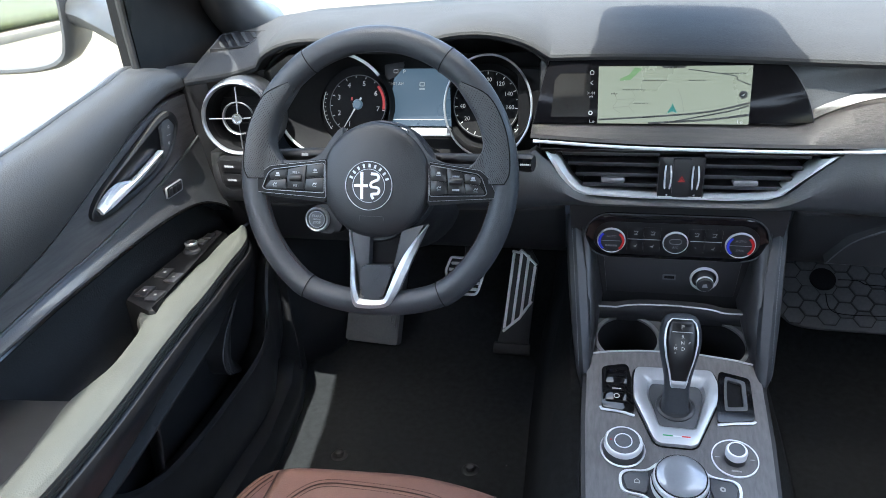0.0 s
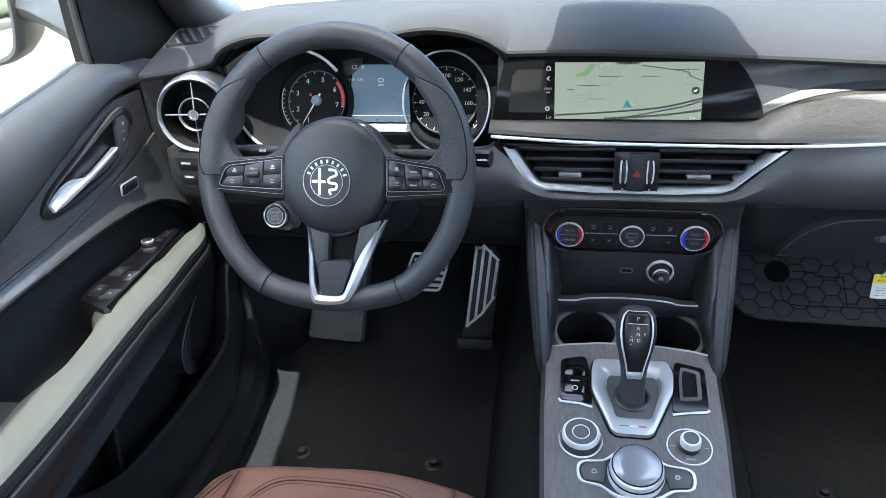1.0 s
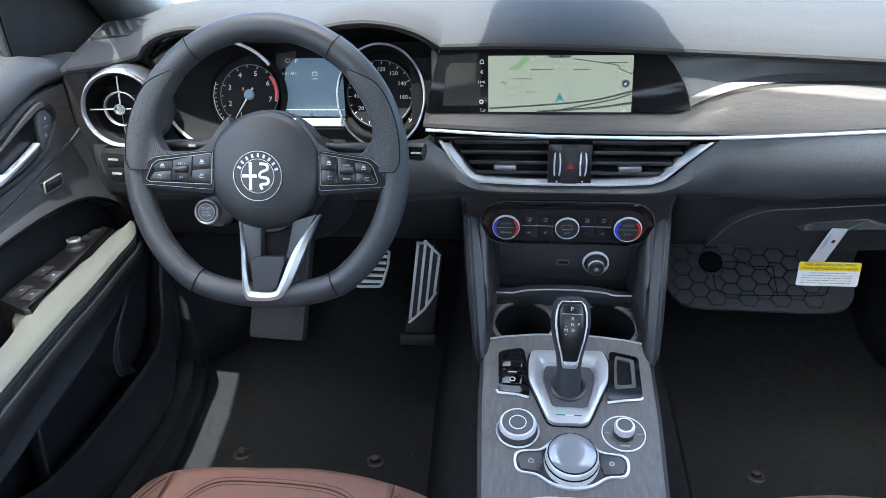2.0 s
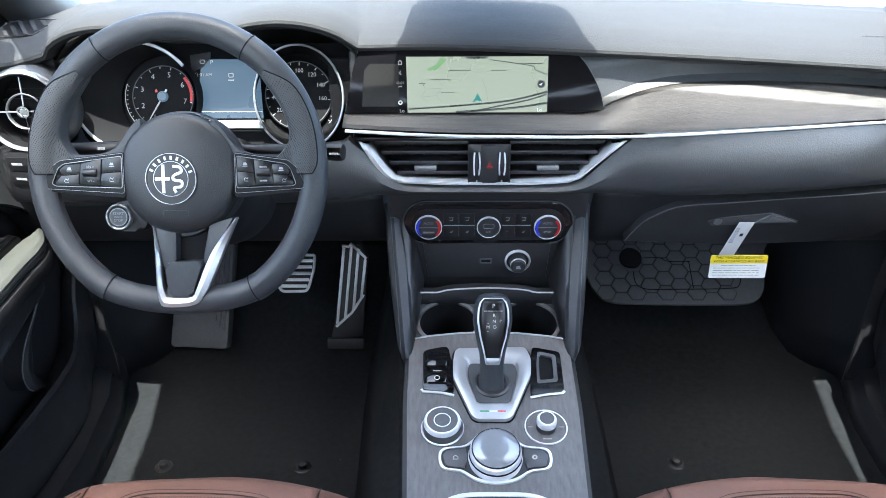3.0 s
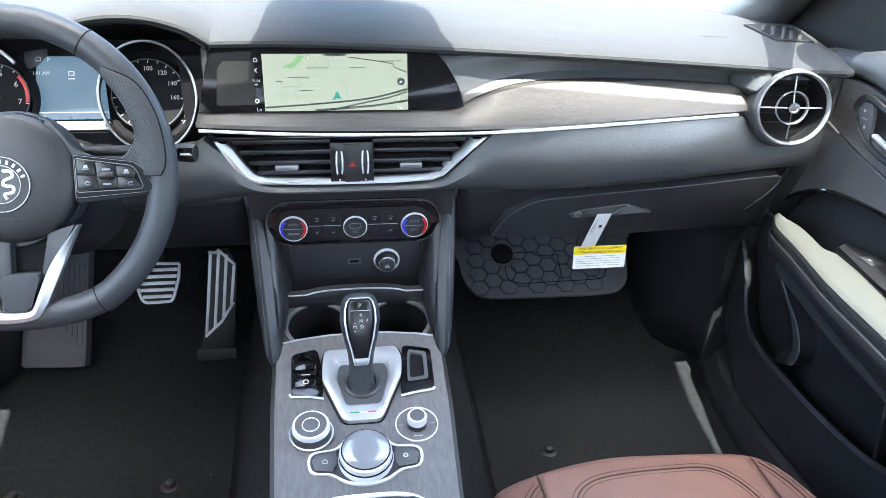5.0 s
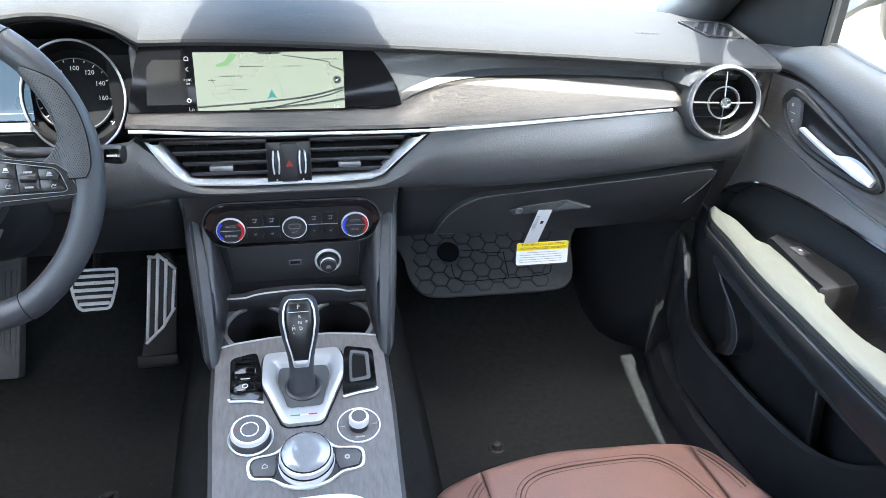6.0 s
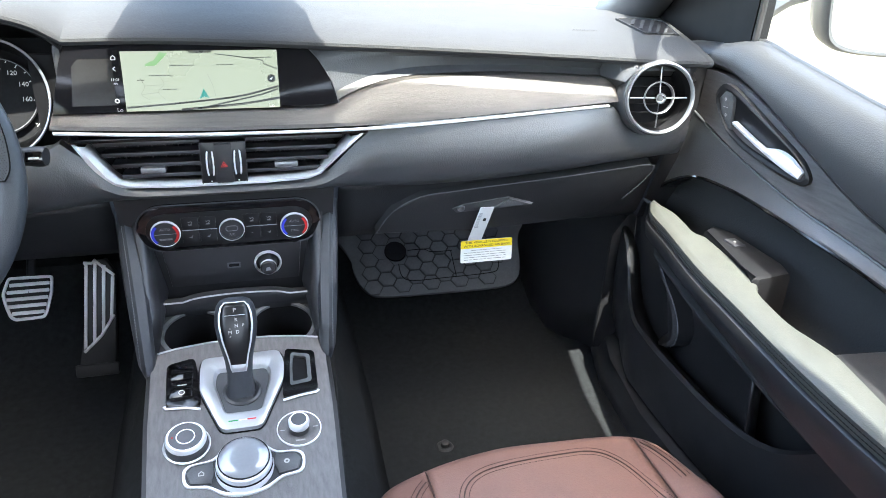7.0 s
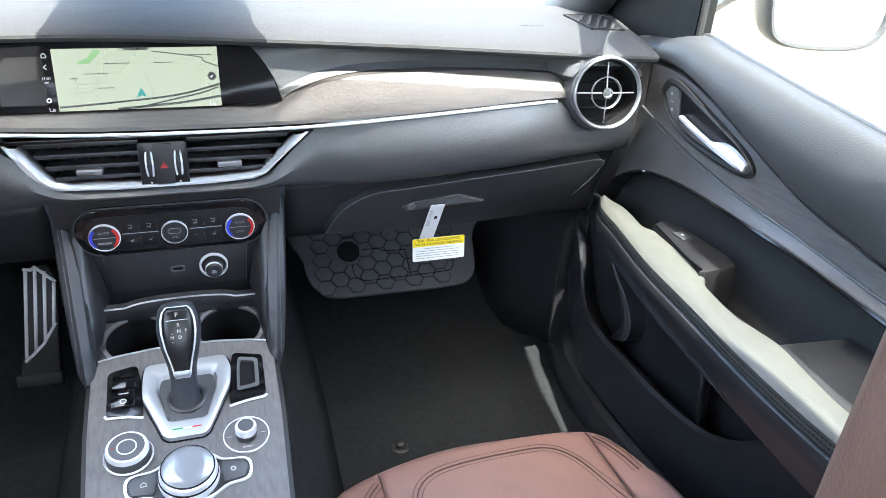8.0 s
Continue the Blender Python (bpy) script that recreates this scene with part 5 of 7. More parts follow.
def build_stack():
    s = thing("centre_stack", "black centre stack with socket and angled leather-trimmed sides", "centre stack")
    b = B()
    prism(b, [(-0.158, hz(0.602)), (-0.150, hz(0.50)), (-0.120, hz(0.41)), (0.120, hz(0.41)), (0.150, hz(0.50)), (0.158, hz(0.602))][::-1], -0.05, -0.006, HM)
    part("body", b, BLACK, s)
    b = B()
    prism(b, [(-0.1025, -0.0365), (-0.0950, -0.103), (0.0975, -0.103), (0.1025, -0.0365)][::-1], -0.012, -0.0045, HM, bevel=0.0015)
    part("socket_panel", b, SATIN, s, "satin black panel with socket")
    m = HM @ pose(-0.001, hz(0.466), -0.0045)
    b = B()
    ring_plate(b, rrect(0.020, 0.0095, 0.001, 3), rrect(0.015, 0.0055, 0.0005, 3), 0.0, 0.0012, m)
    part("usb_frame", b, FOAM, s)
    b = B()
    box(b, -0.0075, 0.0075, -0.0027, 0.0027, 0.0001, 0.0004, m)
    part("usb_slot", b, DEEP, s)
    m = HM @ pose(0.0505, hz(0.4665), -0.0045)
    b = B()
    lathe(b, [(0.0212, -0.002), (0.0210, 0.003), (0.0198, 0.0048), (0.0184, 0.0042), (0.0178, -0.004)], m, 40)
    part("socket_ring", b, CHROME, s, "chrome socket ring")
    b = B()
    lathe(b, [(0.0178, -0.003), (0.0150, -0.001), (0.0125, 0.004), (0.0125, 0.012), (0.012, 0.018), (0.0105, 0.020), (0.0, 0.020)], m, 32)
    lg = part("socket_plug", b, SATIN, s, "round socket plug")
    b = B()
    lathe(b, [(0.0127, 0.0125), (0.0129, 0.0150), (0.0127, 0.0172)], m, 32)
    part("plug_ring", b, CHROME, lg)
    b = B()
    prism(b, [(-0.004, -0.003), (0.004, -0.003), (0.002, 0.003), (-0.003, 0.002)], 0.0201, 0.0207, m)
    part("plug_mark", b, GREYINK, lg)
    # leather-trimmed side bolsters
    for sx in (-1, 1):
        b = B()
        rows = []
        top, bot = Vector((sx * 0.144, 1.112, 0.562)), Vector((sx * 0.1195, 0.945, 0.378))
        for k in np.linspace(0, 1, 14):
            p = top.lerp(bot, k)
            p.y += 0.006 * math.sin(math.pi * k)
            wv = 0.019 + 0.004 * math.sin(math.pi * k) - 0.006 * k
            end = 1 - 0.5 * max(0, (k - 0.93) / 0.07)
            inn, out = p.x - sx * wv * 0.35, p.x + sx * wv * 0.9 * end
            rows.append([(inn, p.y + 0.10 * (1 - 0.5 * k), p.z - 0.06 * (1 - 0.3 * k)), (inn, p.y + 0.004, p.z - 0.003), (inn + sx * 0.003, p.y - 0.001, p.z + 0.001), (p.x + sx * wv * 0.3, p.y - 0.004, p.z + 0.004), (out - sx * 0.003, p.y, p.z), (out, p.y + 0.006, p.z - 0.005), (out - sx * 0.002, p.y + 0.05, p.z - 0.055), (out - sx * 0.012, p.y + 0.13, p.z - 0.16)])
        loft(b, rows)
        part("bolster", b, LEATHER, s, "dark grey leather bolster with a stitched edge", (("solid", 0.003),))
        b = B()
        for k in np.linspace(0.03, 0.96, 58):
            p = top.lerp(bot, k)
            p.y += 0.006 * math.sin(math.pi * k) - 0.0042
            p.z += 0.0046
            p.x += sx * 0.0110
            p.y -= 0.0012
            d = (bot - top).normalized()
            sweep(b, [p - d * 0.0011, p + d * 0.0011], 0.0007, 5)
        tagged(part("stitching", b, GREYTHREAD, s), "row of grey stitches", kind="stuff")
        b = B()
        rows = [[(sx * 0.131, 1.092, 0.58), (sx * 0.141, 1.106, 0.572)], [(sx * 0.116, 1.096, 0.50), (sx * 0.131, 1.06, 0.505)], [(sx * 0.104, 1.10, 0.43), (sx * 0.122, 1.01, 0.435)], [(sx * 0.110, 1.06, 0.405), (sx * 0.116, 0.96, 0.385)]]
        loft(b, rows)
        part("inner_side", b, SATIN, s, "", (("solid", 0.003),))


def build_climate():
    c = thing("climate_panel", "gloss black climate control panel with three ringed knobs", "control panel")
    for (w, h, r, z0, z1, mt, nm) in ((0.264, 0.0745, 0.0365, -0.03, 0.0025, GLOSS, "surround"), (0.240, 0.056, 0.0275, -0.02, 0.0032, FASCIA, "fascia")):
        b = B()
        prism(b, rrect(w, h, r, 8), z0, z1, HM @ pose(0.0005, 0.0040 if nm == "surround" else 0.0015, 0), bevel=0.004 if nm == "surround" else 0.001)
        part(nm, b, mt, c)
    b = B()
    sweep(b, [HM @ Vector((x + 0.0005, y + 0.0040, 0.0006)) for x, y in rrect(0.2655, 0.0755, 0.037, 10)], 0.0012, 6, closed=True, up=HM.to_3x3() @ Vector((0, 0, 1)))
    part("trim_line", b, PANEL, c)
    for i in range(4):
        x0 = (-0.069, -0.044, 0.019, 0.044)[i]
        for y0, y1 in ((0.002, 0.022), (-0.020, 0.0)):
            b = B()
            box(b, x0, x0 + 0.0235, y0, y1, 0.0028, 0.0040, HM, bevel=0.0006)
            k = part("button", b, FASCIA, c)
            b = B()
            cx, cy = x0 + 0.012, (y0 + y1) / 2
            if y0 > 0:
                sweep(b, [HM @ Vector((cx - 0.003 + 0.002 * q, cy + 0.0034 - 0.0012 * (q % 2), 0.0042)) for q in range(4)], 0.00045, 4)
                box(b, cx - 0.0026, cx + 0.0026, cy - 0.0030, cy - 0.0014, 0.0040, 0.0043, HM)
                sweep(b, [HM @ Vector((cx + 0.0034, cy + 0.003, 0.0042)), HM @ Vector((cx + 0.0012, cy - 0.001, 0.0042))], 0.00045, 4)
            elif i != 2:
                prism(b, [(cx - 0.003, cy - 0.001), (cx + 0.001, cy - 0.003), (cx + 0.003, cy + 0.003), (cx + 0.001, cy)], 0.0040, 0.0043, HM)
            else:
                box(b, cx - 0.001, cx + 0.001, cy - 0.0003, cy + 0.0003, 0.0040, 0.0043, HM)
            part("button_mark", b, DIMTELL, k)
    for x0, x1 in ((-0.069, -0.0195), (0.0225, 0.0675)):
        b = B()
        box(b, x0, x1, 0.0007, 0.0013, 0.0032, 0.0043, HM)
        part("divider_line", b, GREYINK, c)
    for x, r, kind in ((-0.0925, 0.0212, "AUTO"), (0.0015, 0.0185, "A/C"), (0.0935, 0.0212, "SYNC")):
        m = HM @ pose(x, -0.002, -0.011)
        b = B()
        lathe(b, [(r * 1.12, -0.003), (r * 1.10, 0.003), (r, 0.008), (r, 0.016), (r * 0.96, 0.0175), (r * 0.86, 0.0175), (r * 0.85, 0.016)], m, 48)
        kb = part("knob", b, SATIN, c, "ringed rotary knob")
        b = B()
        lathe(b, [(r * 1.005, 0.013), (r * 1.005, 0.0165), (r * 0.975, 0.0183), (r * 0.935, 0.0183), (r * 0.92, 0.016)], m, 48)
        part("knob_ring", b, CHROME, kb)
        b = B()
        lathe(b, [(r * 0.93, 0.0165), (r * 0.5, 0.0170), (0.0, 0.0172)], m, 48)
        part("knob_face", b, SATIN, kb)
        if kind != "A/C":
            for a0, a1, mt in ((132, 228, BLUE), (-48, 48, RED)):
                A = [radians(a) for a in np.linspace(a0, a1, 16)]
                b = B()
                loft(b, [[m @ Vector((r * 0.92 * math.cos(a), r * 0.92 * math.sin(a), 0.0189)) for a in A], [m @ Vector((r * 0.74 * math.cos(a), r * 0.74 * math.sin(a), 0.0189)) for a in A]])
                part("colour_arc", b, mt, kb)
            words("AUTO", 0.0054, m @ pose(0, r * 0.36, 0.0175), DIMTELL, kb)
            if kind == "SYNC":
                words("SYNC", 0.0046, m @ pose(0, -r * 0.38, 0.0175), DIMTELL, kb)
            else:
                b = B()
                bars(b, m @ pose(0, 0, 0.0174), -0.009, 0.009, -r * 0.4, 0.003, seed=2)
                part("knob_mark", b, DIMTELL, kb)
            b = B()
            box(b, -r * 0.72, r * 0.72, -0.0003, 0.0003, 0.0172, 0.0175, m)
            part("knob_line", b, GREYINK, kb)
        else:
            words("A/C", 0.0052, m @ pose(0, -r * 0.42, 0.0175), DIMTELL, kb)
            b = B()
            ring_plate(b, [(x2, y2 + 0.0025) for x2, y2 in rrect(0.018, 0.009, 0.004, 4)], [(x2, y2 + 0.0025) for x2, y2 in rrect(0.0164, 0.0074, 0.0034, 4)], 0.0172, 0.0176, m)
            part("knob_mark", b, DIMTELL, kb)


build_stack()
build_climate()

# ---- console ----
CM = axes((0, 0.975, 0.392), (1, 0, 0), (0, 1, 0.23))
CK = math.sqrt(1 + 0.23 ** 2)


def cv(y):
    return (y - 0.975) * CK


def build_console():
    c = thing("centre_console", "centre console with grey wood plate and twin cup holders", "console")
    b = B()
    left = [(-0.1205, cv(0.975)), (-0.118, cv(0.85)), (-0.1115, cv(0.72)), (-0.104, cv(0.55)), (-0.098, cv(0.3))]
    pts = left + [(-x, y) for x, y in left[::-1]] + [(0.09, cv(0.983)), (0.045, cv(0.989)), (0.0, cv(0.991)), (-0.045, cv(0.989)), (-0.09, cv(0.983))]
    prism(b, pts, -0.02, 0.0, CM, bevel=0.002)
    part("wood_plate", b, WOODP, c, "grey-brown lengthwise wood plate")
    b = B()
    pts2 = [(x * 1.05, y) for x, y in left] + [(-x * 1.05, y) for x, y in left[::-1]]
    prism(b, pts2, -0.30, -0.004, CM, bevel=0.004)
    part("body", b, BLACK, c)
    b = B()
    sweep(b, [CM @ Vector((x, y + 0.001, 0.0005)) for x, y in [(-0.118, cv(0.976)), (-0.09, cv(0.983)), (-0.045, cv(0.989)), (0, cv(0.991)), (0.045, cv(0.989)), (0.09, cv(0.983)), (0.118, cv(0.976))]], 0.0014, 6)
    part("edge_line", b, STEEL, c)
    # cup holder tray
    m = axes((0, 1.027, 0.3955), (1, 0, 0), (0, 1, 0.2))
    b = B()
    cups = [circle(0.0445, 40, -0.062, -0.004, 0.047), circle(0.0445, 40, 0.064, -0.004, 0.047)]
    # tray skin as two rings joined to the rim
    for cup, x0, x1 in ((cups[0], -0.118, 0.0), (cups[1], 0.0, 0.118)):
        n = len(cup)
        cx = sum(p[0] for p in cup) / n
        cy = sum(p[1] for p in cup) / n
        outer = []
        for px, py in cup:
            dx, dy = px - cx, py - cy
            k = 1e9
            for lim, d in ((x0 - cx, dx), (x1 - cx, dx), (-0.058 - cy, dy), (0.050 - cy, dy)):
                if d * lim > 0 and abs(d) > 1e-9:
                    k = min(k, lim / d)
            outer.append((cx + dx * k, cy + dy * k))
        rows = [[m @ Vector((x, y, 0)) for x, y in outer], [m @ Vector((cx + (x - cx) * 1.06, cy + (y - cy) * 1.06, 0.0015)) for x, y in cup], [m @ Vector((x, y, -0.001)) for x, y in cup]]
        loft(b, rows, close=True)
    part("cup_tray", b, PANEL, c, "satin black tray with two round cup holders")
    for cup in cups:
        b = B()
        n = len(cup)
        cx, cy = sum(p[0] for p in cup) / n, sum(p[1] for p in cup) / n
        ring_plate(b, [(cx + (x - cx) * 1.13, cy + (y - cy) * 1.13) for x, y in cup], [(cx + (x - cx) * 1.0, cy + (y - cy) * 1.0) for x, y in cup], -0.004, 0.0028, m)
        part("cup_rim", b, DARKSTEEL, c)
        # shade inside the cup is put into the well's near-black colour
        b = B()
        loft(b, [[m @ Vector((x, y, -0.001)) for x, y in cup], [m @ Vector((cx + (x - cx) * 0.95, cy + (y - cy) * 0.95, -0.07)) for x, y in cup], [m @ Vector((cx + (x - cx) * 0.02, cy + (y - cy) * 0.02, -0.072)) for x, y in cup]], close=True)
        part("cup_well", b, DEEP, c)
    for x, y in ((-0.018, -0.034), (0.018, 0.03)):
        b = B()
        box(b, x - 0.004, x + 0.004, y - 0.01, y + 0.01, -0.012, -0.002, m, bevel=0.002)
        part("cup_grip", b, RUBBER, c)
    # roller lid edge in front of the cups
    b = B()
    rows = []
    for x in np.linspace(-0.115, 0.116, 28):
        bow = 0.016 * max(0, 1 - (x / 0.075) ** 2) ** 0.5 if abs(x) < 0.075 else 0
        top = 0.4265 + 0.5 * bow
        rows.append([(x, 1.066, 0.402), (x, 1.063, top - 0.004), (x, 1.0645, top), (x, 1.070, top + 0.0015), (x, 1.079, top + 0.001), (x, 1.082, top - 0.004)])
    loft(b, rows)
    part("roller_lid", b, SATIN, c, "arched satin black roller lid edge", (("solid", 0.003),))
    b = B()
    sweep(b, [(x, 1.0635, 0.4268 + 0.5 * (0.016 * max(0, 1 - (x / 0.075) ** 2) ** 0.5 if abs(x) < 0.075 else 0)) for x in np.linspace(-0.115, 0.116, 40)], 0.0013, 6)
    part("lid_line", b, STEEL, c)
    # chrome edge of the storage opening towards the armrest
    b = B()
    sweep(b, [CM @ Vector((x, cv(0.7165) - 0.004 * (x / 0.05) ** 4, 0.001)) for x in np.linspace(-0.062, 0.068, 20)], 0.0035, 8, flat=0.6)
    part("chrome_arc", b, CHROME, c)
    b = B()
    prism(b, rrect(0.15, 0.20, 0.02, 5, 0.0, cv(0.61)), 0.0005, 0.006, CM, bevel=0.003)
    part("storage_lid", b, SATIN, c)


def build_gear_selector():
    g = thing("gear_selector", "gear selector with black and silver grip in a silver surround", "gear selector")
    hexa = [(-0.0507, cv(0.9535)), (0.0537, cv(0.9565)), (0.0602, cv(0.934)), (0.0574, cv(0.902)), (0.0262, cv(0.829)), (0.0190, cv(0.824)), (-0.0215, cv(0.824)), (-0.0289, cv(0.8295)), (-0.0548, cv(0.8975)), (-0.0541, cv(0.936))]
    hexi = [(-0.0293, cv(0.9265)), (0.0340, cv(0.9265)), (0.0378, cv(0.915)), (0.0375, cv(0.9032)), (0.0252, cv(0.8565)), (0.0200, cv(0.8540)), (-0.0170, cv(0.8540)), (-0.0215, cv(0.8565)), (-0.0335, cv(0.9030)), (-0.0325, cv(0.918))]
    hexa, hexi = round_poly(hexa, 0.008), round_poly(hexi, 0.006)
    b = B()
    rows = []
    for z, k in ((0.0005, 0.0), (0.007, 0.03), (0.0085, 0.35), (0.007, 0.85), (0.003, 1.0), (-0.004, 1.0)):
        rows.append([CM @ Vector((o[0] + (i[0] - o[0]) * k, o[1] + (i[1] - o[1]) * k, z)) for o, i in zip(hexa, hexi)])
    loft(b, rows, close=True)
    part("surround", b, STEEL, g, "satin silver six-sided surround")
    b = B()
    prism(b, [(x * 1.05, y - 0.001 if y < -0.1 else y + 0.001) for x, y in hexa][::-1], 0.0, 0.0016, CM)
    part("shadow_line", b, DEEP, g)
    b = B()
    prism(b, hexi[::-1], -0.012, 0.0028, CM)
    part("well", b, PANEL, g)
    b = B()
    lathe(b, [(0.026, 0.002), (0.0255, 0.0045), (0.022, 0.0055), (0.019, 0.010)], CM @ pose(0.001, cv(0.889), 0), 32)
    part("collar", b, SATIN, g)
    # flag enamel in three colours
    for x0, x1, mt in ((-0.0180, -0.0050, GREEN), (-0.0050, 0.0060, PAPER), (0.0060, 0.0175, RED)):
        b = B()
        box(b, x0, x1, cv(0.8335), cv(0.8378), 0.0070, 0.0084, CM, bevel=0.0004)
        part("enamel_stripe", b, mt, g)
    # grip: waisted stem swelling to a rounded head
    base, top = Vector((0.0, 0.884, 0.374)), Vector((0.001, 0.925, 0.500))
    ax = (top - base).normalized()
    sd = Vector((1, 0, 0))
    fr = ax.cross(sd).normalized()  # towards the front of the car
    if fr.y > 0:
        fr = -fr
    prof = [(0.0, 0.0185, 0.018), (0.12, 0.0175, 0.017), (0.25, 0.0165, 0.016), (0.38, 0.0180, 0.017), (0.50, 0.0215, 0.019), (0.62, 0.0252, 0.0205), (0.74, 0.0275, 0.0210), (0.86, 0.0265, 0.0205), (0.93, 0.0240, 0.018), (0.975, 0.0195, 0.013), (0.995, 0.013, 0.008), (1.0, 0.006, 0.004)]
    L = (top - base).length
    rows = []
    for k, a, c2 in prof:
        p = base + ax * L * k + Vector((0, -0.006 * math.sin(math.pi * k), 0))
        rows.append([p + sd * a * math.copysign(abs(math.cos(t)) ** 0.8, math.cos(t)) + fr * c2 * math.copysign(abs(math.sin(t)) ** 0.8, math.sin(t)) for t in np.linspace(0, 2 * math.pi, 33)[:-1]])
    b = B()
    loft(b, rows, close=True, cap=True)
    part("grip", b, LEATHER, g, "dark grey leather grip")

    def on(k, u, h):
        a = np.interp(k, [q[0] for q in prof], [q[1] for q in prof])
        c2 = np.interp(k, [q[0] for q in prof], [q[2] for q in prof])
        s = max(-1, min(1, u / a))
        p = base + ax * L * k + Vector((0, -0.006 * math.sin(math.pi * k), 0))
        return p + sd * u + fr * (c2 * max(0.0, 1 - abs(s) ** 2.5) ** 0.4 + h)

    def shield(scale, ks):
        out = []
        for k in ks:
            w = np.interp(k, (0.30, 0.36, 0.45, 0.6, 0.75, 0.86, 0.93, 0.96), (0.0085, 0.0095, 0.0118, 0.0170, 0.0202, 0.0196, 0.0168, 0.0130)) * scale
            out.append((k, w))
        return out
    ks = np.linspace(0.30, 0.96, 22)
    b = B()
    loft(b, [[on(k, u * w, 0.0012) for u in np.linspace(-1, 1, 9)] for k, w in shield(0.92, ks)])
    part("gloss_shield", b, FASCIA, g, "gloss black shield with gear letters", (("solid", 0.002),))
    b = B()
    edge = [on(k, -w, 0.001) for k, w in shield(1.0, ks)] + [on(k, w, 0.001) for k, w in shield(1.0, ks)[::-1]]
    sweep(b, edge, 0.0019, 8, closed=True, up=fr)
    part("silver_edge", b, CHROME, g, "silver edge round the shield")
    b = B()
    loft(b, [[on(k, u * w, 0.0022) for u in np.linspace(-1, 1, 5)] for k, w in ((0.30, 0.0085), (0.37, 0.0098))])
    part("silver_foot", b, STEEL, g, "", (("solid", 0.002),))
    mq = axes(on(0.72, 0, 0.0035), (1, 0, 0), ax)
    for tx, x, y, s in (("P", 0.0, 0.0265, 0.008), ("R", 0.001, 0.0135, 0.0062), ("N", 0.001, 0.0055, 0.0062), ("D", 0.002, -0.0025, 0.0062), ("M", -0.0075, -0.0025, 0.0062), ("P", 0.0095, 0.0058, 0.0052), ("+", -0.0075, -0.0085, 0.005), ("-", -0.0075, 0.003, 0.006)):
        words(tx, s, mq @ pose(x, y, 0.0), TELL, g, "gear_letter")
    b = B()
    box(b, -0.013, 0.013, 0.0195, 0.0202, -0.0005, 0.0002, mq)
    part("letter_line", b, STEEL, g)


def build_console_controls():
    # park brake switch
    p = thing("park_brake_switch", "gloss black park brake switch in a chrome-edged pocket", "switch")
    o = [(-0.0985, cv(0.952)), (-0.062, cv(0.961)), (-0.0555, cv(0.925)), (-0.053, cv(0.872)), (-0.097, cv(0.879))]
    o = round_poly(o, 0.007)
    b = B()
    prism(b, o[::-1], 0.0, 0.003, CM, bevel=0.001)
    part("pocket", b, GLOSS, p)
    for y0, y1, nm in ((0.922, 0.950, "blank_key"), (0.889, 0.918, "brake_key")):
        b = B()
        box(b, -0.092, -0.063, cv(y0), cv(y1), 0.002, 0.006 if nm == "brake_key" else 0.004, CM, bevel=0.0015)
        k = part(nm, b, GLOSS, p)
        if nm == "brake_key":
            b = B()
            ring_plate(b, circle(0.0042, 20, -0.077, cv(0.897)), circle(0.0030, 20, -0.077, cv(0.897)), 0.006, 0.0063, CM)
            bars(b, CM @ pose(0, 0, 0.006), -0.083, -0.071, cv(0.910), 0.002, seed=4)
            part("key_mark", b, TELL, k)
    b = B()
    sweep(b, [CM @ Vector((x, y, 0.002)) for x, y in ((-0.0985, cv(0.8795)), (-0.097, cv(0.8755)), (-0.07, cv(0.8735)), (-0.053, cv(0.8685)))], 0.0022, 8, flat=0.6)
    part("chrome_edge", b, CHROME, p)
    # key pocket
    q = thing("key_pocket", "chrome-edged pocket for the key beside the selector", "pocket")
    o = [(0.0635, cv(0.958)), (0.1035, cv(0.948)), (0.1015, cv(0.876)), (0.0535, cv(0.868)), (0.058, cv(0.925))]
    i = [(0.0705, cv(0.949)), (0.0965, cv(0.942)), (0.0945, cv(0.891)), (0.0645, cv(0.8875)), (0.067, cv(0.925))]
    o, i = round_poly(o, 0.007), round_poly(i, 0.005)
    b = B()
    ring_plate(b, o, i, 0.0, 0.0045, CM)
    part("rim", b, GLOSS, q)
    # flat near-black floor on the plate, painted as the pocket's shaded depth
    b = B()
    prism(b, i[::-1], 0.0, 0.0008, CM)
    part("tray", b, DEEP, q)
    b = B()
    ic = (sum(x for x, y in i) / len(i), sum(y for x, y in i) / len(i))
    ring_plate(b, i, [(ic[0] + (x - ic[0]) * 0.70, ic[1] + (y - ic[1]) * 0.80) for x, y in i], 0.0008, 0.0050, CM)
    part("inner_frame", b, FOAM, q, "dark grey inner frame of the pocket")
    b = B()
    sweep(b, [CM @ Vector((x, y, 0.002)) for x, y in ((0.102, cv(0.8765)), (0.099, cv(0.8735)), (0.075, cv(0.8705)), (0.0535, cv(0.8655)))], 0.0022, 8, flat=0.6)
    part("chrome_edge", b, CHROME, q)
    # drive mode knob
    k = thing("drive_mode_knob", "round drive mode knob with chrome rings on the wood plate", "knob")
    m = CM @ pose(-0.0685, cv(0.8135), 0)
    b = B()
    lathe(b, [(0.0, 0.0012), (0.0285, 0.0012), (0.029, 0.0025), (0.0275, 0.004), (0.0265, 0.002)], m, 48)
    part("base_ring", b, CHROME, k)
    b = B()
    lathe(b, [(0.026, 0.001), (0.0255, 0.010), (0.0235, 0.017), (0.022, 0.018)], m, 48)
    part("skirt", b, PANEL, k, "black knob skirt")
    b = B()
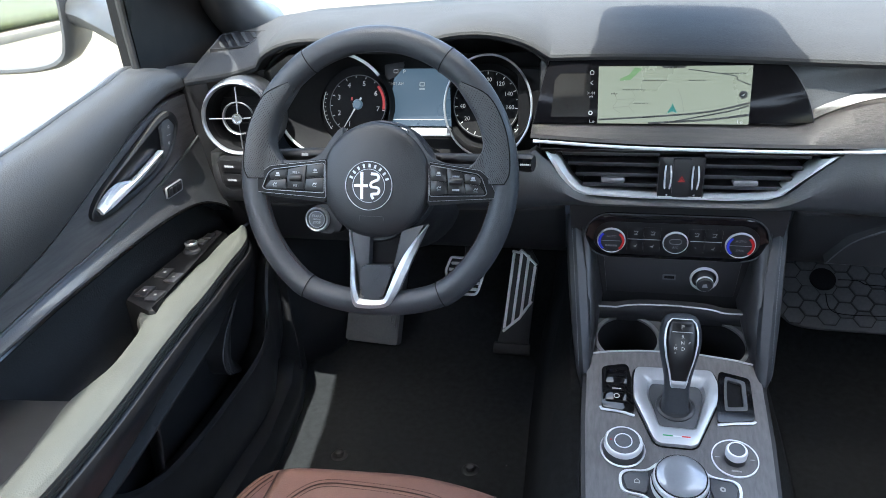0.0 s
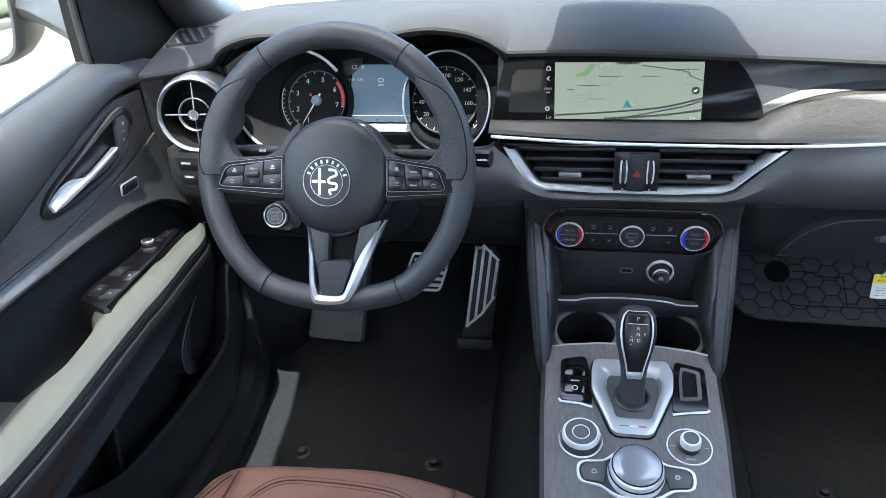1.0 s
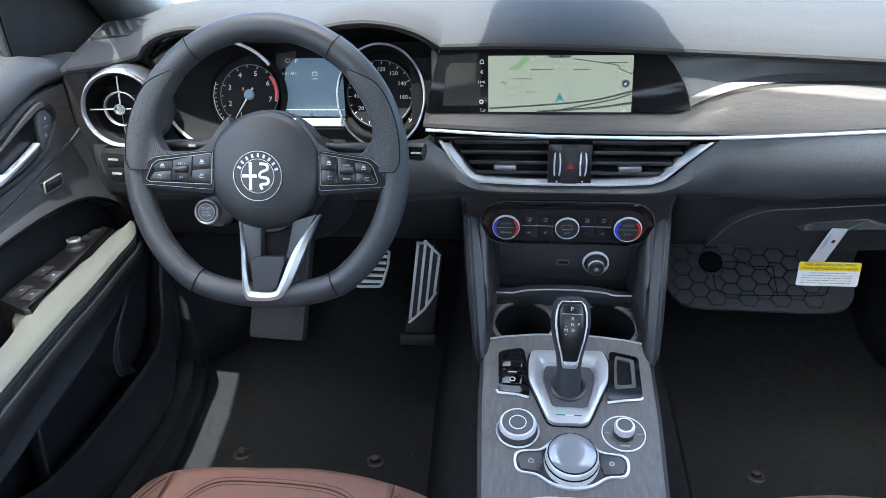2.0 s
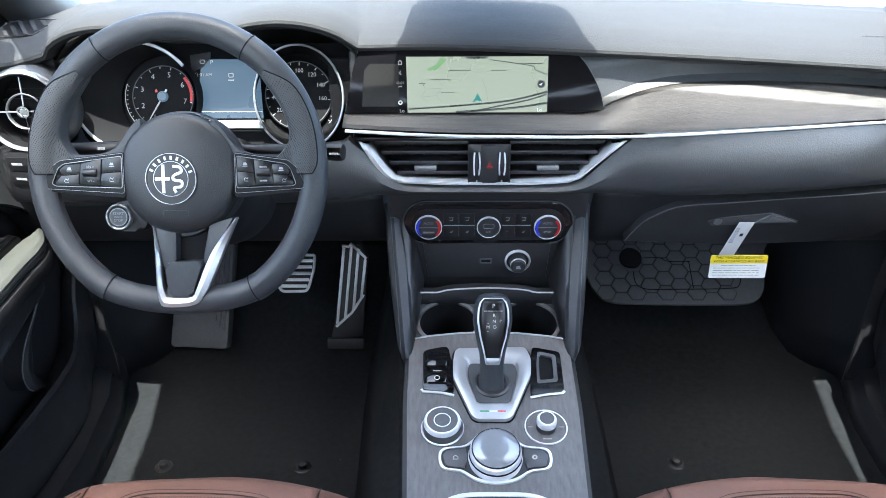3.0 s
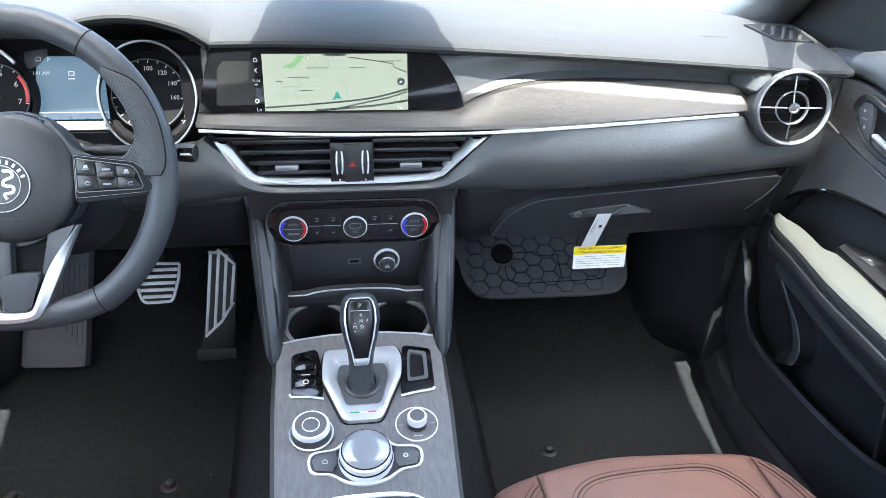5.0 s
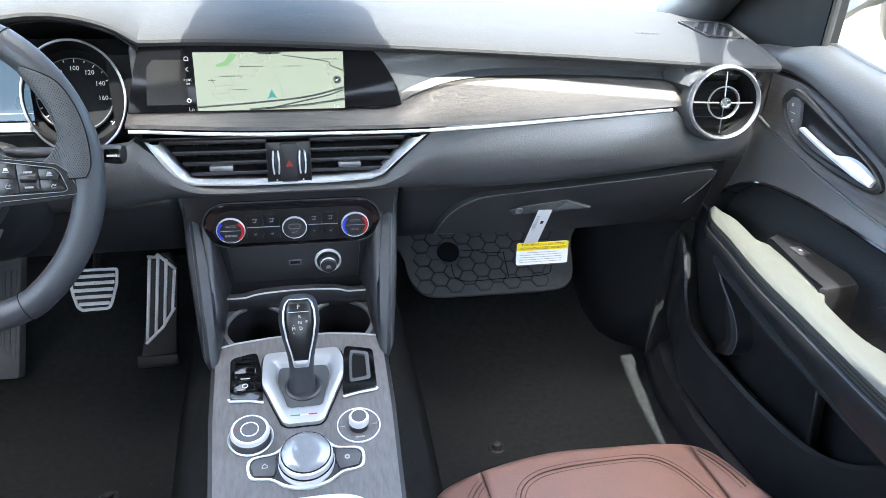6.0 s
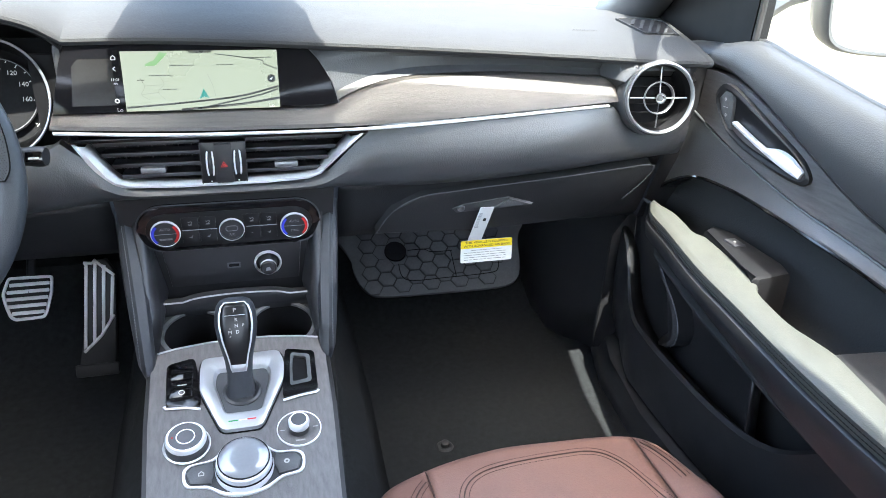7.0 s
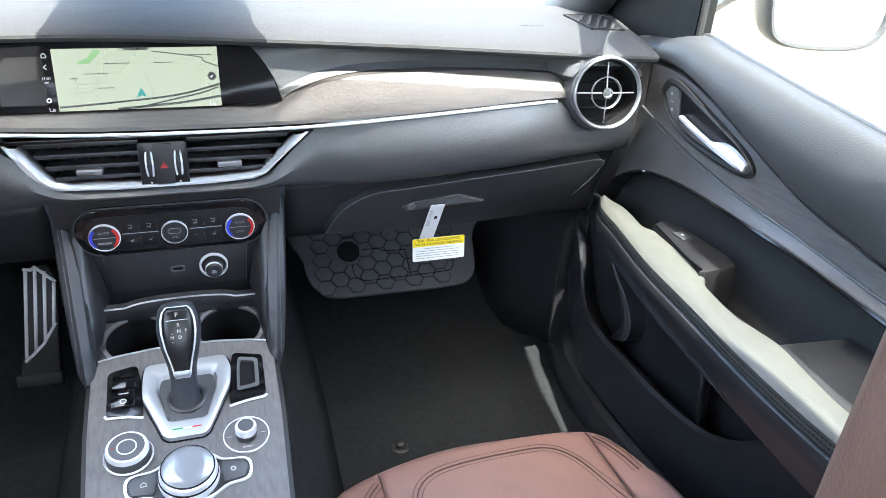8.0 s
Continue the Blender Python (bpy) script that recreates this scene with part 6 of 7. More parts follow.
    lathe(b, [(0.0248, 0.013), (0.0245, 0.017), (0.0225, 0.0195), (0.0205, 0.0195)], m, 48)
    part("chrome_ring", b, CHROME, k)
    b = B()
    lathe(b, [(0.021, 0.0185), (0.012, 0.0187), (0.0, 0.0187)], m, 48)
    part("face", b, FOAM, k)
    b = B()
    ring_plate(b, circle(0.0115, 40), circle(0.0102, 40), 0.0186, 0.0194, m)
    part("face_ring", b, CHROME, k)
    b = B()
    box(b, -0.0170, -0.0145, -0.0008, 0.0012, 0.0187, 0.0192, m)
    part("red_mark", b, REDLIT, k)
    # volume knob
    k = thing("volume_knob", "small volume knob in a chrome-ringed dish", "knob")
    m = CM @ pose(0.070, cv(0.8165), 0)
    b = B()
    lathe(b, [(0.0, 0.001), (0.0265, 0.001), (0.0275, 0.001)], m, 48)
    part("dish", b, WOODP, k)
    b = B()
    ring_plate(b, circle(0.0286, 48), circle(0.0272, 48), 0.0, 0.0022, m)
    part("chrome_ring", b, CHROME, k)
    b = B()
    lathe(b, [(0.0135, 0.001), (0.0128, 0.012), (0.0125, 0.017), (0.011, 0.0185)], m, 40)
    part("barrel", b, SATIN, k)
    b = B()
    lathe(b, [(0.0131, 0.009), (0.0134, 0.0165), (0.0118, 0.0195), (0.0098, 0.0195)], m, 40)
    part("top_ring", b, CHROME, k)
    b = B()
    lathe(b, [(0.010, 0.0188), (0.0, 0.019)], m, 40)
    part("top", b, PANEL, k)
    for x in (-0.021, 0.021):
        b = B()
        box(b, x - 0.003, x + 0.003, -0.0005, 0.0005, 0.001, 0.0013, m)
        part("mark", b, TELL, k)
    b = B()
    bars(b, m @ pose(0, 0, 0.001), -0.006, 0.006, -0.019, 0.0022, seed=7)
    part("mark", b, TELL, k)
    # large rotary controller with two side keys
    k = thing("rotary_controller", "large chrome rotary controller with two side keys", "knob")
    m = CM @ pose(0, cv(0.767), 0)
    o = outline([(-0.073, 0.004), (-0.066, 0.0155), (-0.04, 0.0195), (-0.024, 0.032), (0.0, 0.037), (0.024, 0.032), (0.04, 0.0195), (0.066, 0.0155), (0.073, 0.004), (0.068, -0.015), (0.045, -0.020), (0.025, -0.033), (0.0, -0.038), (-0.025, -0.033), (-0.045, -0.020), (-0.068, -0.015)], 4)
    i = [(x * 0.955, y * 0.90) for x, y in o]
    b = B()
    ring_plate(b, o, i, 0.0, 0.003, m)
    part("chrome_outline", b, CHROME, k)
    b = B()
    prism(b, i, 0.0, 0.0012, m)
    part("bed", b, SATIN, k)
    for sx in (-1, 1):
        b = B()
        pts = [(sx * x, y) for x, y in ((0.038, 0.0155), (0.062, 0.0125), (0.068, 0.004), (0.0635, -0.012), (0.040, -0.0155), (0.036, 0.0))]
        prism(b, pts if sx > 0 else pts[::-1], 0.001, 0.0035, m, bevel=0.001)
        ke = part("side_key", b, PANEL, k)
        b = B()
        if sx < 0:
            ring_plate(b, [(-0.0545, -0.003), (-0.0475, -0.003), (-0.0475, 0.001), (-0.051, 0.0042), (-0.0545, 0.001)], [(-0.0535, -0.002), (-0.0485, -0.002), (-0.0485, 0.0006), (-0.051, 0.0028), (-0.0535, 0.0006)], 0.0035, 0.0038, m)
        else:
            ring_plate(b, circle(0.0035, 16, 0.0505, 0.001), circle(0.0016, 16, 0.0505, 0.001), 0.0035, 0.0038, m)
        part("key_mark", b, TELL, ke)
    b = B()
    lathe(b, [(0.0345, 0.001), (0.0352, 0.006), (0.0340, 0.010), (0.0325, 0.0115), (0.0335, 0.014), (0.0328, 0.020), (0.0300, 0.023)], m, 56)
    part("ring", b, CHROME, k, "ribbed satin chrome ring")
    b = B()
    lathe(b, [(0.0302, 0.0228), (0.0285, 0.0238), (0.015, 0.0246), (0.0, 0.0248)], m, 56)
    part("touch_top", b, TOUCH, k, "smooth grey touch surface")
    for r0, z0 in ((0.0303, 0.0232), (0.0336, 0.0122)):
        b = B()
        lathe(b, [(r0 - 0.0006, z0 + 0.0004), (r0 + 0.0006, z0 + 0.0002), (r0 + 0.0007, z0 - 0.001)], m, 56)
        part("dark_joint", b, DEEP, k)


build_console()
build_gear_selector()
build_console_controls()


# ---- front doors ----
BELT = ((1.2, 1.09, 1.02, 0.96, 0.88, 0.80, 0.73, 0.65, 0.2, -0.25), (0.786, 0.797, 0.810, 0.799, 0.785, 0.770, 0.759, 0.746, 0.69, 0.65))
CREASE = ((1.2, 1.087, 1.015, 0.94, 0.866, 0.812, 0.738, 0.685, 0.637, 0.58, 0.3, -0.25), (0.755, 0.761, 0.758, 0.738, 0.710, 0.688, 0.658, 0.642, 0.632, 0.620, 0.58, 0.52))
WOODLOW = ((1.2, 1.084, 0.978, 0.832, 0.717, 0.563, 0.3, -0.25), (0.73, 0.684, 0.651, 0.62, 0.607, 0.586, 0.56, 0.52))
ARCH = ((1.2, 1.148, 1.103, 1.038, 0.945, 0.861, 0.773, 0.696, 0.602, 0.545, 0.3, -0.25), (0.49, 0.527, 0.560, 0.588, 0.598, 0.597, 0.592, 0.587, 0.577, 0.570, 0.54, 0.5))
ARMLOW = ((1.2, 1.014, 0.935, 0.776, 0.651, 0.586, 0.529, 0.3, -0.25), (0.506, 0.498, 0.490, 0.466, 0.450, 0.441, 0.434, 0.41, 0.40))
POCK = ((1.2, 1.158, 1.135, 1.102, 1.01, 0.931, 0.844, 0.768, 0.704, 0.651, 0.583, 0.56, 0.504, -0.25), (0.46, 0.422, 0.373, 0.332, 0.306, 0.300, 0.298, 0.302, 0.314, 0.340, 0.396, 0.406, 0.400, 0.39))
ARMIN = ((1.075, 1.04, 0.963, 0.833, 0.715, 0.586, 0.49, 0.433, 0.1), (0.697, 0.678, 0.662, 0.633, 0.616, 0.597, 0.588, 0.586, 0.582))
ARM_OUT = ((1.085, 0.709), (1.03, 0.716), (0.985, 0.710), (0.940, 0.702), (0.915, 0.712), (0.86, 0.708), (0.795, 0.699), (0.768, 0.690), (0.748, 0.673), (0.70, 0.661), (0.655, 0.655), (0.625, 0.658), (0.59, 0.660), (0.55, 0.652), (0.47, 0.637), (0.1, 0.62))


def build_door(sx):
    d = thing("door_1" if sx < 0 else "door_2", "closed front door with grey wood trim, padded armrest and map pocket", "car door", kind="structure")
    ys = np.linspace(1.18, -0.2, 70)
    S = lambda x, y, z: (sx * x, y, z)

    def strip(nm, f, mt, label="", ys=ys, solid=0.006):
        b = B()
        loft(b, [f(y) for y in ys])
        return part(nm, b, mt, d, label, (("solid", solid),))

    def pad(y):
        zb, zc = tab(y, *BELT), tab(y, *CREASE)
        h = zb - zc
        bulge = min(1, max(0, (1.12 - y) / 0.3))
        xi = 0.768 - 0.007 * bulge
        roll = [S(0.806 - (0.806 - xi) * math.sin(a), y, zb - 0.001 - (h - 0.009) * (1 - math.cos(a)) ** 1.2) for a in np.linspace(0.12, math.pi / 2, 10)]
        return [S(0.835, y, zb - 0.012), S(0.814, y, zb)] + roll + [S(xi + 0.004, y, zc + 0.003), S(0.778, y, zc), S(0.79, y, zc - 0.004)]
    strip("upper_pad", pad, DOORPAD, "charcoal grained upper pad")

    def wood(y):
        zc, zw = tab(y, *CREASE), tab(y, *WOODLOW)
        return [S(0.782, y, zc - 0.001), S(0.7715, y, zc - 0.005), S(0.7705, y, (zc + zw) / 2), S(0.7690, y, zw + 0.006), S(0.768, y, zw), S(0.772, y, zw - 0.004)]
    strip("wood_trim", wood, DOORWOOD, "grey-brown wood trim sweeping below the handle")

    def band(y):
        zw, za = tab(y, *WOODLOW), tab(y, *ARCH)
        za = min(za, zw - 0.006)
        return [S(0.770, y, zw - 0.002), S(0.764, y, zw - 0.003), S(0.760, y, (zw + za) / 2), S(0.753, y, za + 0.004), S(0.752, y, za), S(0.79, y, za - 0.004)]
    strip("trim_band", band, PANEL, "dark band above the armrest hollow")
    b = B()
    sweep(b, [S(0.7655, y, tab(y, *WOODLOW) - 0.0015) for y in ys], 0.002, 6)
    part("trim_line", b, PANEL, d)
    b = B()
    sweep(b, [S(0.7525, y, tab(y, *ARCH) - 0.001) for y in np.linspace(1.135, -0.2, 70)], 0.003, 6)
    part("hollow_edge", b, GLOSS, d, "gloss black edge of the hollow")

    def hollow(y):
        za = tab(y, *ARCH)
        return [S(0.785, y, za - 0.002), S(0.782, y, 0.52), S(0.772, y, 0.47), S(0.76, y, 0.455), S(min(0.745, tab(y, *ARMIN) + 0.02 + 0.4 * max(0, y - 1.05)), y, 0.45)]
    strip("hollow", hollow, PAD, "black hollow behind the armrest")
    # armrest cushion: flat top rolling over a stitched edge towards the cabin
    off = lambda y: 0.018 * min(1, max(0, (1.0 - y) / 0.2)) if sx < 0 else 0.0
    oy, ox = [p[0] for p in ARM_OUT], [p[1] for p in ARM_OUT]

    def cushion(y):
        xi, xo = tab(y, *ARMIN) + off(y), tab(y, oy, ox) + off(y)
        xo = max(xo, xi + 0.016)
        w = xo - xi
        e = min(0.007, 0.25 * w)
        return [S(xo + 0.002, y, 0.508), S(xo, y, 0.5255), S(xo - 0.003, y, 0.5305), S(xo - 0.009 if w > 0.03 else xo - 0.2 * w, y, 0.5325), S(xi + 0.5 * w, y, 0.5335), S(xi + e + 0.004, y, 0.5325), S(xi + e, y, 0.530),
                S(xi + 0.45 * e, y, 0.5268), S(xi + 0.40 * e, y, 0.5225), S(xi + 0.5 * e, y, 0.5135), S(xi + 0.7 * e, y, 0.5055), S(xi + 0.008, y, 0.502)]
    strip("armrest", cushion, ARML, "padded leather armrest in full sun", np.linspace(1.078, 0.1, 110), 0.003)
    b = B()
    for y in np.arange(1.03, 0.3, -0.0052):
        for k, z in ((0.42, 0.5225), (0.46, 0.5165)):
            p, q = (S(tab(v, *ARMIN) + off(v) + 0.007 * k - 0.0006, v, z) for v in (y, y - 0.0032))
            sweep(b, [p, q], 0.0007, 4)
    tagged(part("stitching", b, DEEP, d), "double row of stitches", kind="stuff")

    def arm_face(y):
        xi = tab(y, *ARMIN) + off(y)
        zl = tab(y, *ARMLOW)
        return [S(xi + 0.01, y, 0.508), S(xi + 0.0045, y, 0.5045), S(xi + 0.003, y, 0.4985), S(xi + 0.0035, y, 0.490), S(xi + 0.012, y, (0.488 + zl) / 2), S(max(xi + 0.03, 0.668), y, zl), S(max(xi + 0.05, 0.70), y, zl - 0.006)]
    strip("armrest_face", arm_face, BLACK, "black face below the armrest", np.linspace(1.075, -0.2, 80))

    def lower(y):
        zp = tab(y, *POCK)
        zb = tab(y, (1.2, 1.18, 1.116, 0.996, 0.894, -0.25), (0.33, 0.25, 0.197, 0.175, 0.17, 0.165))
        zb = min(zb, zp - 0.02)
        o = 0.028 * min(1, max(0, (y - 1.05) / 0.09))
        return [S(0.750, y, zp - 0.05), S(0.710 + o, y, zp - 0.02), S(0.697 + o, y, zp - 0.003), S(0.690 + o, y, zp), S(0.685 + o, y, zp - 0.006), S(0.682 + o, y, (zp + zb) / 2), S(0.688 + o, y, zb + 0.01), S(0.70 + o, y, zb), S(0.755, y, zb - 0.01)]
    strip("map_pocket", lower, BLACK, "black plastic map pocket and lower panel")

    def inner_wall(y):
        zl = tab(y, *ARMLOW)
        return [S(0.70 + 0.5 * min(0.06, max(0, y - 1.03)), y, zl + 0.01), S(0.745, y, zl - 0.004), S(0.752, y, 0.36), S(0.75, y, 0.26), S(0.735, y, 0.20)]
    strip("pocket_back", inner_wall, BLACK)
    # outer skin
    b = B()
    loft(b, [[S(0.86, y, tab(y, *BELT) - 0.015), S(0.92, y, 0.45), S(0.90, y, 0.05), S(0.80, y, 0.05)] for y in ys])
    part("outer_skin", b, PAINT, d, "white painted outer skin", (("solid", 0.01),))
    b = B()
    loft(b, [[S(0.813, y, tab(y, *BELT) - 0.001), S(0.817, y, tab(y, *BELT) + 0.0035), S(0.826, y, tab(y, *BELT) + 0.002), S(0.84, y, tab(y, *BELT) - 0.012)] for y in np.linspace(1.05, -0.2, 40)])
    part("belt_seal", b, PANEL, d, "grey rubber glass seal", (("solid", 0.004),))
    # front closing edge of the door
    b = B()
    prism(b, [(0.69, 0.17), (0.80, 0.17), (0.80, 0.72), (0.77, 0.70), (0.755, 0.5), (0.70, 0.42)], -0.006, 0.0, axes((0, 1.19, 0), (sx, 0, 0), (0, 0, 1)))
    part("front_edge", b, BLACK, d)
    # leaf-shaped speaker pod with a perforated rear edge
    zz = np.linspace(0.450, 0.284, 22)
    edge = lambda z: tab(z, (0.284, 0.300, 0.318, 0.344, 0.376, 0.403, 0.446, 0.45), (1.005, 0.972, 0.960, 0.960, 0.981, 1.016, 1.066, 1.072))
    wide = lambda z: tab(z, (0.284, 0.32, 0.36, 0.40, 0.45), (0.030, 0.075, 0.082, 0.060, 0.006))

    def pod_row(z):
        y0, w = edge(z), wide(z)
        return [S(0.748, y0 - 0.004, z), S(0.722, y0 - 0.001, z)] + [S(0.716 + 0.030 * k ** 1.6, y0 + w * k, z) for k in (0.0, 0.1, 0.22, 0.4, 0.6, 0.8, 1.0)]
    b = B()
    loft(b, [pod_row(z) for z in zz])
    sp = part("speaker_grille", b, BLACK, d, "black leaf-shaped speaker pod")
    b = B()
    for j, z in enumerate(np.arange(0.292, 0.440, 0.0030)):
        y0, w = edge(z), 0.27 * wide(z)
        for i in range(int(w / 0.0026)):
            y = y0 + 0.0015 + 0.0026 * (i + 0.5 * (j % 2))
            k = (y - y0) / wide(z)
            lathe(b, [(0.0008, 0.0), (0.0005, 0.0005)], axes(S(0.7155 + 0.030 * k ** 1.6, y, z), (0, -sx, 0), (0, 0, 1)), 4)
    tagged(part("perforations", b, FOAM, sp), "grey dotted mesh", kind="stuff")
    b = B()
    sweep(b, [S(0.7165, edge(z) - 0.0006, z) for z in np.linspace(0.446, 0.30, 24)], 0.0013, 6)
    part("grille_edge", b, DARKSTEEL, sp)
    # divider that forms a bottle holder in the pocket
    b = B()
    loft(b, [[S(x, 0.735 + 0.05 * ((x - 0.70) / 0.05) ** 2 + 0.12 * (z - 0.30), z) for x in np.linspace(0.698, 0.75, 8)] for z in np.linspace(0.20, 0.385, 8)])
    part("pocket_divider", b, BLACK, d, "", (("solid", 0.004),))
    # handle bezel, cup, lever, lock keys
    mo = axes(S(0.7665, 0.915, 0.69), (0, -sx, 0), (-sx * 0.06, 0, 1))
    C = lambda y, z: ((0.915 - y) * sx, z - 0.69)
    path = [(1.037, 0.725), (1.020, 0.745), (0.995, 0.745), (0.955, 0.731), (0.912, 0.714), (0.86, 0.694), (0.825, 0.678), (0.806, 0.660), (0.814, 0.648), (0.84, 0.645), (0.879, 0.648), (0.93, 0.655), (0.966, 0.663), (1.0, 0.677), (1.024, 0.70)]
    pts = [C(y, z) for y, z in path]
    if sx < 0:
        pts = pts[::-1]
    o = outline(pts, 3)
    cx, cy = sum(p[0] for p in o) / len(o), sum(p[1] for p in o) / len(o)
    i1 = [(cx + (x - cx) * 0.90, cy + (y - cy) * 0.77) for x, y in o]
    b = B()
    rows = [[mo @ Vector((x, y, -0.004)) for x, y in o], [mo @ Vector((x, y, 0.003)) for x, y in o], [mo @ Vector(((x + u) / 2, (y + v) / 2, 0.005)) for (x, y), (u, v) in zip(o, i1)], [mo @ Vector((x, y, 0.002)) for x, y in i1], [mo @ Vector((cx + (x - cx) * 0.97, cy + (y - cy) * 0.95, -0.0035)) for x, y in i1]]
    loft(b, rows, close=True)
    bz = part("handle_bezel", b, RUBBER, d, "black leaf-shaped handle bezel with a hollow")
    b = B()
    prism(b, i1, -0.006, -0.0030, mo)
    part("handle_cup", b, FASCIA, d, "dark hollow behind the lever")
    b = B()
    kp = [C(y, z) for y, z in ((1.026, 0.722), (1.012, 0.738), (0.996, 0.737), (0.990, 0.725), (0.988, 0.680), (0.998, 0.684), (1.016, 0.70))]
    prism(b, kp if sx > 0 else kp[::-1], -0.002, 0.0035, mo, bevel=0.002)
    lk = part("lock_keys", b, FOAM, bz, "dark grey lock and unlock keys")
    b = B()
    for y, z in ((1.009, 0.724), (1.004, 0.700)):
        u, v = C(y, z)
        ring_plate(b, circle(0.0024, 12, u, v), circle(0.0012, 12, u, v), 0.0034, 0.0038, mo)
    u, v = C(1.007, 0.712)
    box(b, u - 0.006, u + 0.006, v - 0.0004, v + 0.0004, 0.0034, 0.0037, mo)
    part("key_marks", b, TELL, lk)
    b = B()
    rows = []
    for k in np.linspace(0, 1, 26):
        y = 0.978 + (0.822 - 0.978) * k
        z = 0.694 + (0.6565 - 0.694) * k - 0.003 * math.sin(math.pi * k)
        w = 0.0026 + 0.0026 * k - 0.0036 * max(0, (k - 0.85) / 0.15)
        hh = 0.0020 + (0.015 * max(0, math.sin(math.pi * min(1, (k - 0.5) / 0.56))) ** 0.8 if k > 0.5 else 0)
        u, v = C(y, z)
        rows.append([mo @ Vector((u, v - w, 0.004)), mo @ Vector((u, v - w * 0.6, 0.0085)), mo @ Vector((u, v + w * 0.8, 0.009)), mo @ Vector((u, v + w * 0.6 + hh * 0.7, 0.004)), mo @ Vector((u, v + hh, -0.001)), mo @ Vector((u, v, -0.002))])
    loft(b, rows, close=True, cap=True)
    part("door_handle", b, CHROME, d, "satin silver pull lever")
    # sail panel in the window corner
    b = B()
    prism(b, [(1.030, 0.806), (1.094, 0.792), (1.100, 0.85), (1.085, 0.90), (1.06, 0.96), (1.03, 1.02), (1.012, 1.06), (1.016, 0.96), (1.025, 0.909), (1.0265, 0.861)], 0.0, 0.03, axes((0.80 if sx > 0 else -0.83, 0, 0), (0, 1, 0), (0, 0, 1)), bevel=0.0)
    part("sail_panel", b, PADBLACK, d, "dark grey triangular corner panel")
    b = B()
    prism(b, [(1.075, 0.77), (1.45, 0.77), (1.40, 0.86), (1.16, 0.97), (1.095, 0.98), (1.088, 0.86)], 0.0, 0.025, axes((0.812 if sx > 0 else -0.837, 0, 0), (0, 1, 0), (0, 0, 1)))
    part("jamb_trim", b, PADBLACK, d, "black trim between corner panel and pillar")
    b = B()
    sweep(b, [S(0.806, 1.026, 0.806), S(0.806, 1.022, 0.861), S(0.806, 1.020, 0.909), S(0.806, 1.011, 0.96), S(0.806, 1.007, 1.06)], 0.006, 8, flat=0.8)
    part("glass_channel", b, RUBBER, d)
    b = B()
    loft(b, [[S(0.828 - 0.16 * ((z - 0.75) / 0.5) ** 1.3 if z > 0.75 else 0.828, y, z) for z in (0.70, 0.80, 0.95, 1.1, 1.25)] for y in np.linspace(1.03, -0.2, 14)])
    g = part("window_pane", b, SIDEGLASS, d, "clear side window glass")
    g.visible_shadow = False
    # switch pod
    b = B()
    pp = [(sx * x, y) for x, y in ((0.704, 0.925), (0.735, 0.945), (0.748, 0.91), (0.748, 0.80), (0.738, 0.768), (0.682, 0.760), (0.674, 0.765), (0.690, 0.80))]
    if sx < 0:
        pp = [(sx * x, y) for x, y in ((0.712, 1.035), (0.735, 1.045), (0.750, 1.00), (0.750, 0.83), (0.744, 0.800), (0.692, 0.774), (0.684, 0.778), (0.700, 0.83))]
    prism(b, pp if sx < 0 else pp[::-1], 0.45, 0.540, bevel=0.006)
    pod = part("switch_pod", b, PADBLACK, d, "black window switch pod")
    keys = [(0.722, 0.872)] if sx > 0 else [(0.726, 0.822), (0.704, 0.812), (0.730, 0.878), (0.708, 0.866)]
    for x, y in keys:
        b = B()
        box(b, sx * x - 0.0095, sx * x + 0.0095, y - 0.014, y + 0.014, 0.5385, 0.5430, bevel=0.0018)
        k = part("window_key", b, SATIN, pod)
        b = B()
        box(b, sx * x - 0.002, sx * x + 0.002, y - 0.002, y + 0.002, 0.5430, 0.5433)
        part("key_mark", b, TELL, k)
    if sx < 0:
        m = pose(sx * 0.729, 0.956, 0.540)
        b = B()
        lathe(b, [(0.014, 0.0), (0.013, 0.004), (0.0095, 0.006), (0.0095, 0.014), (0.008, 0.016), (0.0, 0.016)], m, 28)
        k = part("mirror_knob", b, SATIN, pod, "round mirror adjuster knob")
        b = B()
        lathe(b, [(0.0096, 0.0125), (0.0098, 0.0155), (0.0082, 0.0165)], m, 28)
        part("knob_ring", b, STEEL, k)
        for y in (0.988, 1.012):
            b = B()
            box(b, sx * 0.73 - 0.007, sx * 0.73 + 0.007, y - 0.009, y + 0.009, 0.538, 0.5435, bevel=0.0015)
            part("small_key", b, SATIN, pod)
        # memory keys below the handle
        mm = axes(S(0.7590, 0.985, 0.632), (0, 1, 0), (0.12, 0.25, 1))
        b = B()
        prism(b, rrect(0.044, 0.018, 0.004), -0.006, 0.002, mm, bevel=0.001)
        mk = part("memory_keys", b, BLACK, d, "three seat memory keys in a slim frame")
        b = B()
        ring_plate(b, rrect(0.045, 0.019, 0.004), rrect(0.042, 0.016, 0.003), 0.0, 0.0028, mm)
        part("key_frame", b, STEEL, mk)
        for k in (-0.012, 0.0, 0.012):
            b = B()
            box(b, k - 0.005, k + 0.005, -0.006, 0.006, 0.002, 0.004, mm, bevel=0.0008)
            part("key", b, SATIN, mk)
    b = B()
    pl = [(sx * x, y) for x, y in ((0.664, 0.612), (0.775, 0.60), (0.775, 0.1), (0.625, 0.1), (0.640, 0.47))]
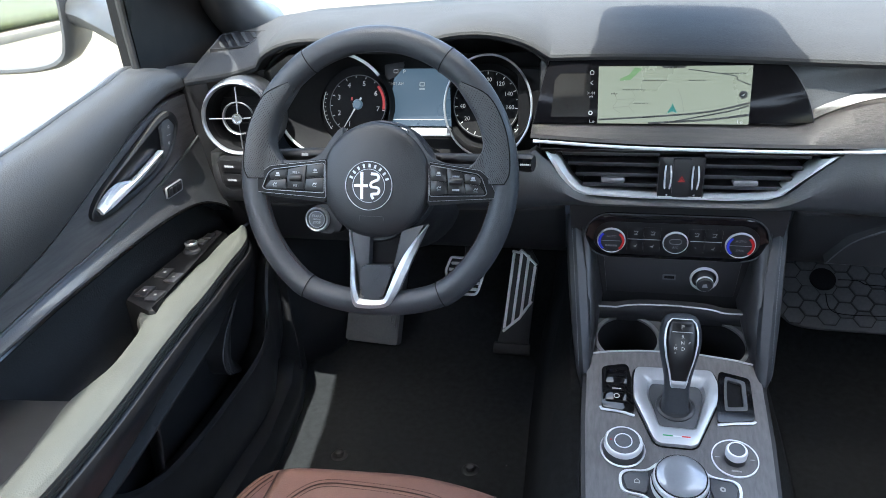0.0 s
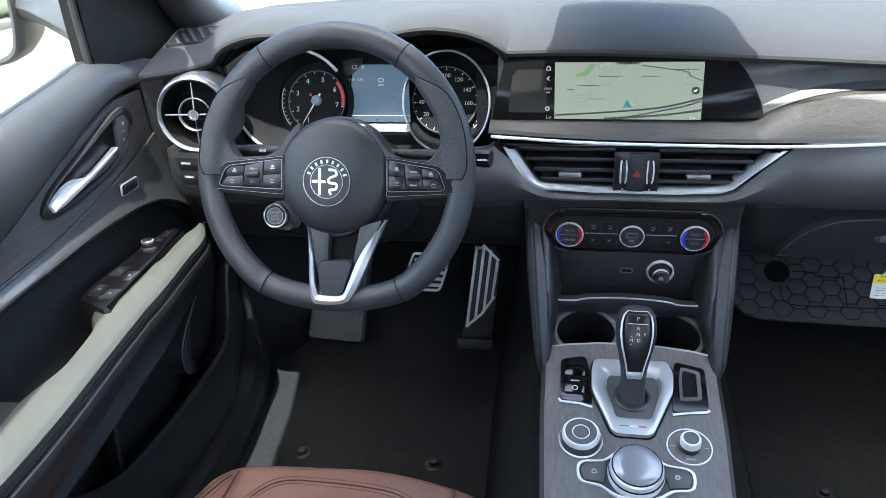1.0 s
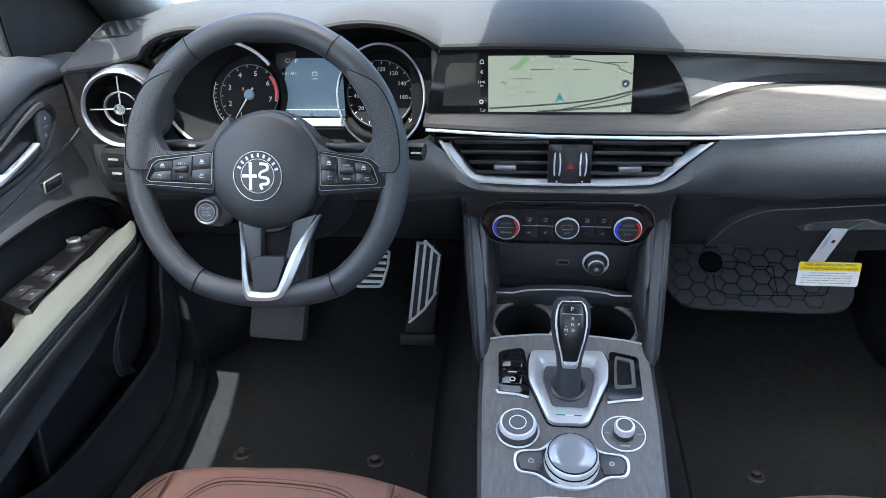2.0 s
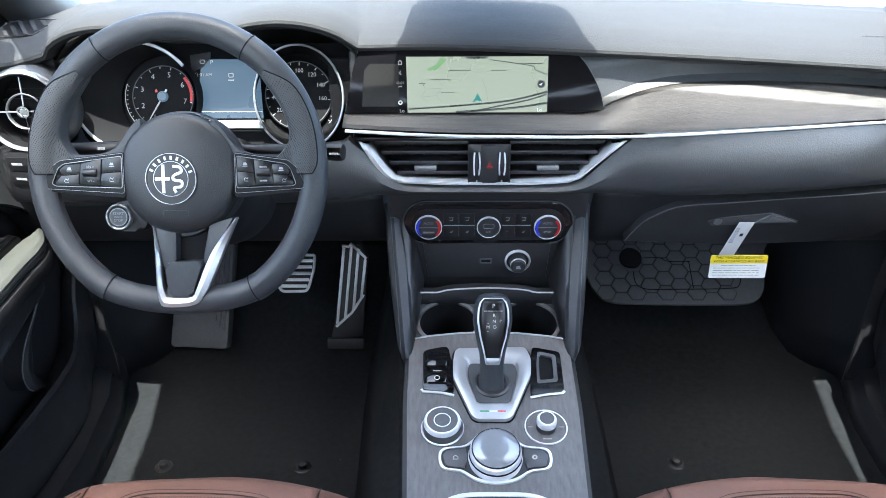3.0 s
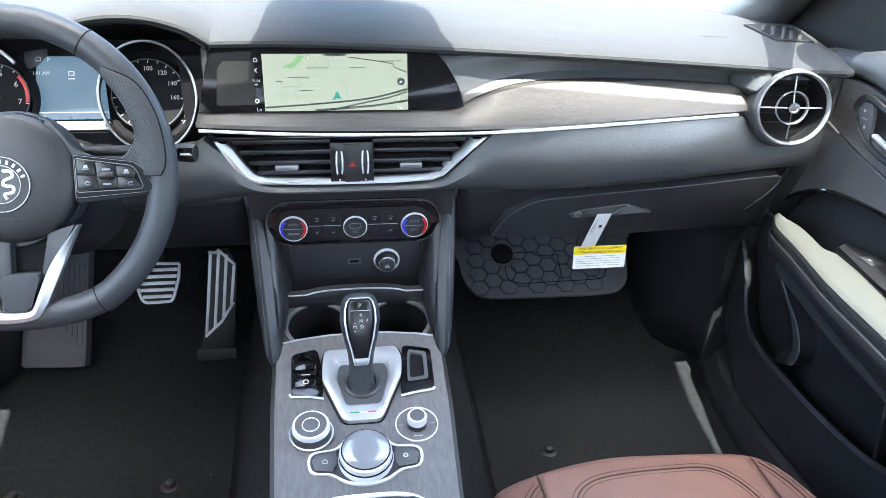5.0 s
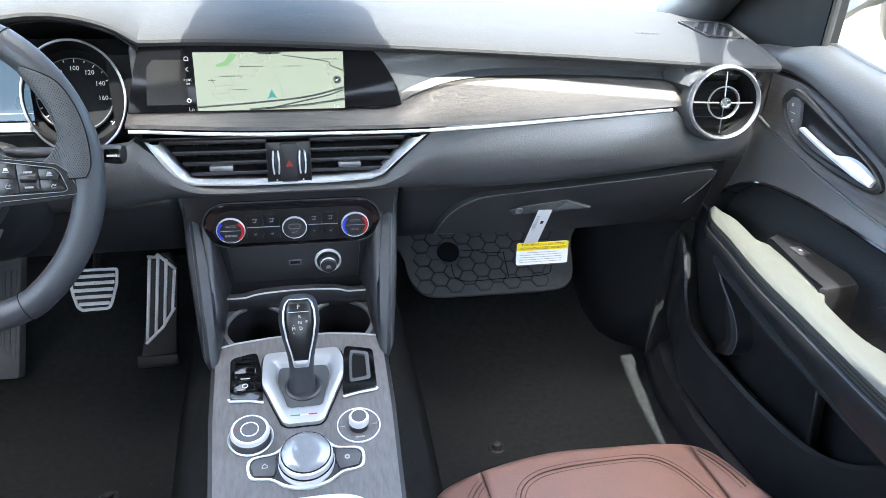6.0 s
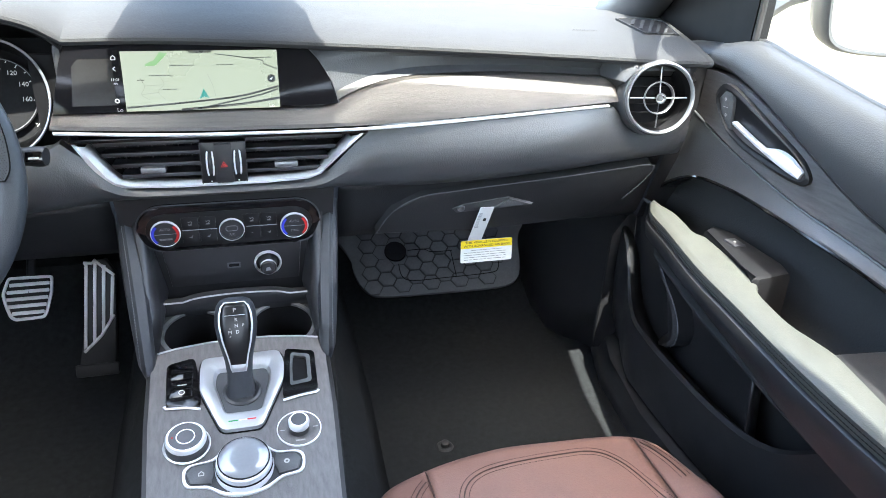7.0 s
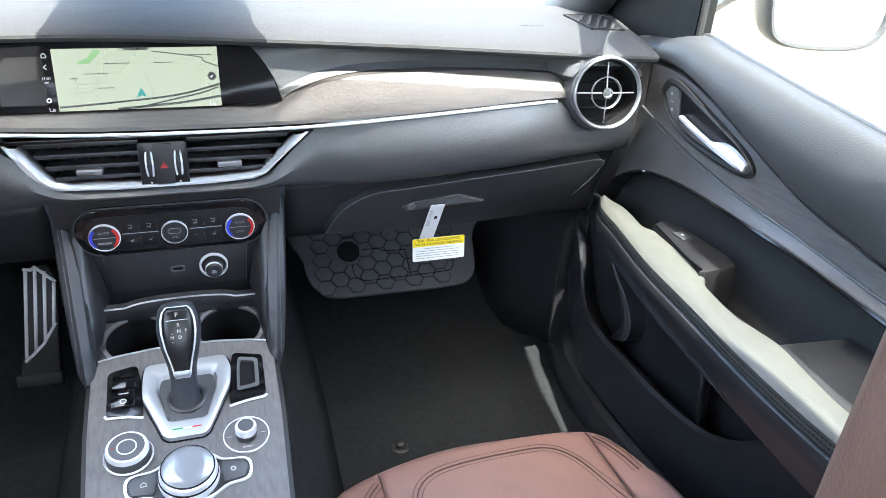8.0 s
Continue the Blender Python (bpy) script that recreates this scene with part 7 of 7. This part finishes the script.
    prism(b, pl if sx < 0 else pl[::-1], 0.47, 0.518, bevel=0.006)
    part("armrest_shelf", b, RUBBER, d, "black shelf beside the armrest")


ARML = mat("armrest_leather", (0.054, 0.056, 0.050), 0.5, var=0.08, grain=0.25, gscale=700, kind="voronoi")
build_door(-1)
build_door(1)


# ---- door mirrors outside ----
def build_mirror(sx):
    t = thing("door_mirror", "grey door mirror with broad rim and clear glass", "door mirror", "door mirrors")
    m = axes((sx * 1.140 if sx < 0 else 1.185, 1.17, 0.885 if sx < 0 else 0.868), (1, 0.12 if sx < 0 else -0.30, 0), (0, 0.018, 1))
    o = [(-0.105, 0.02), (-0.098, -0.06), (-0.08, -0.092), (-0.03, -0.105), (0.06, -0.105), (0.11, -0.085), (0.125, -0.03), (0.12, 0.06), (0.08, 0.10), (-0.05, 0.10), (-0.095, 0.075)]
    if sx < 0:
        o = [(-x, y) for x, y in o][::-1]
    o = outline(o, 4)
    b = B()
    rows = [[m @ Vector((x * k, y * k, z)) for x, y in o] for k, z in ((0.93, -0.004), (0.97, 0.005), (1.02, 0.006), (1.055, 0.0), (1.065, -0.02), (1.02, -0.06), (0.85, -0.12), (0.5, -0.16), (0.05, -0.165))]
    loft(b, rows, close=True)
    part("housing", b, SHADED, t, "grey mirror housing with a pale rim")
    b = B()
    prism(b, [(x * 0.95, y * 0.95) for x, y in o], -0.006, -0.002, m)
    part("mirror_glass", b, MIRROR, t)
    b = B()
    sweep(b, smooth_path([(sx * 0.84, 1.12, 0.84), (sx * 0.90, 1.15, 0.86), (sx * 0.97, 1.20, 0.87), (sx * 1.04, 1.24, 0.875)], 4), [0.045] * 13, 12, flat=0.7)
    part("arm", b, SHADED, t, "grey mirror arm")


build_mirror(-1)
build_mirror(1)


# ---- pedals and footwell ----
def build_pedals():
    g = thing("accelerator_pedal", "floor-hinged accelerator pedal with silver bars", "pedal")
    m = axes((-0.25, 1.356, 0.145), (1, 0, 0), (0, 0.065, 0.195))
    k = math.sqrt(1 + (0.065 / 0.195) ** 2)
    Q = lambda x, z: (x + 0.25, (z - 0.145) * k)
    b = B()
    prism(b, [Q(-0.318, 0.142), Q(-0.250, 0.142), Q(-0.240, 0.26), Q(-0.234, 0.322), Q(-0.25, 0.349), Q(-0.285, 0.345), Q(-0.303, 0.19), Q(-0.312, 0.165)], -0.02, 0.0, m, bevel=0.003)
    part("pad", b, BLACK, g)
    b = B()
    box(b, -0.072, 0.006, -0.012, 0.012, -0.006, 0.006, m, bevel=0.003)
    part("hinge", b, RUBBER, g)
    for i, (p, q) in enumerate((((-0.301, 0.185), (-0.284, 0.343)), ((-0.284, 0.195), (-0.268, 0.345)), ((-0.266, 0.215), (-0.253, 0.340)), ((-0.249, 0.240), (-0.239, 0.318)))):
        b = B()
        (x0, y0), (x1, y1) = Q(*p), Q(*q)
        prism(b, [(x0 - 0.0025, y0), (x0 + 0.0035, y0 + 0.004), (x1 + 0.003, y1 - 0.003), (x1 - 0.003, y1)], 0.0, 0.004, m, bevel=0.0012)
        part("silver_bar", b, PEDALMETAL, g)
    for p, q in (((-0.303, 0.180), (-0.244, 0.245)), ((-0.270, 0.349), (-0.236, 0.318)), ((-0.288, 0.345), (-0.268, 0.348))):
        b = B()
        (x0, y0), (x1, y1) = Q(*p), Q(*q)
        sweep(b, [m @ Vector((x0, y0, 0.002)), m @ Vector(((x0 + x1) / 2 + 0.004, (y0 + y1) / 2 - 0.004, 0.002)), m @ Vector((x1, y1, 0.002))], 0.003, 6)
        part("silver_edge", b, PEDALMETAL, g)
    p = thing("brake_pedal", "silver ribbed brake pedal with rubber strips", "pedal")
    m = axes((-0.385, 1.38, 0.28), (1, 0, 0), (0, 0.6, 0.8))
    o = round_poly([(-0.0345, 0.0590), (-0.0440, 0.0300), (-0.0400, 0.0100), (-0.0315, -0.0130), (-0.0240, -0.0200), (0.0245, -0.0190), (0.0295, -0.0100), (0.0385, 0.0270), (0.0395, 0.0575)], 0.005)[::-1]
    b = B()
    prism(b, o[::-1], -0.015, 0.0, m, bevel=0.002)
    part("pad", b, RUBBER, p)
    b = B()
    sweep(b, [m @ Vector((x, y, 0.0)) for x, y in o], 0.0030, 8, closed=True, up=m.to_3x3() @ Vector((0, 0, 1)))
    part("silver_rim", b, PEDALMETAL, p)
    for i in range(5):
        y = -0.0085 + 0.0135 * i
        x0, x1 = (-0.0290, -0.0355, -0.0390, -0.0375, -0.0330)[i], (0.0265, 0.0300, 0.0330, 0.0350, 0.0360)[i]
        b = B()
        box(b, x0, x1, y - 0.0034, y + 0.0034, -0.001, 0.0035, m, bevel=0.0015)
        part("silver_rib", b, PEDALMETAL, p)
    b = B()
    sweep(b, smooth_path([(-0.385, 1.40, 0.30), (-0.385, 1.47, 0.38), (-0.385, 1.52, 0.55)], 4), 0.008, 8)
    part("arm", b, BLACK, p)
    f = thing("footrest", "dark grey plastic footrest with raised ribs", "footrest")
    m = axes((-0.588, 1.326, 0.1585), (1, -0.03, -0.03), (0, 0.5, 0.87))
    b = B()
    prism(b, rrect(0.120, 0.26, 0.008, 4, 0.0, 0.125), -0.03, 0.0, m, bevel=0.003)
    part("plate", b, FOAM, f)
    for i in range(6):
        b = B()
        x = 0.052 - 0.010 * i
        prism(b, [(x - 0.002, 0.035 + 0.012 * i), (x + 0.002, 0.030 + 0.012 * i), (x + 0.002, 0.20), (x - 0.002, 0.20)], 0.0, 0.003, m, bevel=0.001)
        part("rib", b, PANEL, f)


def build_foot_cover():
    f = thing("footwell_foam_panel", "grey moulded foam panel with hexagon grooves under the glovebox", "foam panel")
    m = axes((0.42, 1.40, 0.284), (1, 0.0, 0), (0, 0.81, 0.58))
    o = outline([(-0.192, 0.12), (-0.193, 0.030), (-0.189, -0.010), (-0.174, -0.044), (-0.140, -0.061), (-0.04, -0.064), (0.10, -0.065), (0.146, -0.058), (0.168, -0.036), (0.178, 0.0), (0.184, 0.05), (0.185, 0.12)], 4)
    b = B()
    prism(b, o[::-1], -0.008, 0.0, m, bevel=0.002)
    part("sheet", b, FOAM, f)
    R = 0.0200
    cells = []
    for i in range(-8, 8):
        for j in range(-5, 7):
            cx, cy = 1.5 * R * i * 1.04, math.sqrt(3) * R * (j + 0.5 * (i % 2)) * 1.04 * 0.92 + 0.01
            if -0.165 < cx < (0.155 if cy > 0.0 else 0.122) and -0.042 < cy < 0.105 and (cx + 0.095) ** 2 + (cy - 0.042) ** 2 > 0.030 ** 2:
                cells.append((cx, cy))
    hexa = [(R * 0.94 * math.cos(math.pi / 3 * k), R * 0.94 * 0.92 * math.sin(math.pi / 3 * k)) for k in range(6)]
    b = B()
    for cx, cy in cells:
        prism(b, [(cx + x * 1.12, cy + y * 1.12) for x, y in hexa], 0.0, 0.0007, m)
    tagged(part("joint", b, BLACK, f), kind="stuff")
    b = B()
    prism(b, hexa, 0.0006, 0.0026, bevel=0.0008)
    first = part("hexagon", b, FOAM, f)
    first.matrix_local = m @ pose(cells[0][0], cells[0][1], 0)
    for cx, cy in cells[1:]:
        o2 = new("hexagon", first.data)
        o2.parent = f
        o2.matrix_local = m @ pose(cx, cy, 0)
    b = B()
    for pts in (((-0.095, 0.010), (-0.092, -0.020), (-0.070, -0.032), (0.0, -0.032), (0.10, -0.030), (0.122, -0.020), (0.128, 0.010), (0.128, 0.040)), ((-0.070, 0.042), (-0.035, 0.042), (-0.018, 0.034), (0.028, 0.033)), ((0.025, -0.030), (0.025, 0.0), (0.025, 0.033))):
        sweep(b, [m @ Vector((p.x, p.y, 0.0026)) for p in smooth_path([(x, y, 0) for x, y in pts], 5)], 0.0010, 6)
    part("groove", b, DEEP, f)
    # black disc on the sheet stands for the shade in an open hole
    b = B()
    lathe(b, [(0.024, 0.0), (0.0235, 0.0045), (0.021, 0.0042), (0.0, 0.004)], m @ pose(-0.097, 0.042, 0), 24)
    part("hole_shade_disc", b, DEEP, f, "black disc standing for the dark of a round hole")


def build_clips():
    for x, y in ((0.327, 1.012), (-0.311, 1.0), (-0.55, 1.0)):
        c = thing("carpet_clip", "round black carpet fastener on the floor", "fastener", "carpet fasteners")
        m = pose(x, y, 0.121)
        b = B()
        lathe(b, [(0.016, -0.006), (0.0155, 0.001), (0.013, 0.003), (0.009, 0.003), (0.0, 0.003)], m, 28)
        part("disc", b, BLACK, c)
        b = B()
        lathe(b, [(0.008, 0.002), (0.0075, 0.010), (0.004, 0.012), (0.0, 0.012)], m, 20)
        part("post", b, BLACK, c)


def build_specks():
    b = B()
    rnd = random.Random(9)
    for x, y in ((-0.56, 1.10), (-0.47, 1.09), (-0.25, 1.02), (-0.50, 1.24), (-0.20, 1.12), (0.30, 1.22), (0.47, 1.10), (0.40, 1.35)):
        lathe(b, [(0.0012 + 0.0008 * rnd.random(), 0.0), (0.0, 0.0012)], pose(x, y, 0.1215), 6)
    solo("lint", b, PAPER, "few pale lint specks lying on the carpet", "lint", "stuff")


build_specks()
build_pedals()
build_foot_cover()
build_clips()


# ---- front seats ----


def seat_front(u):
    return tab(u, (-0.24, -0.225, -0.155, -0.05, 0.045, 0.12, 0.155, 0.175, 0.190, 0.20), (0.735, 0.772, 0.808, 0.829, 0.826, 0.820, 0.812, 0.800, 0.772, 0.70))


def seat_top(u, y):
    bol = max(0, (abs(u) - 0.14) / 0.09)
    back = max(0, min(1, (0.80 - y) / 0.25))
    return 0.278 + 0.034 * math.sin(min(1, bol) * math.pi * 0.62) * back - 0.022 * back * (1 - min(1, bol)) - 0.05 * max(0, bol - 0.75) ** 2 * 4


def build_seat(sx, dy):
    s = thing("front_seat", "brown leather bucket seat with dark stitched seams", "seat", "front seats")
    cx = sx * 0.391

    def P(u, y, z):
        return (cx + sx * u, y + dy, z)

    def skin(u0, u1, n, nm, label=""):
        b = B()
        rows = []
        for u in np.linspace(u0, u1, n):
            f = seat_front(u)
            row = [P(u, f - 0.035, 0.14), P(u, f - 0.012, 0.19), P(u, f, 0.235)]
            for a in (0.25, 0.5, 0.75, 1.0):
                row.append(P(u, f - 0.028 * (1 - math.cos(a * math.pi / 2)), 0.235 + (seat_top(u, f) - 0.235) * math.sin(a * math.pi / 2)))
            for y in np.linspace(f - 0.05, 0.17, 12):
                row.append(P(u, y, seat_top(u, y)))
            rows.append(row)
        loft(b, rows)
        return part(nm, b, BROWN, s, label, (("solid", 0.012),))
    skin(-0.238, -0.158, 12, "side_bolster", "brown leather side bolster")
    skin(-0.1565, 0.1565, 30, "cushion", "brown leather cushion with curved seam")
    skin(0.158, 0.203, 12, "side_bolster", "brown leather side bolster")

    def top(u, y):
        return P(u, y, seat_top(u, y) + 0.0012)
    # seams and stitches
    for u in (-0.157, 0.157):
        b = B()
        f = seat_front(u)
        sweep(b, [P(u, f - 0.002, 0.22), P(u, f - 0.004, 0.25), P(u, f - 0.012, 0.27)] + [top(u, y) for y in np.linspace(f - 0.03, 0.4, 12)], 0.0013, 6)
        part("seam", b, THREAD, s)
    arc = [(-0.128, 0.62), (-0.124, 0.70), (-0.112, 0.745), (-0.085, 0.768), (-0.04, 0.777), (0.03, 0.779), (0.085, 0.775), (0.115, 0.752), (0.135, 0.71), (0.152, 0.65)]
    P2 = smooth_path([(u, y, 0) for u, y in arc], 8)
    b = B()
    sweep(b, [top(p.x, p.y) for p in P2], 0.0010, 6)
    part("seam", b, THREAD, s)
    b = B()
    fine = smooth_path([(u, y, 0) for u, y in arc], 16)
    for off in (0.0062, -0.0062):
        for i in range(1, len(fine) - 1):
            t = (fine[i + 1] - fine[i - 1]).normalized()
            nn = Vector((-t.y, t.x, 0))
            q = fine[i] + nn * off
            a, c = q - t * 0.0013, q + t * 0.0013
            sweep(b, [top(a.x, a.y), top(c.x, c.y)], 0.0005, 4)
    for a2 in ([(0.162, 0.776), (0.172, 0.755), (0.180, 0.725), (0.184, 0.69)], [(-0.162, 0.765), (-0.175, 0.748), (-0.19, 0.72), (-0.2, 0.69)]):
        q2 = smooth_path([(u, y, 0) for u, y in a2], 10)
        bb = B()
        sweep(bb, [top(p.x, p.y) for p in q2], 0.0010, 6)
        part("seam", bb, THREAD, s)
        for off in (0.006, -0.006):
            for i in range(1, len(q2) - 1):
                t = (q2[i + 1] - q2[i - 1]).normalized()
                q = q2[i] + Vector((-t.y, t.x, 0)) * off
                a, c = q - t * 0.0013, q + t * 0.0013
                sweep(b, [top(a.x, a.y), top(c.x, c.y)], 0.0005, 4)
    tagged(part("stitching", b, THREAD, s), kind="stuff")
    # base below the cushion
    b = B()
    box(b, cx - 0.20, cx + 0.20, 0.30 + dy, 0.76 + dy, 0.12, 0.20, bevel=0.015)
    part("base", b, BLACK, s)
    b = B()
    box(b, cx - sx * 0.252 - 0.008, cx - sx * 0.252 + 0.008, 0.70 + dy, 0.742 + dy, 0.20, 0.262, bevel=0.006)
    part("side_lever", b, BLACK, s)
    # backrest
    b = B()
    rows = []
    for k in np.linspace(0, 1, 16):
        z = 0.27 + 0.66 * k
        yb = 0.21 - 0.02 * k + (-0.06 if sx < 0 else 0.0)
        w = tab(k, (0, 0.3, 0.6, 0.7, 0.8, 0.88, 0.96, 1.0), (0.23, 0.20, 0.17, 0.16, 0.155, 0.15, 0.14, 0.11))
        row = []
        for a in np.linspace(0, 2 * math.pi, 37)[:-1]:
            u = w * math.copysign(abs(math.cos(a)) ** 0.55, math.cos(a))
            v = math.copysign(abs(math.sin(a)) ** 0.7, math.sin(a))
            depth = 0.055 + (0.018 * max(0, (abs(u) / w - 0.6) / 0.4) ** 1.0 * (1 - abs(math.cos(a)) ** 6) if v > 0 else 0)
            row.append((cx + sx * u, yb - 0.055 + depth * v + dy, z))
        rows.append(row)
    loft(b, rows, close=True, cap=True)
    part("backrest", b, BROWN, s, "brown leather backrest with raised bolsters")


build_seat(1, 0.0)
build_seat(-1, -0.004)
